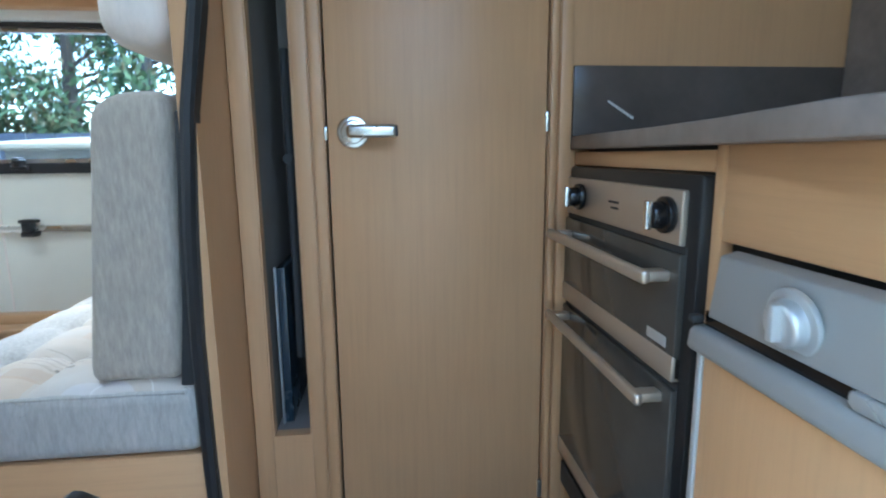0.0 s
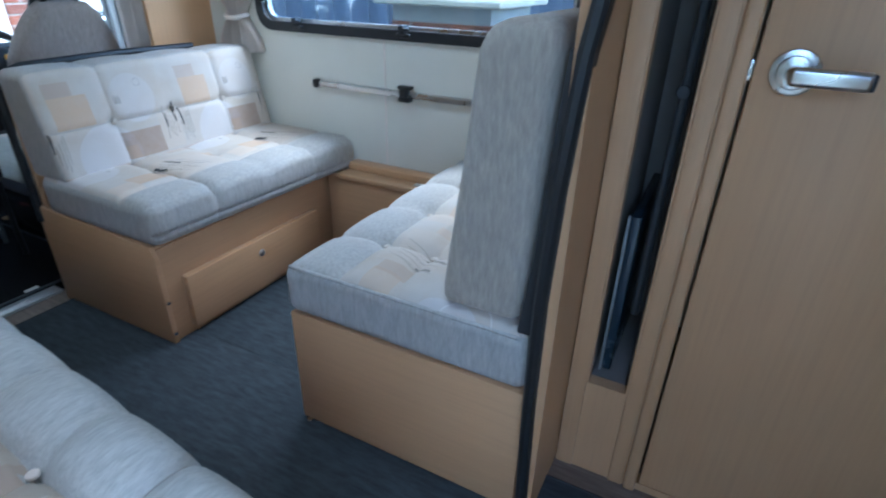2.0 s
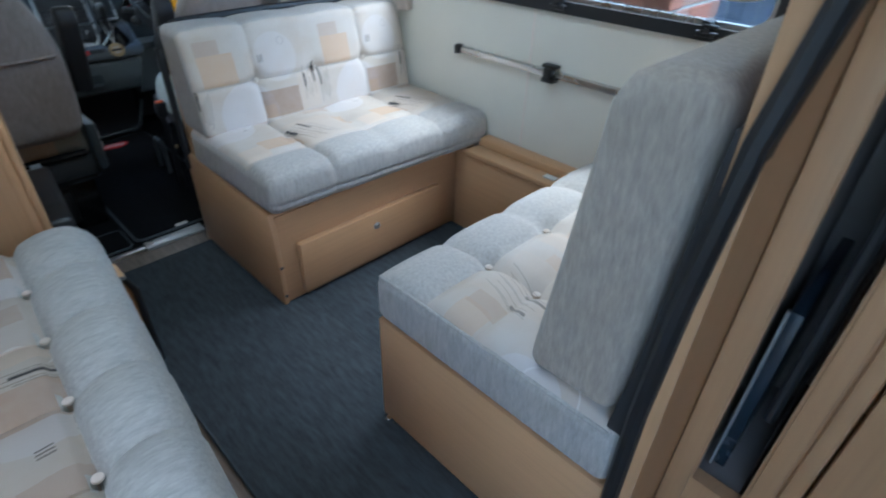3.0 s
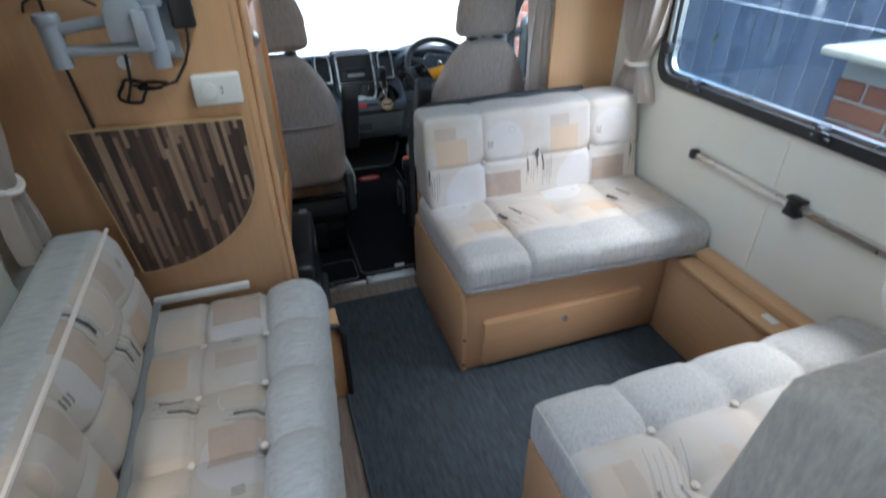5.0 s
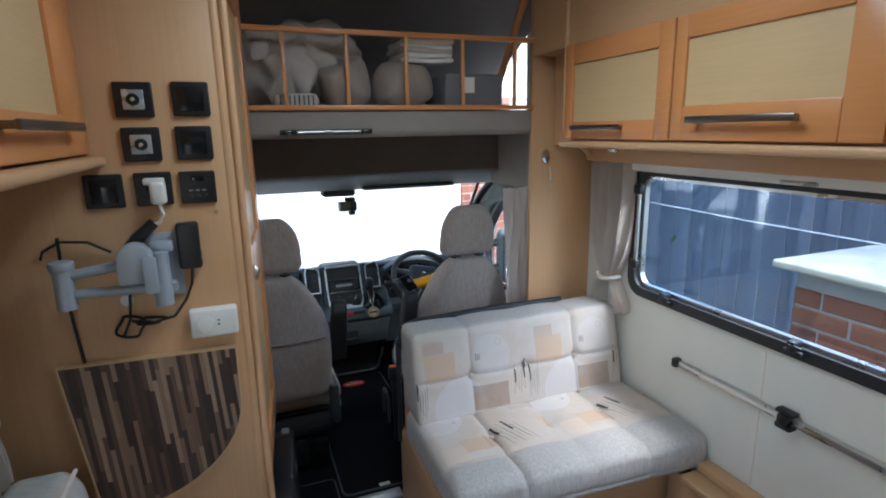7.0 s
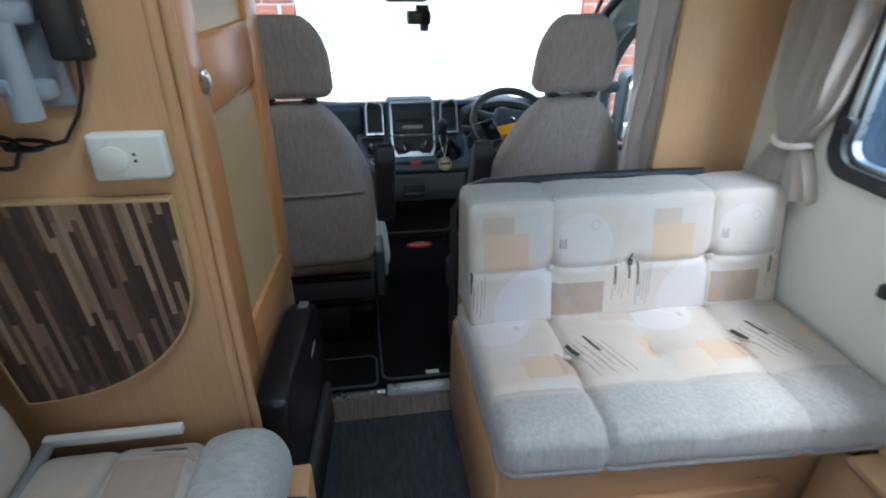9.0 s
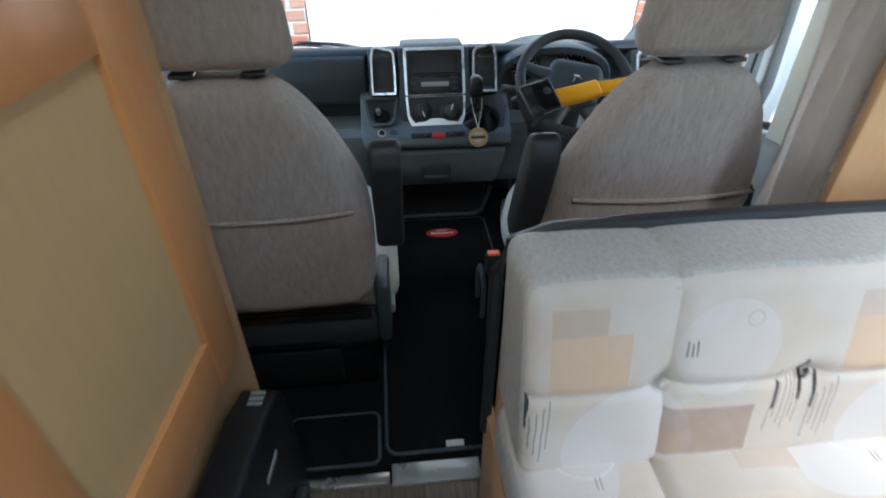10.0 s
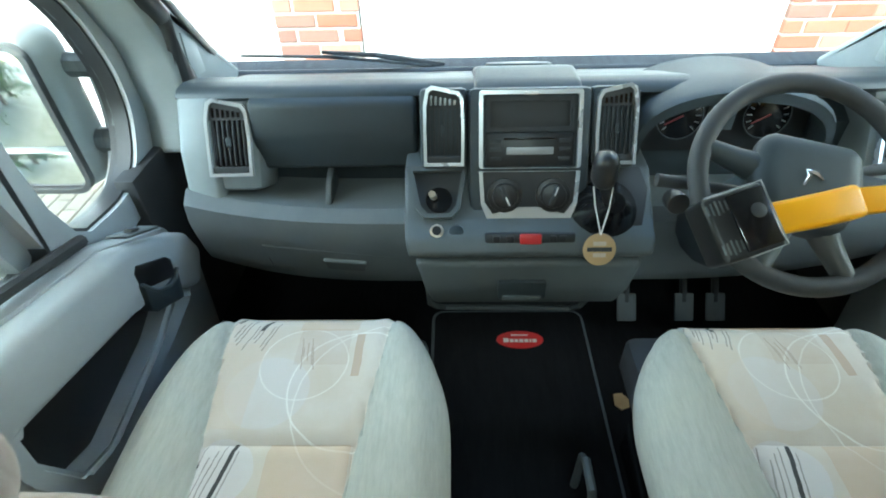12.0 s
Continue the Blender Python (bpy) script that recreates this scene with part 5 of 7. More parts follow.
part("grille_bar", box(XK - 0.02, XK - 0.012, 0.69, 1.14, 0.11, 0.165, 0.004), soft_black, ov)
fr_ = thing("fridge", (XK, 0.3, 0.0), "built-in fridge with a beech door panel and grey control strip", "fridge")
part("control_strip", prism([(XK - 0.004, 0.670), (XK - 0.036, 0.668), (XK - 0.026, 0.742), (XK - 0.004, 0.748)], 0.10, 0.640, "y", 0.003), fridge_grey, fr_, "grey plastic control strip")
bm = disc(0.034, 0.007, pose(XK - 0.031, 0.510, 0.702, 0, -97), 28, 0.002)
disc(0.026, 0.020, pose(XK - 0.031, 0.510, 0.702, 0, -97), 28, 0.004, r2=0.022, bm=bm)
part("dial", bm, silver, fr_, "round silver dial")
part("dial_grip", box(XK - 0.060, XK - 0.048, 0.505, 0.515, 0.684, 0.722, 0.003), silver, fr_)
part("grip_gap", box(XK - 0.028, XK - 0.004, 0.10, 0.655, 0.653, 0.671), gloss_black, fr_, "dark grip gap")
for i in range(5):
    part("legend", box(XK - 0.0348, XK - 0.0332, 0.40 - 0.012 * i, 0.408 - 0.012 * i, 0.684, 0.690), soft_black, fr_)
part("door_trim", prism([(XK - 0.002, 0.626), (XK - 0.041, 0.620), (XK - 0.046, 0.626), (XK - 0.043, 0.646), (XK - 0.036, 0.652), (XK - 0.002, 0.654)], 0.10, 0.664, "y", 0.004), fridge_grey, fr_, "grey curved door trim and grip")
part("door_edge", box(XK - 0.030, XK - 0.002, 0.655, 0.666, 0.02, 0.625, 0.003), silver, fr_)
part("door_panel", box(XK - 0.027, XK - 0.004, 0.10, 0.654, 0.02, 0.624, 0.002), wood_z, fr_, "beech-effect door panel")
part("catch", box(XK - 0.046, XK - 0.030, 0.652, 0.664, 0.656, 0.666, 0.003), soft_black, fr_)
part("button", box(XK - 0.040, XK - 0.030, 0.35, 0.44, 0.652, 0.668, 0.004), silver, fr_)
fr_.matrix_basis = Matrix.Translation((0, -0.043, 0.016)) @ fr_.matrix_basis
# folded table stored in the slot
ft = thing("stored_table", (-0.17, 1.3, 0.26), "dark folded table with a pale edge stored in the slot", "table")
part("top", box(-0.190, -0.170, YW + 0.06, YW + 0.38, 0.257, 0.63, 0.003), plain("dark_blue_laminate", (0.02, 0.035, 0.05), 0.25), ft)
part("edge", box(-0.194, -0.189, YW + 0.052, YW + 0.061, 0.256, 0.633, 0.001), fridge_grey, ft)
part("leg", tube([(-0.146, YW + 0.06, 0.42), (-0.143, YW + 0.06, 1.10)], 0.009, 8), soft_black, ft)
part("leg_knob", disc(0.012, 0.02, pose(-0.146, YW + 0.068, 0.872, 90), 14, 0.003), soft_black, ft)

# ---- cab shell ----
CY = 1.015


OFF = 0.13  # the driver side reaches further out from the stack


def mirrored(bm, extra=OFF):
    """The same part on the other side of the cab."""
    bmesh.ops.scale(bm, vec=(1, -1, 1), verts=bm.verts)
    bmesh.ops.translate(bm, vec=(0, 2 * CY + extra, 0), verts=bm.verts)
    bmesh.ops.reverse_faces(bm, faces=bm.faces)
    return bm


def near(bm):
    bmesh.ops.translate(bm, vec=(0, -0.05, 0), verts=bm.verts)
    return bm


def both(make, extra=OFF):
    return [near(make()) if extra == OFF else make(), mirrored(make(), extra)]


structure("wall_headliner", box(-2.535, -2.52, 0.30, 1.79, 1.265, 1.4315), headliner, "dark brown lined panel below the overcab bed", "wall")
structure("trim_windscreen_header", prism([(-2.515, 1.262), (-2.53, 1.283), (-2.60, 1.285), (-2.86, 1.205), (-2.845, 1.17), (-2.80, 1.172), (-2.56, 1.245)], 0.34, 1.80, "y", 0.006), dash_pale, "pale grey windscreen header trim", "trim")
for i, bm in enumerate(both(lambda: box(-2.60, -2.061, 0.10, 0.365, 1.19, 1.4315, 0.006), 0.04)):
    structure(("wall_side_lining_near", "wall_side_lining_off")[i], bm, fascia_cloth, "brown-grey lining beside the cab opening", "wall")
structure("wall_cab_roof", box(-3.0, -2.60, 0.05, 1.98, 1.30, 1.47), fascia_cloth, "lining above the windscreen header", "wall")
for i, bm in enumerate(both(lambda: box(-2.26, -2.061, 0.15, 0.20, -0.05, 1.20, 0.01), 0.10)):
    structure(("wall_b_pillar_near", "wall_b_pillar_off")[i], bm, door_grey, "pale grey pillar trim behind the cab door", "wall")
structure("wall_bulkhead", box(-3.62, -3.42, 0.12, 2.04, -0.05, 0.58), bulkhead_grey, "black carpeted bulkhead in the footwells", "wall")
for i, bm in enumerate(both(lambda: box(-3.60, -3.06, 0.19, 0.235, -0.05, 0.54, 0.006))):
    structure(("wall_kick_near", "wall_kick_off")[i], bm, soft_black, "black carpeted footwell side", "wall")
# windscreen
ws = thing("windscreen", (-3.2, CY, 0.64), "large clear windscreen with black rubber edge", "windscreen", kind="structure")


def slope_quad(t, off):
    q = [(-3.53, 0.26, 0.572), (-3.53, 1.86, 0.572), (-2.85, 1.76, 1.185), (-2.85, 0.36, 1.185)]
    return [Vector(p) + Vector((-0.644, 0, 0.765)) * off for p in q]


def slab(quad, thick, bm=None):
    own = bmesh.new()
    a = [own.verts.new(p) for p in quad]
    nn = (quad[1] - quad[0]).cross(quad[3] - quad[0]).normalized()
    b = [own.verts.new(p + nn * thick) for p in quad]
    own.faces.new(a)
    own.faces.new(b[::-1])
    for i in range(4):
        own.faces.new((a[i], a[(i + 1) % 4], b[(i + 1) % 4], b[i]))
    bmesh.ops.recalc_face_normals(own, faces=own.faces)
    return merge(own, bm)


pane("pane", slab(slope_quad(0, 0.012), 0.004), ws)
part("rubber_edge", tube(slope_quad(0, 0.004), 0.012, 8, closed=True), rubber, ws)
wp = thing("wiper", (-3.45, 0.6, 0.66), "black windscreen wiper parked low on the glass", "wiper")
part("blade", tube([(-3.50, 0.31, 0.640), (-3.51, 0.56, 0.628), (-3.54, 0.80, 0.590)], [0.003, 0.005, 0.003], 6), soft_black, wp)
part("arm", tube([(-3.515, 0.52, 0.640), (-3.535, 0.66, 0.622), (-3.57, 0.84, 0.580)], [0.005, 0.007, 0.009], 6), soft_black, wp)
vs = thing("mirror_console", (-2.84, 0.98, 1.15), "grey moulded console at the windscreen top", "console")
part("housing", box(-2.90, -2.80, 0.90, 1.06, 1.140, 1.180, 0.015, 3), dash_dark, vs)
dc = thing("dash_camera", (-2.87, 1.05, 1.08), "small black dash camera hanging from the windscreen", "camera")
part("mount", box(-2.90, -2.86, 1.02, 1.07, 1.105, 1.128, 0.006), black, dc)
part("case", box(-2.90, -2.85, 0.985, 1.075, 1.060, 1.108, 0.008), black, dc)
part("screen", box(-2.8495, -2.8475, 0.99, 1.04, 1.066, 1.103, 0.001), plain("green_grey_screen", (0.08, 0.10, 0.05), 0.2), dc)
part("lens", box(-2.895, -2.86, 1.035, 1.068, 1.035, 1.062, 0.006), black, dc)
sv = thing("sun_visor", (-2.78, 1.36, 1.19), "dark grey sun visor folded up above the driver", "visor")
part("flap", box(-2.84, -2.70, 1.08, 1.55, 1.176, 1.194, 0.007), dash_dark, sv)


# ---- cab doors ----
def cab_door(name, label, flip):
    def f(bm):
        return mirrored(bm) if flip else near(bm)

    def low(bm):
        bmesh.ops.translate(bm, vec=(0, 0, -0.055), verts=bm.verts)
        return f(bm)

    d_ = thing(name, (-2.6, 1.88 if flip else 0.28, 0.0), label, "door", "cab doors", "structure")
    body = [(-2.15, 0.02), (-3.10, 0.02), (-3.13, 0.30), (-3.06, 0.475), (-2.85, 0.585), (-2.60, 0.650), (-2.15, 0.69)]
    part("inner_panel", low(prism(body, 0.20, 0.262, "y", 0.012)), door_grey, d_)
    upper = [(-2.15, 0.56), (-2.50, 0.540), (-2.81, 0.462), (-2.90, 0.412), (-3.02, 0.33), (-3.075, 0.40), (-3.045, 0.472), (-2.85, 0.585), (-2.60, 0.645), (-2.15, 0.685)]
    part("armrest", low(prism(upper, 0.255, 0.318, "y", 0.02, seg=3)), door_grey, d_, "pale grey armrest ledge")
    mouth = [(-2.905, 0.400), (-2.817, 0.370), (-2.60, 0.346), (-2.535, 0.372), (-2.498, 0.475), (-2.505, 0.545), (-2.81, 0.464)]
    rim = [(-2.99, 0.345), (-2.84, 0.322), (-2.59, 0.300), (-2.495, 0.335), (-2.452, 0.475), (-2.458, 0.575), (-2.82, 0.490)]
    part("pocket", low(prism(mouth, 0.258, 0.272, "y", 0.003)), black, d_, "black door pocket")
    bm_ = ring_frame(rim, mouth, 0.259, 0.3165)
    bmesh.ops.bevel(bm_, geom=[e for e in bm_.edges if all(v.co.y > 0.31 for v in e.verts)], offset=0.010, segments=3, affect="EDGES")
    part("pocket_rim", low(bm_), door_grey, d_, "pale grey rim of the door pocket")
    part("switch_plate", low(box(-2.99, -2.88, 0.262, 0.305, 0.0, 0.006, 0.003, m=Matrix.Translation((0, 0, 0.585)) @ Matrix.Translation((-2.88, 0, 0)) @ pose(0, 0, 0, 0, -27.5, 0) @ Matrix.Translation((2.88, 0, 0)))), dash_grey, d_)
    part("switch", low(box(-2.945, -2.915, 0.275, 0.293, 0.0, 0.012, 0.004, m=Matrix.Translation((0, 0, 0.585)) @ Matrix.Translation((-2.88, 0, 0)) @ pose(0, 0, 0, 0, -27.5, 0) @ Matrix.Translation((2.88, 0, 0)))), soft_black, d_)
    part("door_pull", low(prism([(-2.836, 0.535), (-2.850, 0.545), (-2.935, 0.492), (-2.948, 0.474), (-2.938, 0.435), (-2.835, 0.495)], 0.300, 0.3205, "y", 0.001)), black, d_, "black recessed door pull")
    part("pull_scoop", low(prism([(-2.832, 0.512), (-2.822, 0.450), (-2.835, 0.435), (-2.905, 0.395), (-2.925, 0.385), (-2.945, 0.452), (-2.925, 0.440), (-2.90, 0.444), (-2.86, 0.470), (-2.845, 0.490)], 0.300, 0.329, "y", 0.004)), dash_dark, d_, "dark grey scoop of the door pull")
    part("pull_lip", low(tube([(-2.832, 0.326, 0.512), (-2.845, 0.328, 0.490), (-2.86, 0.329, 0.470), (-2.90, 0.329, 0.444), (-2.925, 0.328, 0.440), (-2.945, 0.326, 0.452)], 0.004, 8)), dash_grey, d_)
    quarter = [(-2.852, 0.535), (-3.06, 0.51), (-3.14, 0.56), (-3.185, 0.64), (-3.19, 0.73), (-3.145, 0.86), (-3.045, 0.97), (-2.95, 1.05), (-2.852, 1.09)]
    main = [(-2.27, 0.60), (-2.60, 0.565), (-2.792, 0.545), (-2.806, 0.565), (-2.806, 1.06), (-2.76, 1.14), (-2.70, 1.185), (-2.27, 1.185)]

    def smooth(pts):
        for _ in range(2):
            pts = [q for (a, b), (c, d) in zip(pts, pts[1:] + pts[:1]) for q in ((0.8 * a + 0.2 * c, 0.8 * b + 0.2 * d), (0.2 * a + 0.8 * c, 0.2 * b + 0.8 * d))]
        return pts

    quarter, main = smooth(quarter), smooth(main)

    def outset(pts, k):
        c = Vector((sum(a for a, b in pts) / len(pts), sum(b for a, b in pts) / len(pts)))
        return [(a + (a - c.x) / Vector((a - c.x, b - c.y)).length * k, b + (b - c.y) / Vector((a - c.x, b - c.y)).length * k) for a, b in pts]

    part("quarter_frame", f(ring_frame(outset(quarter, 0.075), outset(quarter, 0.006), 0.165, 0.215)), door_grey, d_)
    part("quarter_surround", f(ring_frame(outset(quarter, 0.12), outset(quarter, 0.03), 0.135, 0.185)), door_grey, d_)
    part("quarter_seal", f(ring_frame(outset(quarter, 0.008), quarter, 0.16, 0.205)), rubber, d_)
    pane("quarter_pane", f(prism(quarter, 0.17, 0.174, "y")), d_)
    part("main_frame", f(ring_frame(outset(main, 0.05), outset(main, 0.012), 0.165, 0.21)), door_grey, d_)
    part("main_seal", f(ring_frame(outset(main, 0.014), main, 0.16, 0.216)), rubber, d_)
    pane("main_pane", f(prism(main, 0.17, 0.174, "y")), d_)
    part("division_bar", f(box(-2.848, -2.810, 0.16, 0.212, 0.52, 1.14, 0.006)), soft_black, d_)
    part("waist_seal", low(tube([(-2.86, 0.236, 0.60), (-2.60, 0.236, 0.668), (-2.16, 0.236, 0.705)], 0.012, 8)), soft_black, d_)
    return d_


cab_door("door_passenger", "pale grey cab door with a dark pocket on the passenger side", False)
cab_door("door_driver", "pale grey cab door with a dark pocket on the driver side", True)
for i, bm in enumerate(both(lambda: prism([(-3.56, 0.58), (-2.88, 1.20), (-2.76, 1.22), (-2.90, 1.06), (-3.02, 1.02), (-3.15, 0.90), (-3.225, 0.76), (-3.235, 0.62), (-3.20, 0.52), (-3.40, 0.50)], 0.205, 0.33, "y", 0.02, seg=3))):
    structure(("trim_a_pillar_near", "trim_a_pillar_off")[i], bm, dash_pale, "pale grey windscreen pillar trim", "trim")
for i, bm in enumerate(both(lambda: tube([(-3.17, 0.318, 0.40), (-3.235, 0.322, 0.56), (-3.258, 0.324, 0.68), (-3.23, 0.326, 0.82), (-3.13, 0.328, 0.96), (-2.98, 0.33, 1.09), (-2.82, 0.33, 1.19)], 0.022, 10))):
    structure(("trim_door_seal_near", "trim_door_seal_off")[i], bm, soft_black, "black rubber door seal along the pillar", "trim")
for i, bm in enumerate(both(lambda: prism([(-3.27, 0.675), (-3.34, 0.665), (-3.335, 0.735), (-3.28, 0.775)], 0.322, 0.334, "y", 0.003))):
    t_ = thing("tweeter_grille", (-3.33, 0.33 if i == 0 else 1.83, 0.71), "grey speaker grille on the windscreen pillar", "speaker", "tweeters")
    part("grille", bm, dash_pale, t_)


def wing_mirror(flip):
    def f(bm):
        return mirrored(bm) if flip else near(bm)

    m_ = thing("wing_mirror", (-3.15, 2.10 if flip else 0.06, 0.49), "tall grey van wing mirror on two black arms", "mirror", "wing mirrors")
    part("housing", f(pad(-3.25, -3.12, -0.16, 0.075, 0.475, 0.83, 0.05, None, 10)), dash_pale, m_)
    mir = bpy.data.materials.get("mirror_silvering") or plain("mirror_silvering", (0.82, 0.84, 0.84), 0.03, 1, 0.01, 30, 0)
    part("upper_glass", f(box(-3.121, -3.116, -0.13, 0.055, 0.60, 0.80, 0.002)), mir, m_)
    part("lower_glass", f(box(-3.121, -3.116, -0.13, 0.055, 0.50, 0.585, 0.002)), mir, m_)
    part("rim", f(ring_frame(rounded(-0.15, 0.07, 0.485, 0.82, 0.04), rounded(-0.135, 0.058, 0.497, 0.805, 0.03), -3.124, -3.108, "x")), soft_black, m_)
    part("upper_arm", f(tube([(-3.20, 0.05, 0.745), (-3.22, 0.10, 0.735), (-3.235, 0.135, 0.725)], 0.026, 8)), dash_dark, m_)
    part("lower_arm", f(tube([(-3.19, 0.05, 0.575), (-3.20, 0.10, 0.57), (-3.21, 0.135, 0.567)], 0.03, 8)), dash_dark, m_)
    m_.matrix_basis = Matrix.Translation((0.01, -0.045 if flip else 0.045, 0)) @ m_.matrix_basis


wing_mirror(False)
wing_mirror(True)

# ---- dashboard ----
db = thing("dashboard", (-3.2, CY, 0.3), "two-tone grey van dashboard with a central stack", "dashboard")
part("top_cover", prism([(-3.57, 0.54), (-3.54, 0.575), (-3.46, 0.600), (-3.24, 0.690), (-3.18, 0.706), (-3.15, 0.706), (-3.13, 0.69), (-3.20, 0.64), (-3.40, 0.54)], 0.298, 1.845, "y", 0.008), dash_dark, db)
part("glove_panel", prism([(-3.40, 0.53), (-3.13, 0.528), (-3.108, 0.54), (-3.100, 0.62), (-3.118, 0.682), (-3.15, 0.697), (-3.40, 0.57)], 0.448, 0.792, "y", 0.010, seg=3), dash_dark, db, "dark slate glove box lid")
part("core", prism([(-3.42, 0.36), (-3.20, 0.36), (-3.17, 0.48), (-3.17, 0.60), (-3.25, 0.64), (-3.42, 0.56)], 0.29, 1.83, "y"), dash_dark, db)
part("side_cheek", (prism([(-3.42, 0.40), (-3.10, 0.40), (-3.045, 0.50), (-3.075, 0.60), (-3.135, 0.695), (-3.18, 0.708), (-3.42, 0.585)], 0.300, 0.375, "y", 0.012, seg=3)), dash_pale, db)
part("side_cheek", mirrored(prism([(-3.42, 0.40), (-3.10, 0.40), (-3.045, 0.50), (-3.075, 0.60), (-3.135, 0.695), (-3.18, 0.708), (-3.42, 0.585)], 0.322, 0.352, "y", 0.012, seg=3)), dash_pale, db)


def pad_profile(y0, y1):
    """The padded lower edge of the dash, deeper towards the middle."""
    own = bmesh.new()
    rows = []
    for i in range(15):
        s = i / 14
        y = y0 + (y1 - y0) * s
        dip = 0.055 * (1 - (1 - s) ** 3)
        prof = [(-3.40, 0.50 - dip * 0.5), (-3.14, 0.50 - dip * 0.6), (-3.09, 0.52 - dip), (-3.05, 0.525 - dip), (-3.022, 0.505 - dip), (-3.015, 0.465 - dip), (-3.022, 0.425 - dip), (-3.033, 0.375 - dip * 1.2), (-3.045, 0.340 - dip * 1.5), (-3.065, 0.322 - dip * 1.5), (-3.10, 0.315 - dip * 1.5), (-3.40, 0.33 - dip * 0.4)]
        rows.append([own.verts.new((x, y, z)) for x, z in prof])
    for a, b in zip(rows, rows[1:]):
        for j in range(len(a)):
            k = (j + 1) % len(a)
            own.faces.new((a[j], a[k], b[k], b[j]))
    own.faces.new(rows[0][::-1])
    own.faces.new(rows[-1])
    bmesh.ops.recalc_face_normals(own, faces=own.faces)
    return own


part("lower_pad", pad_profile(0.298, 0.80), dash_mid, db, "pale grey padded shelf edge")
part("lower_pad", mirrored(pad_profile(0.325, 0.92)), dash_mid, db)
part("shelf_divider", prism([(-3.16, 0.455), (-3.06, 0.468), (-3.10, 0.51), (-3.16, 0.53)], 0.585, 0.600, "y", 0.005), dash_grey, db)


def lid_slab(corners, proud, depth):
    """A thin lid on the sloping front of the padded edge; corners as (y, z)."""
    own = bmesh.new()
    rows = []
    for d in (-depth, proud):
        rows.append([own.verts.new((-3.022 - 0.27 * max(0, 0.375 - z) + d, y, z)) for y, z in corners])
    own.faces.new(rows[0][::-1])
    own.faces.new(rows[1])
    for k in range(len(corners)):
        n = (k + 1) % len(corners)
        own.faces.new((rows[0][k], rows[0][n], rows[1][n], rows[1][k]))
    bmesh.ops.recalc_face_normals(own, faces=own.faces)
    bmesh.ops.bevel(own, geom=own.edges[:], offset=0.002, segments=2, affect="EDGES")
    return own


part("lid_gap", lid_slab([(0.432, 0.402), (0.757, 0.353), (0.770, 0.346), (0.800, 0.279), (0.440, 0.322)], 0.0015, 0.02), soft_black, db)
part("lower_lid", lid_slab([(0.437, 0.397), (0.756, 0.349), (0.766, 0.342), (0.793, 0.284), (0.445, 0.326)], 0.005, 0.02), dash_mid, db, "lower glove box lid")
part("lid_catch", lid_slab([(0.569, 0.350), (0.664, 0.337), (0.658, 0.297), (0.572, 0.309)], 0.008, 0.01), dash_grey, db)
part("catch_lip", lid_slab([(0.569, 0.352), (0.664, 0.339), (0.664, 0.331), (0.569, 0.344)], 0.014, 0.01), dash_pale, db)


def tapered(bm):
    for v in bm.verts:
        if v.co.z < 0.50:
            k = 1 - 0.62 * min(1.0, max(0, (0.50 - v.co.z) / 0.2)) * 0.32
            v.co.y = CY + (v.co.y - CY) * k
    return bm


bm = prism([(-3.30, 0.298), (-2.955, 0.298), (-2.915, 0.315), (-2.897, 0.37), (-2.902, 0.445), (-3.30, 0.445)], 0.775, 1.255, "y", 0.014, seg=3)
part("drawer", tapered(bm), dash_grey, db, "mid grey console drawer")
bm = prism([(-3.30, 0.452), (-2.906, 0.452), (-2.898, 0.468), (-2.918, 0.492), (-2.965, 0.51), (-3.045, 0.572), (-3.30, 0.585)], 0.768, 1.262, "y", 0.010, seg=3)
part("console", tapered(bm), dash_grey, db, "mid grey lower console")
part("drawer_latch", box(-2.902, -2.889, 0.955, 1.055, 0.352, 0.402, 0.006), dash_dark, db)
part("latch_lip", box(-2.892, -2.884, 0.965, 1.045, 0.352, 0.366, 0.004), dash_grey, db)
MC = Matrix(((0, -0.4555, 0.890, -2.965), (1, 0, 0, CY), (0, 0.890, 0.4555, 0.505), (0, 0, 0, 1)))


def on(u0, u1, v0, v1, w0, w1, r=0.002, bm=None):
    return box(u0, u1, v0, v1, w0, w1, r, bm=bm, m=MC)


def outline(pts, inner, w0, w1):
    bm = ring_frame(pts, inner, w0, w1, "z")
    bm.transform(MC)
    return bm


part("stack_body", on(-0.118, 0.118, -0.012, 0.252, -0.14, -0.004, 0.012), dash_dark, db)
part("stack_crown", prism([(-3.09, 0.712), (-3.12, 0.725), (-3.20, 0.722), (-3.34, 0.665), (-3.34, 0.62), (-3.10, 0.62)], CY - 0.105, CY + 0.105, "y", 0.014, seg=3), dash_dark, db)
part("speaker_dome", disc(0.075, 0.016, pose(-3.31, CY, 0.668, 0, -20), 28, 0.006), dash_dark, db)
part("radio_bezel", outline(rounded(-0.098, 0.098, 0.100, 0.246, 0.006), rounded(-0.0905, 0.0905, 0.1005, 0.2385, 0.004), -0.006, 0.006), silver, db, "silver radio surround")
part("radio", on(-0.085, 0.085, 0.103, 0.168, -0.01, 0.002, 0.003), black, db, "black car radio")
part("storage_slot", on(-0.078, 0.078, 0.176, 0.228, -0.012, -0.003, 0.003), soft_black, db)
part("slot_rim", outline(rounded(-0.084, 0.084, 0.170, 0.233, 0.004), rounded(-0.076, 0.076, 0.178, 0.226, 0.003), -0.01, 0.001), soft_black, db)
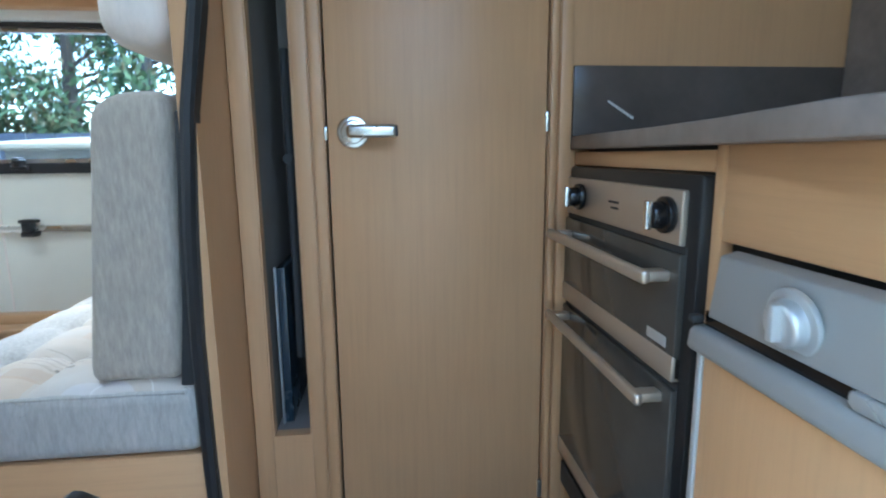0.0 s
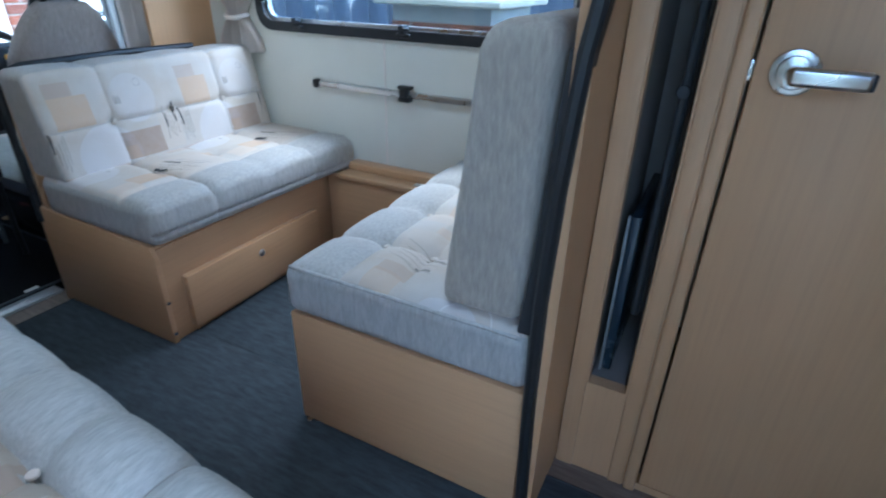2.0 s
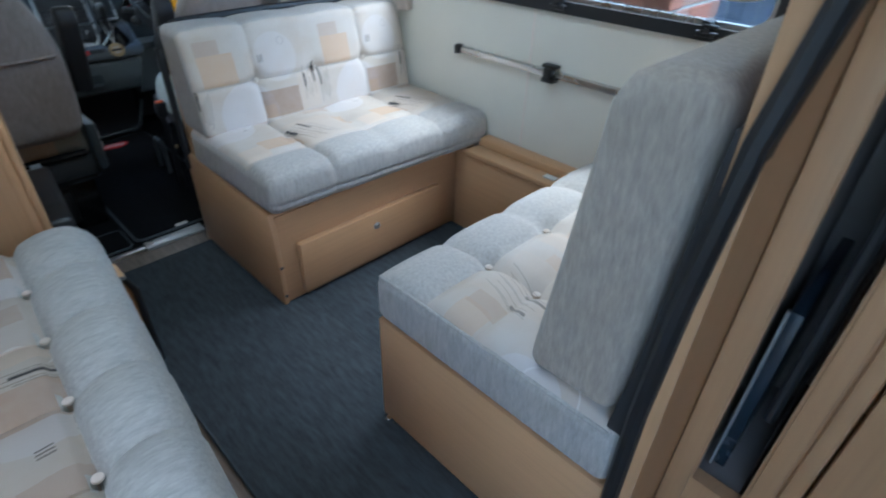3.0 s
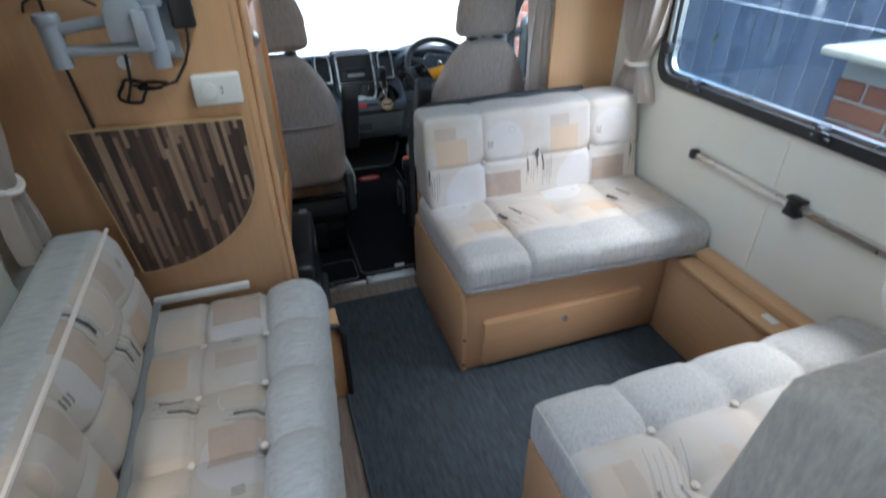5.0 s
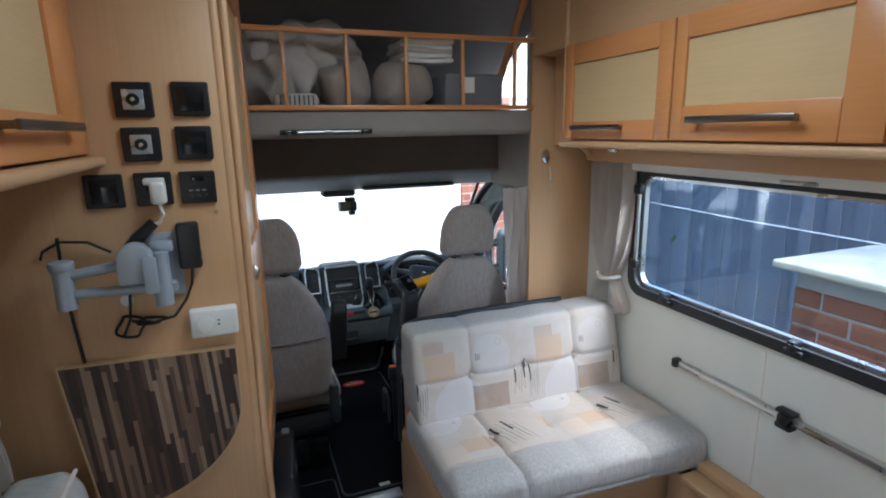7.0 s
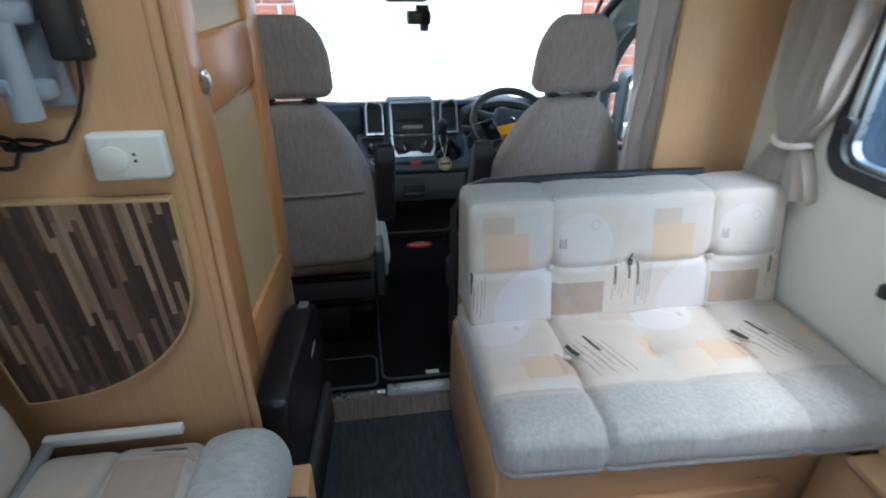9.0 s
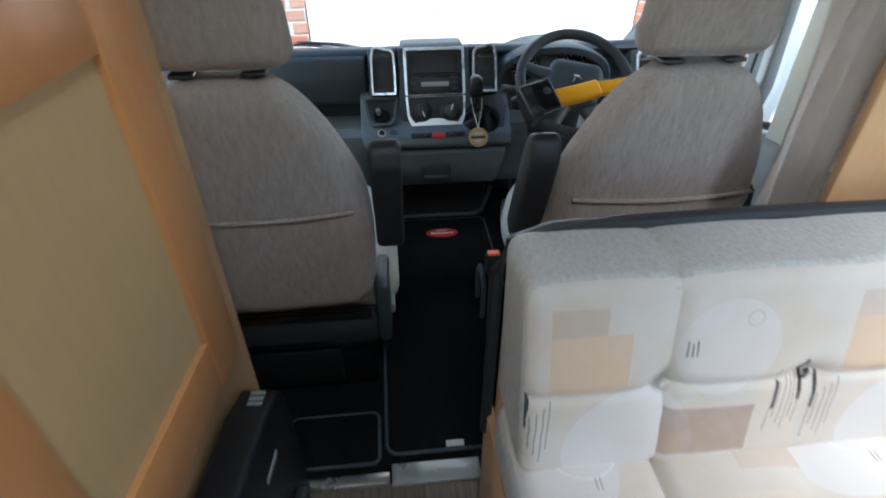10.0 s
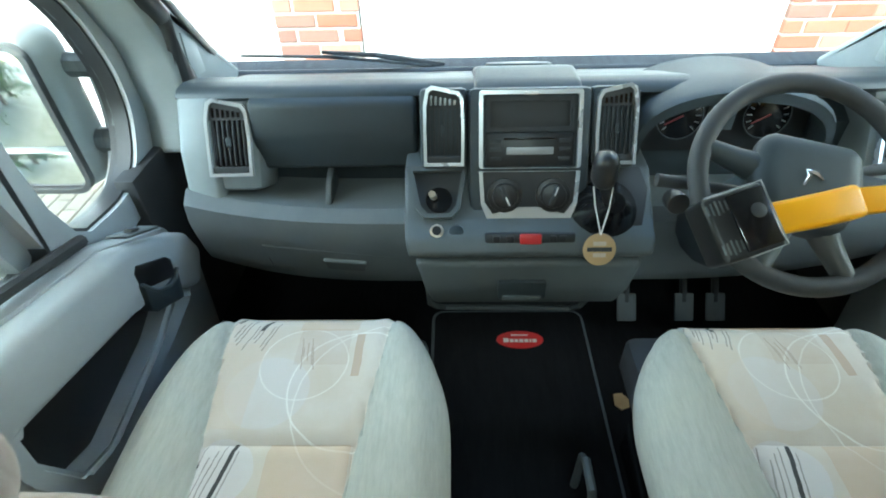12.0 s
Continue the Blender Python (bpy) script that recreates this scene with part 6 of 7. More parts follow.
part("radio_display", on(-0.045, 0.045, 0.126, 0.140, 0.001, 0.0035, 0.001), fridge_grey, db)
part("cd_slot", on(-0.05, 0.05, 0.154, 0.158, 0.001, 0.003, 0.001), gloss_black, db)
for u in (-0.066, 0.066):
    for v in (0.118, 0.136, 0.152):
        part("radio_key", on(u - 0.011, u + 0.011, v - 0.004, v + 0.004, 0.001, 0.004, 0.001), soft_black, db)
part("bezel_mark", on(-0.012, 0.012, 0.237, 0.243, 0.005, 0.007, 0.001), steel, db)
hb_o = [(-0.098, 0.094), (0.098, 0.094), (0.094, 0.03), (0.080, -0.004), (0.02, -0.006), (-0.02, -0.006), (-0.080, -0.004), (-0.094, 0.03)]
hb_i = [(-0.091, 0.0935), (0.091, 0.0935), (0.087, 0.034), (0.070, 0.010), (0.017, 0.024), (-0.017, 0.024), (-0.070, 0.010), (-0.087, 0.034)]
part("heater_bezel", outline(hb_o, hb_i, -0.006, 0.005), silver, db, "silver heater surround")
bm = prism([(a * 1.02, b) for a, b in hb_i], -0.008, 0.001, "z")
bm.transform(MC)
part("heater_panel", bm, soft_black, db)
for u in (-0.047, 0.047):
    bm = disc(0.034, 0.006, MC @ Matrix.Translation((u, 0.047, 0.0)), 32, 0.002)
    disc(0.025, 0.016, MC @ Matrix.Translation((u, 0.047, 0.0)), 32, 0.004, bm=bm)
    part("heater_dial", bm, black, db, "round black heater dial")
    part("dial_grip", box(u - 0.005, u + 0.005, 0.026, 0.068, 0.015, 0.022, 0.003, m=MC @ Matrix.Translation((u, 0.047, 0)) @ pose(0, 0, 0, 0, 0, 25 if u < 0 else -20) @ Matrix.Translation((-u, -0.047, 0))), soft_black, db)
    part("dial_pointer", box(u - 0.0015, u + 0.0015, 0.048, 0.066, 0.021, 0.0228, 0.0005, m=MC @ Matrix.Translation((u, 0.047, 0)) @ pose(0, 0, 0, 0, 0, 205 if u < 0 else -20) @ Matrix.Translation((-u, -0.047, 0))), white_plastic, db)


def vent(m, label="silver-rimmed air vent"):
    """An upright air vent in the plane of m: u across, v up."""
    out = [(-0.039, -0.066), (0.039, -0.066), (0.0405, 0.0), (0.038, 0.052), (0.030, 0.064), (-0.022, 0.075), (-0.033, 0.068), (-0.039, 0.04)]
    inn = [(-0.0335, -0.060), (0.0335, -0.060), (0.0345, 0.0), (0.0325, 0.048), (0.0265, 0.058), (-0.020, 0.068), (-0.0275, 0.063), (-0.0335, 0.038)]
    v_ = part("vent_frame", ring_frame(out, inn, -0.010, 0.007, "z"), silver, db, label)
    v_.data.transform(m)
    part("vent_well", prism(inn, -0.018, -0.009, "z", m=m), gloss_black, v_)
    part("vent_cowl", prism([(-0.033, 0.036), (0.0335, 0.036), (0.0325, 0.048), (0.0265, 0.058), (-0.020, 0.068), (-0.0275, 0.063)], -0.009, 0.001, "z", m=m), soft_black, v_)
    for i in range(7):
        part("vane", box(-0.0275 + 0.0091 * i - 0.0014, -0.0275 + 0.0091 * i + 0.0014, -0.046, 0.036, -0.009, 0.001, 0.0006, m=m), soft_black, v_)
    part("tab", box(-0.005, 0.005, -0.012, 0.006, 0.0, 0.004, 0.002, m=m), dash_dark, v_)
    part("foot", box(-0.033, 0.033, -0.060, -0.048, -0.006, 0.003, 0.002, m=m), soft_black, v_)
    for i in range(6):
        part("top_slot", box(-0.026 + 0.009 * i, -0.021 + 0.009 * i, 0.041, 0.058 - 0.0016 * i, 0.0008, 0.002, m=m), gloss_black, v_)
    return v_


for u in (-0.166, 0.166):
    vent(MC @ Matrix.Translation((u, 0.176, -0.010)) @ Matrix.Diagonal((-1 if u > 0 else 1, 1.08, 1, 1)))
    part("vent_surround", on(u - 0.047, u + 0.047, 0.100, 0.254, -0.14, -0.016, 0.012), dash_dark, db)
for y in (0.404, 2 * CY + OFF - 0.392):
    vent(MC @ Matrix.Translation((y - CY, 0.158, -0.062)) @ pose(0, 0, 0, 0, 6 if y < 1 else -6) @ Matrix.Diagonal((1.12 if y < 1 else -1.12, 1.12, 1, 1)))
    part("vent_surround", on(y - CY - (0.10 if y < 1 else 0.058), y - CY + (0.058 if y < 1 else 0.10), 0.050, 0.252, -0.2, -0.080, 0.02), dash_pale, db)
part("hazard_strip", box(-2.932, -2.915, CY - 0.088, CY + 0.088, 0.478, 0.500, 0.005, m=Matrix.Translation((-2.925, 0, 0.489)) @ pose(0, 0, 0, 0, -24) @ Matrix.Translation((2.925, 0, -0.489))), soft_black, db)
part("hazard_button", box(-2.932, -2.910, CY - 0.020, CY + 0.022, 0.479, 0.499, 0.003, m=Matrix.Translation((-2.925, 0, 0.489)) @ pose(0, 0, 0, 0, -24) @ Matrix.Translation((2.925, 0, -0.489))), red, db, "red hazard button")
for y in (-0.065, -0.038, 0.044, 0.062):
    part("strip_key", box(-2.932, -2.912, CY + y - 0.007, CY + y + 0.007, 0.482, 0.496, 0.002, m=Matrix.Translation((-2.925, 0, 0.489)) @ pose(0, 0, 0, 0, -24) @ Matrix.Translation((2.925, 0, -0.489))), black, db)
slope = pose(-2.995, 0.838, 0.538, 0, 38)
pocket_in = [(-0.052, -0.052), (-0.052, 0.046), (0.020, 0.034), (0.036, 0.020), (0.036, -0.022), (0.020, -0.036)]
pocket_out = [(-0.062, -0.066), (-0.062, 0.056), (0.024, 0.042), (0.044, 0.026), (0.044, -0.030), (0.024, -0.046)]
bm = ring_frame(pocket_out, pocket_in, -0.012, 0.010, "z")
bm.transform(slope)
part("pocket_rim", bm, dash_grey, db, "raised grey rim of the console pocket")
part("pocket_well", prism(pocket_in, -0.010, -0.003, "z", m=slope), soft_black, db, "dark console pocket")
part("cup_well", disc(0.026, 0.006, slope @ Matrix.Translation((0.006, 0.0, -0.004)), 28), gloss_black, db, "black cup holder well")
part("lighter_socket", disc(0.014, 0.014, pose(-2.940, 0.834, 0.492, 0, 38), 20, 0.003), bronze, db, "brass-rimmed lighter socket")
part("lighter_hole", disc(0.009, 0.003, pose(-2.931, 0.834, 0.503, 0, 38), 16), black, db)
part("power_button", disc(0.015, 0.012, pose(-2.940, 0.872, 0.490, 0, 38), 20, 0.003), dash_dark, db)
part("coin", tube([(-2.985, 0.828, 0.546), (-2.963, 0.826, 0.568)], 0.007, 10), bronze, db)
part("tray_lip", tube([(-3.05, 0.80, 0.30), (-3.10, 0.80, 0.12), (-3.15, 0.815, 0.055), (-3.17, 0.84, 0.03), (-3.165, 1.19, 0.03), (-3.15, 1.215, 0.055), (-3.08, 1.23, 0.20)], 0.008, 6), dash_grey, db)
part("tunnel", box(-3.42, -3.18, 0.80, 1.23, 0.0, 0.31, 0.02), soft_black, db)
# gear lever and key tag
gl_ = thing("gear_lever", (-2.95, 1.15, 0.53), "black gear lever in a leather gaiter", "gear lever")
part("gaiter", disc(0.068, 0.075, pose(-2.975, 1.165, 0.515, 0, 42), 20, 0, r2=0.02), gloss_black, gl_, "crumpled black leather gaiter")
part("gaiter_surround", prism([(-0.062, -0.060), (-0.066, 0.062), (-0.02, 0.076), (0.055, 0.060), (0.055, -0.050)], -0.012, 0.004, "z", 0.004, m=pose(-2.987, 1.175, 0.535, 0, 40)), soft_black, gl_, "black recess round the gaiter")
part("stalk", tube([(-2.93, 1.155, 0.57), (-2.917, 1.135, 0.62)], 0.011, 10), black, gl_)
part("knob", pad(-2.938, -2.888, 1.109, 1.152, 0.615, 0.685, 0.021, None, 8), black, gl_)
kt = thing("key_tag", (-2.88, 1.139, 0.496), "round cork tag hanging on a white string", "key tag")
face = pose(-2.882, 1.139, 0.496, 0, 62)
part("tag", disc(0.031, 0.005, face, 32, 0.001), cork, kt)
part("tag_rim", tube([face @ Vector((0.030 * math.cos(a), 0.030 * math.sin(a), 0.003)) for a in [2 * math.pi * i / 28 for i in range(28)]], 0.0018, 6, closed=True), soft_black, kt)
for i, hw in enumerate((0.012, 0.023, 0.012)):
    part("print_bar", box(0.011 * (i - 1) - 0.004, 0.011 * (i - 1) + 0.004, -hw, hw, 0.0051, 0.0058, m=face), soft_black if i == 1 else bronze, kt)
part("string", tube([(-2.888, 1.139, 0.525), (-2.91, 1.125, 0.575), (-2.918, 1.118, 0.612)], 0.0014, 5), white_plastic, kt)
part("string", tube([(-2.888, 1.139, 0.525), (-2.905, 1.15, 0.575), (-2.915, 1.152, 0.612)], 0.0014, 5), white_plastic, kt)
# instruments
ib = thing("instrument_binnacle", (-3.1, 1.42, 0.6), "dark hooded instrument binnacle with two dials", "instruments")
own = bmesh.new()
rings = []
for x, k in ((-3.075, 0.96), (-3.09, 1.0), (-3.18, 1.02), (-3.27, 0.98)):
    rings.append([own.verts.new((x, 1.425 + 0.205 * k * math.cos(a), 0.585 + 0.0 * k + 0.135 * k * math.sin(a) ** 0.7 - (0.0 if x > -3.1 else 0.01))) for a in [radians(180 - 10 * i) for i in range(19)]] + [own.verts.new((x, 1.425 + 0.19 * k * math.cos(a), 0.580 + 0.118 * k * math.sin(a) ** 0.7 - (0.0 if x > -3.1 else 0.01))) for a in [radians(10 * i) for i in range(19)]])
for a, b in zip(rings, rings[1:]):
    for j in range(len(a)):
        own.faces.new((a[j], a[(j + 1) % len(a)], b[(j + 1) % len(b)], b[j]))
for rg, rev in ((rings[0], False), (rings[-1], True)):
    own.faces.new(rg[::-1] if rev else rg)
bmesh.ops.recalc_face_normals(own, faces=own.faces)
part("hood", own, dash_dark, ib)
part("gauge_board", prism([(1.24, 0.55), (1.61, 0.55), (1.60, 0.66), (1.53, 0.695), (1.32, 0.695), (1.25, 0.66)], -3.16, -3.145, "x"), black, ib)
for y in (1.335, 1.512):
    gm = pose(-3.144, y, 0.632, 0, 80) @ pose(0, 0, 0, 0, 0, 90)
    g_ = part("gauge", disc(0.047, 0.006, gm, 32, 0.002), gloss_black, ib, "round black dial with white ticks")
    part("gauge_ring", tube([gm @ Vector((0.048 * math.cos(a), 0.048 * math.sin(a), 0.006)) for a in [2 * math.pi * i / 28 for i in range(28)]], 0.0012, 6, closed=True), dash_grey, g_)
    for i in range(13):
        part("tick", box(-0.0012, 0.0012, 0.032, 0.042, 0.006, 0.0068, m=gm @ pose(0, 0, 0, 0, 0, 130 - 260 * i / 12)), fridge_grey, g_)
    part("needle", box(-0.0012, 0.0012, -0.006, 0.034, 0.0075, 0.009, m=gm @ pose(0, 0, 0, 0, 0, 118)), needle_red, g_)
part("centre_display", box(-3.144, -3.140, 1.39, 1.45, 0.60, 0.668, 0.002), dash_grey, ib)
# steering wheel
sw = thing("steering_wheel", (-2.82, 1.41, 0.684), "dark grey four-spoke steering wheel", "steering wheel")
MS = Matrix(((0, -0.765, 0.644, -2.819), (1, 0, 0, 1.410), (0, 0.644, 0.765, 0.684), (0, 0, 0, 1)))
part("rim", tube([MS @ Vector((0.163 * math.cos(a), 0.163 * math.sin(a), 0)) for a in [2 * math.pi * i / 56 for i in range(56)]], 0.0155, 14, closed=True), soft_black, sw)


def hub_shape(p, u):
    k = 1.0 - 0.32 * max(0, -u.y) - 0.10 * max(0, u.y)
    p.x *= k
    return p


bm = pad(-0.085, 0.085, -0.085, 0.068, -0.035, 0.022, 0.028, hub_shape, 12)
bm.transform(MS @ pose(0, 0, 0, 0, 0, -14))
part("airbag_pad", bm, dash_dark, sw)
for a in (158, -6, 238, 286):
    part("spoke", tube([MS @ Vector((0.06 * math.cos(radians(a)), 0.06 * math.sin(radians(a)), -0.012)), MS @ Vector((0.11 * math.cos(radians(a)), 0.11 * math.sin(radians(a)), -0.008)), MS @ Vector((0.165 * math.cos(radians(a)), 0.165 * math.sin(radians(a)), 0))], [0.026, 0.019, 0.014], 10), dash_dark if a not in (238, 286) else dash_grey, sw)
part("emblem", tube([MS @ Vector(p) for p in ((-0.018, -0.012, 0.023), (-0.008, 0.002, 0.024), (-0.012, 0.012, 0.023), (0.002, 0.006, 0.024), (0.012, -0.004, 0.023))], [0.002, 0.004, 0.002, 0.0045, 0.002], 6), chrome, sw)
part("column", tube([MS @ Vector((0, 0, -0.02)), MS @ Vector((0, 0, -0.14)), MS @ Vector((0, -0.02, -0.30))], [0.055, 0.062, 0.08], 14), dash_dark, sw, "dark steering column shroud")
for sgn, z in ((-1, 0.0), (1, 0.02)):
    part("stalk", tube([MS @ Vector((0.05 * sgn, z, -0.065)), MS @ Vector((0.13 * sgn, z + 0.012, -0.06)), MS @ Vector((0.205 * sgn, z + 0.022, -0.055))], [0.010, 0.009, 0.012], 10), soft_black, sw)
part("ignition", disc(0.02, 0.03, pose(-2.90, 1.255, 0.60, 0, 80), 16, 0.004), black, sw)
# anti-theft lock
lk = thing("steering_lock", (-2.76, 1.3, 0.65), "yellow anti-theft bar with a black lock clamped on the wheel", "steering lock")
ML = MS @ pose(-0.128, -0.072, 0.022, 0, 0, 18)
part("lock_body", box(-0.045, 0.048, -0.052, 0.048, -0.035, 0.03, 0.008, 3, m=ML), black, lk, "black plastic lock head")
part("lock_plate", box(-0.012, 0.044, -0.045, 0.042, 0.029, 0.036, 0.004, m=ML), gloss_black, lk)
part("lock_edge", tube([ML @ Vector(p) for p in ((-0.04, 0.048, 0.03), (0.048, 0.048, 0.03), (0.048, -0.05, 0.03), (-0.01, -0.052, 0.03))], 0.0013, 6), fridge_grey, lk)
for i in range(5):
    for s in (1, -1):
        part("rib", box(-0.043 + 0.007 * i, -0.040 + 0.007 * i, s * 0.03 - 0.012 + abs(i - 2) * 0.002, s * 0.03 + 0.010 - abs(i - 2) * 0.002, 0.0295, 0.0305, 0.0003, m=ML), dash_grey, lk)
part("keyhole", disc(0.011, 0.004, ML @ Matrix.Translation((0.024, 0.008, 0.034)), 16, 0.001), soft_black, lk)
MB = ML @ pose(0, 0, 0, 0, 0, -9)
part("bar", prism([(0.046, -0.026), (0.046, 0.022), (0.13, 0.026), (0.185, 0.030), (0.188, -0.020), (0.13, -0.024)], -0.012, 0.022, "z", 0.009, seg=3, m=MB), yellow, lk)
part("bar_end", prism([(0.182, -0.016), (0.182, 0.024), (0.235, 0.020), (0.36, 0.022)] + [(0.36 + 0.018 * math.cos(a), 0.003 + 0.020 * math.sin(a)) for a in [radians(60 - 20 * i) for i in range(7)]] + [(0.36, -0.016), (0.235, -0.018)], -0.006, 0.016, "z", 0.007, seg=3, m=MB), yellow, lk)
# pedals
for y, hgt in ((1.335, 0.05), (1.49, 0.05), (1.575, 0.06)):
    p_ = thing("pedal", (-3.15, y, 0.05), "worn grey rubber foot pedal", "pedal", "pedals")
    part("pad", box(-0.004, 0.006, -0.026, 0.026, -0.038, 0.038, 0.004, m=pose(-3.13, y, 0.07, 0, -38)), dash_grey, p_)
    part("arm", tube([(-3.14, y, 0.08), (-3.22, y, 0.18), (-3.30, y, 0.33)], 0.010, 8), soft_black, p_)

# ---- cab seats ----
cab_print = print_cloth("printed_cab_seat_cloth", "y", "x", 0.458, -2.805, 0.832, 0.75, kind="cab", shift=0.0, sides=(0.43, 0.435, 0.385))


def captain_chair(yc, dx, lean, inner, short, back_y, label):
    s = thing("captain_chair", (-2.5 + dx, yc, 0), label, "seat", "cab seats")

    yb = yc + back_y

    def tilt(p):
        p.x += dx + lean * (p.z - 0.45)
        return p

    def back_shape(p, u):
        z = (p.z - 0.36) / 0.56
        if u.x < 0:
            p.x -= 0.055 * max(0, z - 0.3) * u.x
        half = 0.205 + 0.012 * math.sin(math.pi * min(1, z * 1.3)) - 0.115 * max(0, (z - 0.50) / 0.50) ** 2.2 - 0.012 * max(0, 0.15 - z) / 0.15
        p.y = yb + (p.y - yb) / 0.21 * half
        if u.x > 0.5:
            p.x += 0.022 * (1 - ((p.y - yb) / 0.21) ** 2) - 0.007 * groove(p.z - 0.668, 0.008)
            if p.z < 0.668:
                p.x += 0.006 + 0.004 * noise.noise(p * 14)
            p.x += 0.004 * noise.noise(p * 8)
        return tilt(p)

    part("backrest", pad(-2.345, -2.235, yb - 0.21, yb + 0.21, 0.385, 0.932, 0.05, back_shape, 24), cab_cloth, s, "taupe cloth backrest with a map pocket")
    own = bmesh.new()
    tube([tilt(Vector((-2.228 + 0.026 * (1 - (q / 0.2) ** 2) * 1.0 - 0.0, yb + q, 0.668 + 0.002 * math.cos(q * 9)))) for q in [-0.185 + 0.37 * i / 16 for i in range(17)]], 0.0045, 6, bm=own)
    part("pocket_seam", own, cab_cloth, s)

    def head_shape(p, u):
        z = (p.z - 0.942) / 0.21
        half = 0.122 - 0.012 * z - 0.045 * max(0, (z - 0.45) / 0.55) ** 2
        p.y = yb + (p.y - yb) / 0.12 * half
        if u.x > 0.5:
            p.x += 0.012 * (1 - u.y * u.y) + 0.003 * noise.noise(p * 9)
        return tilt(p)

    part("headrest", pad(-2.312, -2.240, yb - 0.12, yb + 0.12, 0.942, 1.152, 0.042, head_shape, 18), cab_cloth, s, "taupe cloth headrest")
    for q in (-0.055, 0.055):
        part("headrest_post", tube([tilt(Vector((-2.27, yb + q, 0.89))), tilt(Vector((-2.27, yb + q, 0.965)))], 0.009, 8), black, s)
        part("post_collar", pad(*[v for a, b in zip(tilt(Vector((-2.27, yb + q, 0.936))), (0.020, 0.020, 0.004)) for v in (a - b, a + b)], 0.003, None, 6), black, s)

    def cush_shape(p, u):
        t = (-2.33 + dx - p.x) / (0.56 - short)
        half = 0.263 - 0.105 * max(0, (t - 0.45) / 0.55) ** 2.4
        p.y = yc + (p.y - yc) / 0.25 * half
        if u.z > 0.5:
            q = abs(p.y - yc)
            edge = 0.11 + 0.128 * max(0, -2.46 - p.x)
            p.z += 0.020 * math.exp(-(((q - 0.19) / 0.055) ** 2)) - 0.010 * groove(q - edge, 0.007) - 0.05 * max(0, t - 0.8) - 0.008 * (groove(p.x + 2.54, 0.007) if q < edge else 0)
        return p

    part("cushion", pad(-2.89 + dx + short, -2.33 + dx, yc - 0.25, yc + 0.25, 0.270, 0.400, 0.06, cush_shape, 44), cab_print, s, "pale printed seat cushion")
    part("base_shell", box(-2.84 + dx, -2.30 + dx, yc - 0.215, yc + 0.215, 0.20, 0.30, 0.02), soft_black, s)
    part("base_box", box(-2.76 + dx, -2.34 + dx, yc - 0.19, yc + 0.19, 0.0, 0.20, 0.01), gloss_black, s, "glossy black steel seat box")
    part("rear_rail", box(-2.335 + dx, -2.30 + dx, yc - 0.20, yc + 0.20, 0.20, 0.225, 0.004), gloss_black, s)
    part("rear_tube", tube([(-2.30 + dx, yc - 0.19, 0.31), (-2.30 + dx, yc + 0.19, 0.31)], 0.012, 8), gloss_black, s)
    part("rear_box", box(-2.34 + dx, -2.318 + dx, yc - 0.15, yc + 0.10, 0.04, 0.17, 0.008), black, s)
    side = 1 if inner > 0 else -1
    part("recliner", box(-2.40 + dx, -2.26 + dx, *sorted((yc + side * 0.205, yc + side * 0.24)), 0.24, 0.42, 0.015), dash_dark, s)
    part("slide_lever", box(-2.42 + dx, -2.30 + dx, *sorted((yc + side * 0.235, yc + side * 0.25)), 0.30, 0.33, 0.006), dash_pale, s)
    ya = yb + side * 0.250
    own = bmesh.new()
    prism([(-2.372, 0.535), (-2.335, 0.510), (-2.300, 0.520), (-2.245, 0.660), (-2.215, 0.750), (-2.222, 0.790), (-2.250, 0.800), (-2.278, 0.765)], ya - 0.030, ya + 0.030, "y", 0.012, seg=3, bm=own)
    own.transform(Matrix.Translation((dx + 0.03, 0, 0.005)))
    part("armrest", own, black_vinyl, s, "black folding armrest")
    part("arm_pivot", disc(0.022, 0.05, pose(-2.305 + dx, ya - 0.025, 0.55, -90), 16, 0.004), soft_black, s)
    return s


captain_chair(0.598, 0.0, 0.15, 1, 0.06, 0.0, "taupe passenger seat with headrest and raised black armrest")
captain_chair(1.430, 0.0, 0.15, -1, 0.085, -0.035, "taupe driver seat with headrest and raised black armrest")
bu = thing("belt_buckle", (-2.35, 1.10, 0.3), "black seat belt buckle with an orange button", "buckle")
part("stalk", tube([(-2.42, 1.12, -0.004), (-2.42, 1.115, 0.12), (-2.40, 1.108, 0.30), (-2.395, 1.105, 0.34)], 0.010, 8), black, bu)
part("head", box(-2.408, -2.382, 1.085, 1.125, 0.335, 0.395, 0.006), black, bu)
part("button", box(-2.404, -2.386, 1.09, 1.12, 0.394, 0.401, 0.002), plain("orange_button", (0.75, 0.12, 0.04), 0.4), bu)
lv = thing("handbrake_frame", (-2.62, 1.11, 0.1), "grey metal loop beside the driver seat", "lever")
part("loop", tube([(-2.56, 1.12, 0.02), (-2.56, 1.12, 0.14), (-2.58, 1.12, 0.165), (-2.64, 1.12, 0.165), (-2.66, 1.12, 0.14), (-2.66, 1.12, 0.02)], 0.009, 8), dash_grey, lv)
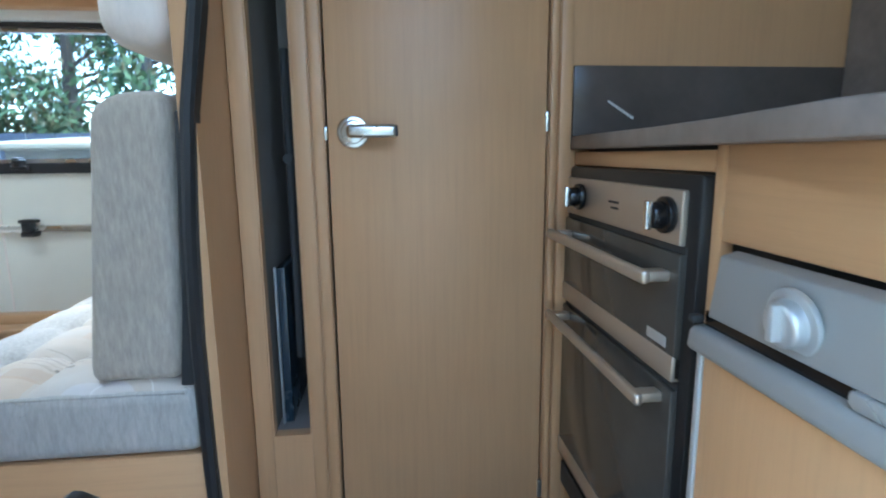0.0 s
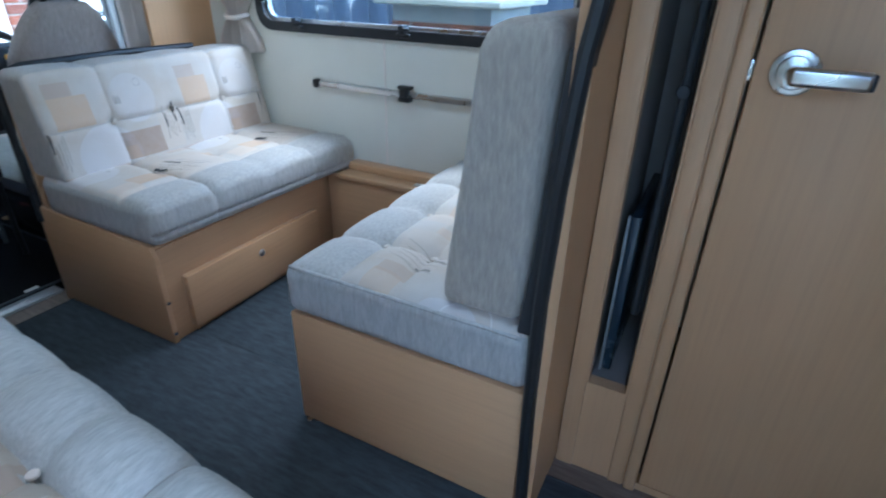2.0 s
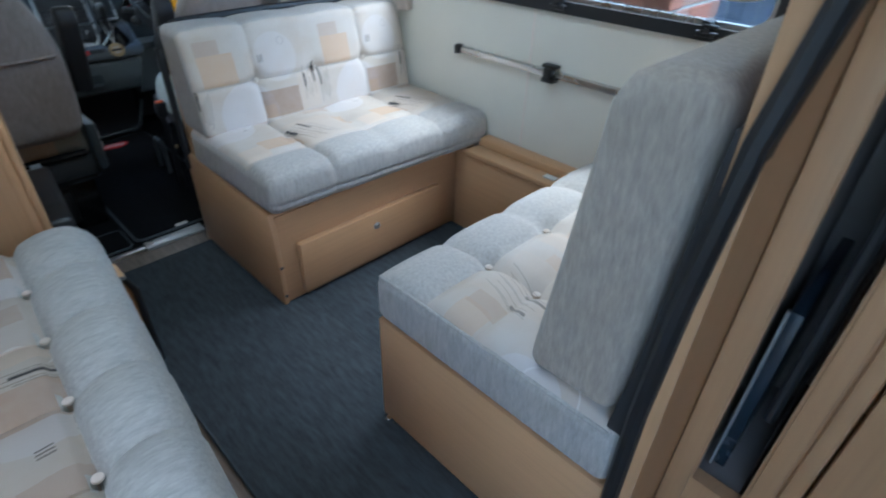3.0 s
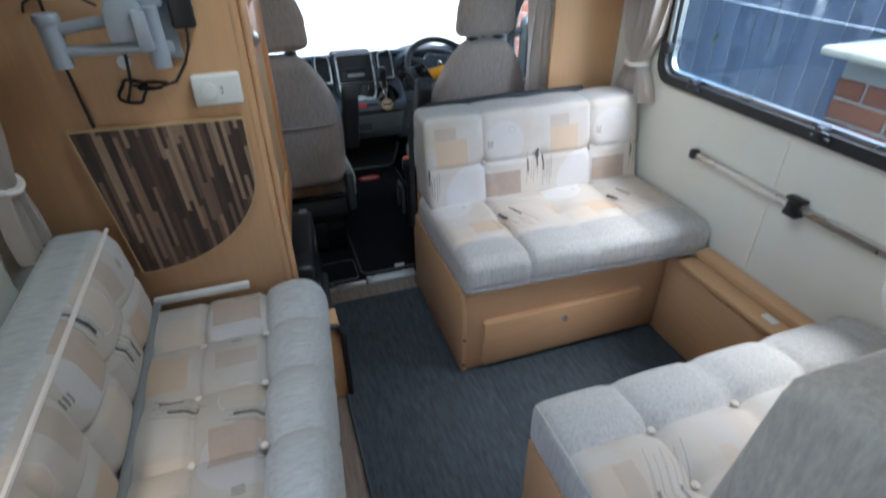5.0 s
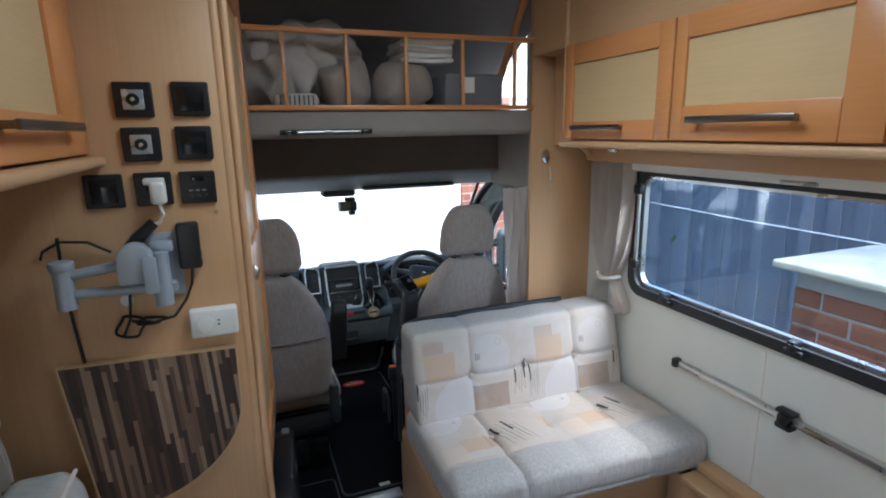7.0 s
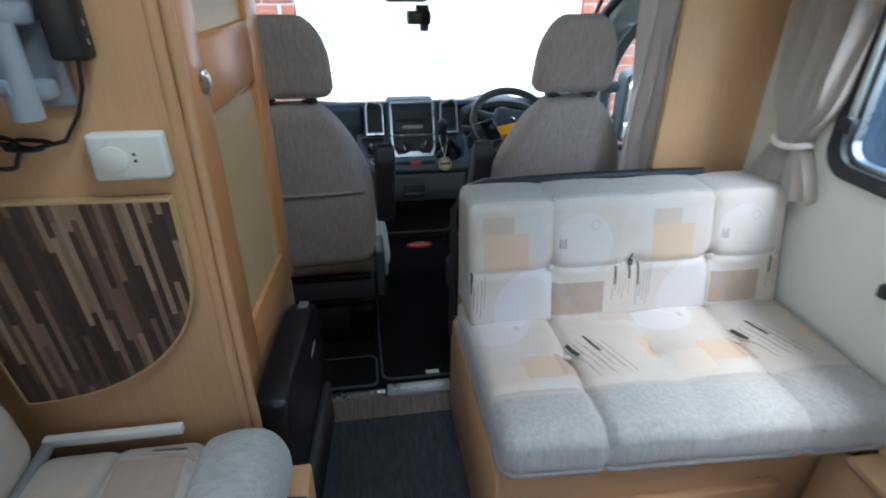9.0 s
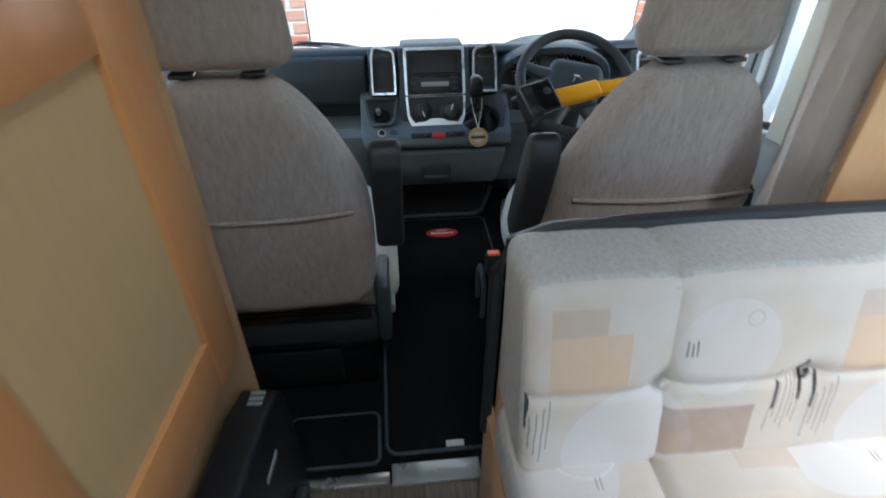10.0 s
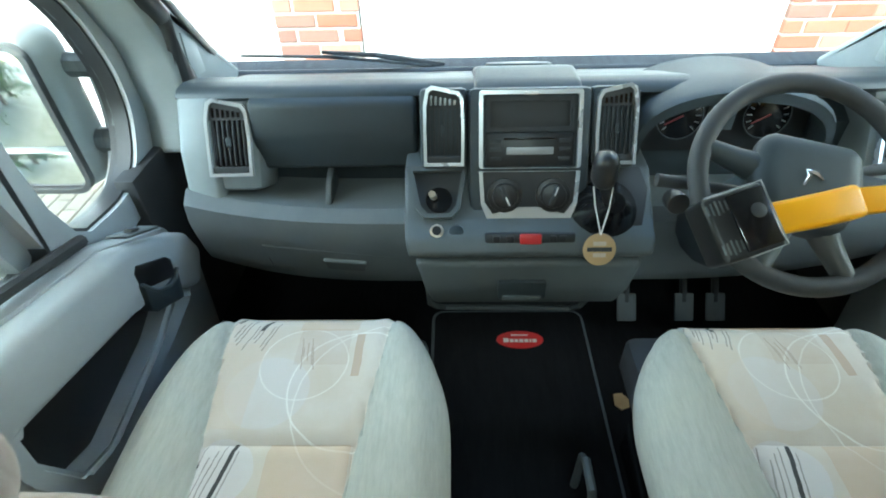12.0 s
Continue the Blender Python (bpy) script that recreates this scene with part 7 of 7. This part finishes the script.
# cab mats
rug("cab_mat", -3.175, -2.105, 0.805, 1.225, -0.003, black_carpet, "long black cab mat with a grey bound edge", 0.03, edge_grey)
rug("step_mat", -2.235, -2.085, 0.555, 0.785, -0.003, black_carpet, "small black mat with a grey bound edge", 0.02, edge_grey)
bd = thing("mat_badge", (-3.068, 1.043, 0.006), "red oval badge with pale lettering bars on the mat", "badge")
oval = [(-3.068 + 0.030 * math.sin(a), 1.043 + 0.064 * math.cos(a)) for a in [2 * math.pi * i / 32 for i in range(32)]]
part("oval", prism(oval, 0.004, 0.009, "z"), red, bd)
for y0, y1, x0, x1 in ((0.998, 1.012, -3.072, -3.058), (1.015, 1.026, -3.069, -3.058), (1.029, 1.038, -3.069, -3.058), (1.041, 1.052, -3.069, -3.058), (1.055, 1.066, -3.069, -3.058), (1.069, 1.074, -3.069, -3.058), (1.077, 1.088, -3.069, -3.058), (1.02, 1.066, -3.085, -3.081)):
    part("lettering_bar", box(x0, x1, y0, y1, 0.0088, 0.0098), white_plastic, bd)
lf_ = thing("dry_leaf", (-2.876, 1.276, 0.0), "dry tan leaf on the cab floor", "leaf")
part("blade", prism([(-2.90, 1.262), (-2.87, 1.258), (-2.855, 1.272), (-2.862, 1.292), (-2.885, 1.295), (-2.902, 1.282)], -0.003, 0.001, "z"), cork, lf_)
mat_label = thing("mat_label", (-2.115, 0.97, 0.006), "small white care label on the cab mat", "label")
part("tag", box(-2.128, -2.110, 0.955, 1.0, 0.0065, 0.008), white_plastic, mat_label)

# ---- outside ----
GZ = -0.62
n = Nodes("weathered_ground", 0.9)
gnoise = n.noise((1, 1, 1), 6, 5)
n.colour(n.ramp(gnoise, [(0.3, (0.07, 0.075, 0.05)), (0.7, (0.14, 0.135, 0.11))])).bump(gnoise, 0.2, 0.01)
structure("ground", box(-200, 200, -200, 200, GZ - 0.3, GZ - 0.03), n.m, "weathered paved ground around the vehicle")


def piece_mat(name, stops, rough=0.85):
    n_ = Nodes(name, rough)
    info = n_.t.nodes.new("ShaderNodeObjectInfo")
    base = n_.ramp(info.outputs["Random"], stops)
    s_ = n_.noise((1, 1, 1), 18, 5, 0.65)
    f_ = n_.noise((1, 1, 1), 160, 3)
    col = n_.mix(n_.math("MULTIPLY", s_, 0.45), base, shade(stops[0][1], 0.6))
    return n_.colour(col).bump(n_.math("ADD", s_, n_.math("MULTIPLY", f_, 0.5)), 0.4, 0.003).m


brick_mat = piece_mat("red_brick", [(0, (0.29, 0.095, 0.055)), (0.35, (0.36, 0.14, 0.085)), (0.6, (0.22, 0.085, 0.06)), (0.8, (0.37, 0.22, 0.16)), (1, (0.16, 0.08, 0.065))])
mortar = plain("pale_mortar", (0.36, 0.34, 0.31), 0.95, 0, 0.12, 60, 0.5)
stone = plain("cast_stone_cap", (0.37, 0.335, 0.275), 0.85, 0, 0.22, 40, 0.6)
door_white = plain("white_garage_paint", (0.82, 0.82, 0.80), 0.5, 0, 0.02)
paver_mat = piece_mat("block_paver", [(0, (0.10, 0.095, 0.08)), (0.4, (0.135, 0.12, 0.095)), (0.7, (0.115, 0.11, 0.095)), (1, (0.15, 0.13, 0.10))])
fence_mat = piece_mat("blue_grey_fence_stain", [(0, (0.075, 0.088, 0.115)), (0.5, (0.10, 0.115, 0.145)), (1, (0.125, 0.138, 0.168))])


def mesh_of(name, bm, mat):
    me = bpy.data.meshes.new(name)
    bm.to_mesh(me)
    bm.free()
    me.materials.append(mat)
    return me


def piece(name, me, parent, at, turn=0):
    ob = new(name, me)
    ob.parent = parent
    ob.matrix_parent_inverse = parent.matrix_basis.inverted()
    ob.matrix_basis = pose(*at, 0, 0, turn)
    return ob


brick_mesh = mesh_of("brick", box(-0.1025, 0.1025, -0.05, 0.05, -0.0325, 0.0325, 0.005, 1), brick_mat)
half_mesh = mesh_of("half_brick", box(-0.0475, 0.0475, -0.05, 0.05, -0.0325, 0.0325, 0.005, 1), brick_mat)


def brick_pier(name, x0, x1, y0, y1, z0, z1, label, faces, cap=0):
    p = thing(name, ((x0 + x1) / 2, (y0 + y1) / 2, z0), label, "pillar")
    part("core", box(x0 + 0.006, x1 - 0.006, y0 + 0.006, y1 - 0.006, z0, z1), mortar, p, "pale mortar joints")
    rows = int((z1 - z0) / 0.075)
    for r in range(rows):
        z = z0 + 0.0375 + r * 0.075
        for fc in faces:
            a0, a1 = (x0, x1) if fc in "NS" else (y0, y1)
            step = 0.215
            off = 0.0 if r % 2 == 0 else -0.1075
            k = 0
            while a0 + off + k * step < a1 - 0.02:
                lo, hi = a0 + off + k * step, a0 + off + (k + 1) * step - 0.010
                k += 1
                lo, hi = max(lo, a0), min(hi, a1)
                if hi - lo < 0.06:
                    continue
                me = brick_mesh if hi - lo > 0.15 else half_mesh
                c = (lo + hi) / 2 if me is brick_mesh else (lo + 0.0475 if lo == a0 else hi - 0.0475)
                if fc == "N":
                    piece("brick", me, p, (c, y0 + 0.05, z))
                elif fc == "S":
                    piece("brick", me, p, (c, y1 - 0.05, z))
                elif fc == "W":
                    piece("brick", me, p, (x0 + 0.05, c, z), 90)
                else:
                    piece("brick", me, p, (x1 - 0.05, c, z), 90)
    return p


# garage front beyond the windscreen
XG = -4.9
gd = thing("garage", (XG, 1.5, GZ), "white painted garage doors between brick piers", "garage")
for y0, y1 in ((-3.2, -0.045), (0.39, 2.52), (3.03, 4.0)):
    d_ = part("garage_door", box(XG - 0.10, XG - 0.06, y0, y1, GZ - 0.02, 1.75, 0.004), door_white, gd, "white ribbed garage door")
    for i in range(14):
        part("rib", box(XG - 0.061, XG - 0.050, y0 + 0.03, y1 - 0.03, GZ + 0.05 + 0.165 * i, GZ + 0.18 + 0.165 * i, 0.006), door_white, d_)
    part("door_post", box(XG - 0.08, XG - 0.03, y0, y0 + 0.035, GZ - 0.02, 1.75, 0.004), door_white, d_)
    part("door_post", box(XG - 0.08, XG - 0.03, y1 - 0.035, y1, GZ - 0.02, 1.75, 0.004), door_white, d_)
part("lintel", box(XG - 0.25, XG - 0.02, -3.2, 4.0, 1.75, 2.05), door_white, gd)
part("wall", box(XG - 0.30, XG - 0.03, -3.2, 4.0, 2.05, 3.2), mortar, gd)
part("roof", prism([(XG + 0.25, 3.15), (XG + 0.25, 3.28), (XG - 2.5, 4.4), (XG - 2.5, 3.15)], -3.5, 4.2, "y"), plain("brown_roof_tile", (0.12, 0.08, 0.06), 0.85), gd)
brick_pier("garage_pier", XG - 0.20, XG, -0.045, 0.39, GZ - 0.03, 1.75, "red brick pier between the garage doors", "E")
brick_pier("garage_pier", XG - 0.20, XG, 2.52, 3.03, GZ - 0.03, 1.75, "red brick pier beside the wide garage door", "E")
# gate pillar by the fence
gp = brick_pier("gate_pillar", -1.535, -1.03, 2.475, 2.98, GZ - 0.03, 0.915, "red brick gate pillar with a pale stone cap", "NWE")
bm = prism([(-1.595, 2.415), (-0.97, 2.415), (-0.97, 3.04), (-1.595, 3.04)], 0.915, 0.945, "z", 0.008)
own = bmesh.new()
lo = [own.verts.new((x, y, 0.945)) for x, y in ((-1.59, 2.42), (-0.975, 2.42), (-0.975, 3.035), (-1.59, 3.035))]
hi = [own.verts.new((x, y, 0.975)) for x, y in ((-1.34, 2.67), (-1.225, 2.67), (-1.225, 2.785), (-1.34, 2.785))]
for i in range(4):
    own.faces.new((lo[i], lo[(i + 1) % 4], hi[(i + 1) % 4], hi[i]))
own.faces.new(hi)
part("cap", merge(own, bm), stone, gp, "weathered cast stone cap", False)
# fence
fe = thing("fence", (-2, 5.2, GZ), "tall blue-grey stained close-board fence", "fence")
for i in range(3):
    part("rail", box(-9, 4.5, 5.245, 5.29, GZ + 0.2 + 0.65 * i, GZ + 0.29 + 0.65 * i), fence_mat, fe)
board = mesh_of("board", box(-0.056, 0.056, -0.009, 0.009, 0, 1.74, 0.003, 1), fence_mat)
for i in range(116):
    piece("board", board, fe, (-8.9 + 0.1145 * i, 5.232 + (0.012 if i % 2 else 0), GZ - 0.02 + 0.006 * random.random()))
for i in range(7):
    part("post", box(-8.8 + 2.1 * i, -8.7 + 2.1 * i, 5.25, 5.35, GZ - 0.03, 1.14, 0.006), fence_mat, fe)
wl = thing("fence_wire", (-3, 5.15, 0.5), "thin pale wire stretched along the fence", "wire")
part("wire", tube([(-9, 5.2, 0.62), (-4, 5.2, 0.52), (0, 5.2, 0.50), (4, 5.2, 0.58)], 0.006, 5), white_plastic, wl)

# trees beyond the fence
bark = plain("grey_brown_bark", (0.10, 0.08, 0.065), 0.95, 0, 0.25, 30, 0.8)
n = Nodes("conifer_leaf", 0.7)
geo = n.t.nodes.new("ShaderNodeNewGeometry")
n.colour(n.ramp(geo.outputs["Random Per Island"], [(0, (0.025, 0.055, 0.022)), (0.5, (0.05, 0.10, 0.035)), (0.85, (0.085, 0.13, 0.045)), (1, (0.16, 0.10, 0.05))]))
leaf_green = n.m


def tree(x, y, h, seed, label="tall ragged evergreen tree behind the fence", group="trees behind the fence"):
    rnd = random.Random(seed)
    t_ = thing("tree", (x, y, GZ), label, "tree", group)
    trunk = [(x + 0.05 * math.sin(seed + k), y + 0.04 * math.cos(seed * 2 + k), GZ - 0.05 + h * k / 6) for k in range(7)]
    bm_ = tube(trunk, [0.13 - 0.018 * k for k in range(7)], 8)
    tips = []
    for k in range(26):
        z = GZ + h * (0.12 + 0.84 * k / 26)
        a = rnd.uniform(0, 2 * math.pi)
        r = (0.55 + 0.75 * (1 - k / 26)) * rnd.uniform(0.6, 1.15)
        e = Vector((x + r * math.cos(a), y + r * math.sin(a), z + rnd.uniform(0.0, 0.35)))
        m_ = Vector((x, y, z)).lerp(e, 0.5) + Vector((0, 0, 0.08))
        tube([(x, y, z), m_, e], [0.03, 0.018, 0.006], 5, bm=bm_)
        tips += [m_.lerp(e, q) for q in (0.0, 0.35, 0.7, 1.0)]
    part("trunk", bm_, bark, t_, "grey-brown trunk with limbs")
    verts, faces = [], []
    for c in tips:
        for _ in range(44):
            p = c + Vector((rnd.gauss(0, 0.15), rnd.gauss(0, 0.15), rnd.gauss(0, 0.14)))
            d1 = Vector((rnd.gauss(0, 1), rnd.gauss(0, 1), rnd.gauss(-0.3, 1))).normalized() * rnd.uniform(0.035, 0.085)
            d2 = d1.orthogonal().normalized() * rnd.uniform(0.012, 0.03)
            b = len(verts)
            verts += [p - d1, p + d2, p + d1, p - d2]
            faces.append((b, b + 1, b + 2, b + 3))
    me = bpy.data.meshes.new("crown")
    me.from_pydata([tuple(v) for v in verts], [], faces)
    me.materials.append(leaf_green)
    cr = new("crown", me)
    cr.parent = t_
    cr.matrix_parent_inverse = t_.matrix_basis.inverted()
    cr["kind"], cr["label"] = "stuff", "ragged evergreen foliage with gaps"


for i, (x, y, h) in enumerate(((-8.6, 7.2, 4.6), (-7.3, 6.6, 4.2), (-6.1, 7.3, 5.0), (-4.9, 6.7, 4.3), (-3.7, 7.2, 4.8), (-2.6, 6.6, 4.4), (-1.4, 7.3, 5.0), (-0.3, 6.8, 4.3), (0.9, 7.4, 4.8))):
    tree(x, y, h, 11 + i)
for i, (x, y) in enumerate(((-1.0, -2.6), (-0.1, -2.5), (1.0, -2.7))):
    tree(x, y, 2.6, 41 + i, "dense evergreen shrub at the edge of the driveway", "shrubs by the driveway")
# paving seen through the passenger window
pv = tagged(new("pavement"), "pale block paving laid in running bond beside the vehicle", "pavement", kind="structure")
pv.matrix_basis = Matrix.Translation((-4.0, -1.8, GZ))
part("bedding", box(-6.0, -2.0, -4.0, -0.4, GZ - 0.03, GZ - 0.012), plain("mossy_joint_sand", (0.10, 0.10, 0.07), 0.95, 0, 0.3, 60, 0.5), pv)
block_mesh = mesh_of("paver", box(-0.097, 0.097, -0.047, 0.047, -0.05, 0.0, 0.006, 1), paver_mat)
for j in range(23):
    for i in range(13):
        x, y = -5.35 + 0.2 * i + (0.1 if j % 2 else 0.0), -2.85 + 0.1 * j
        piece("paver", block_mesh, pv, (x, y, GZ + 0.002 * random.random()))
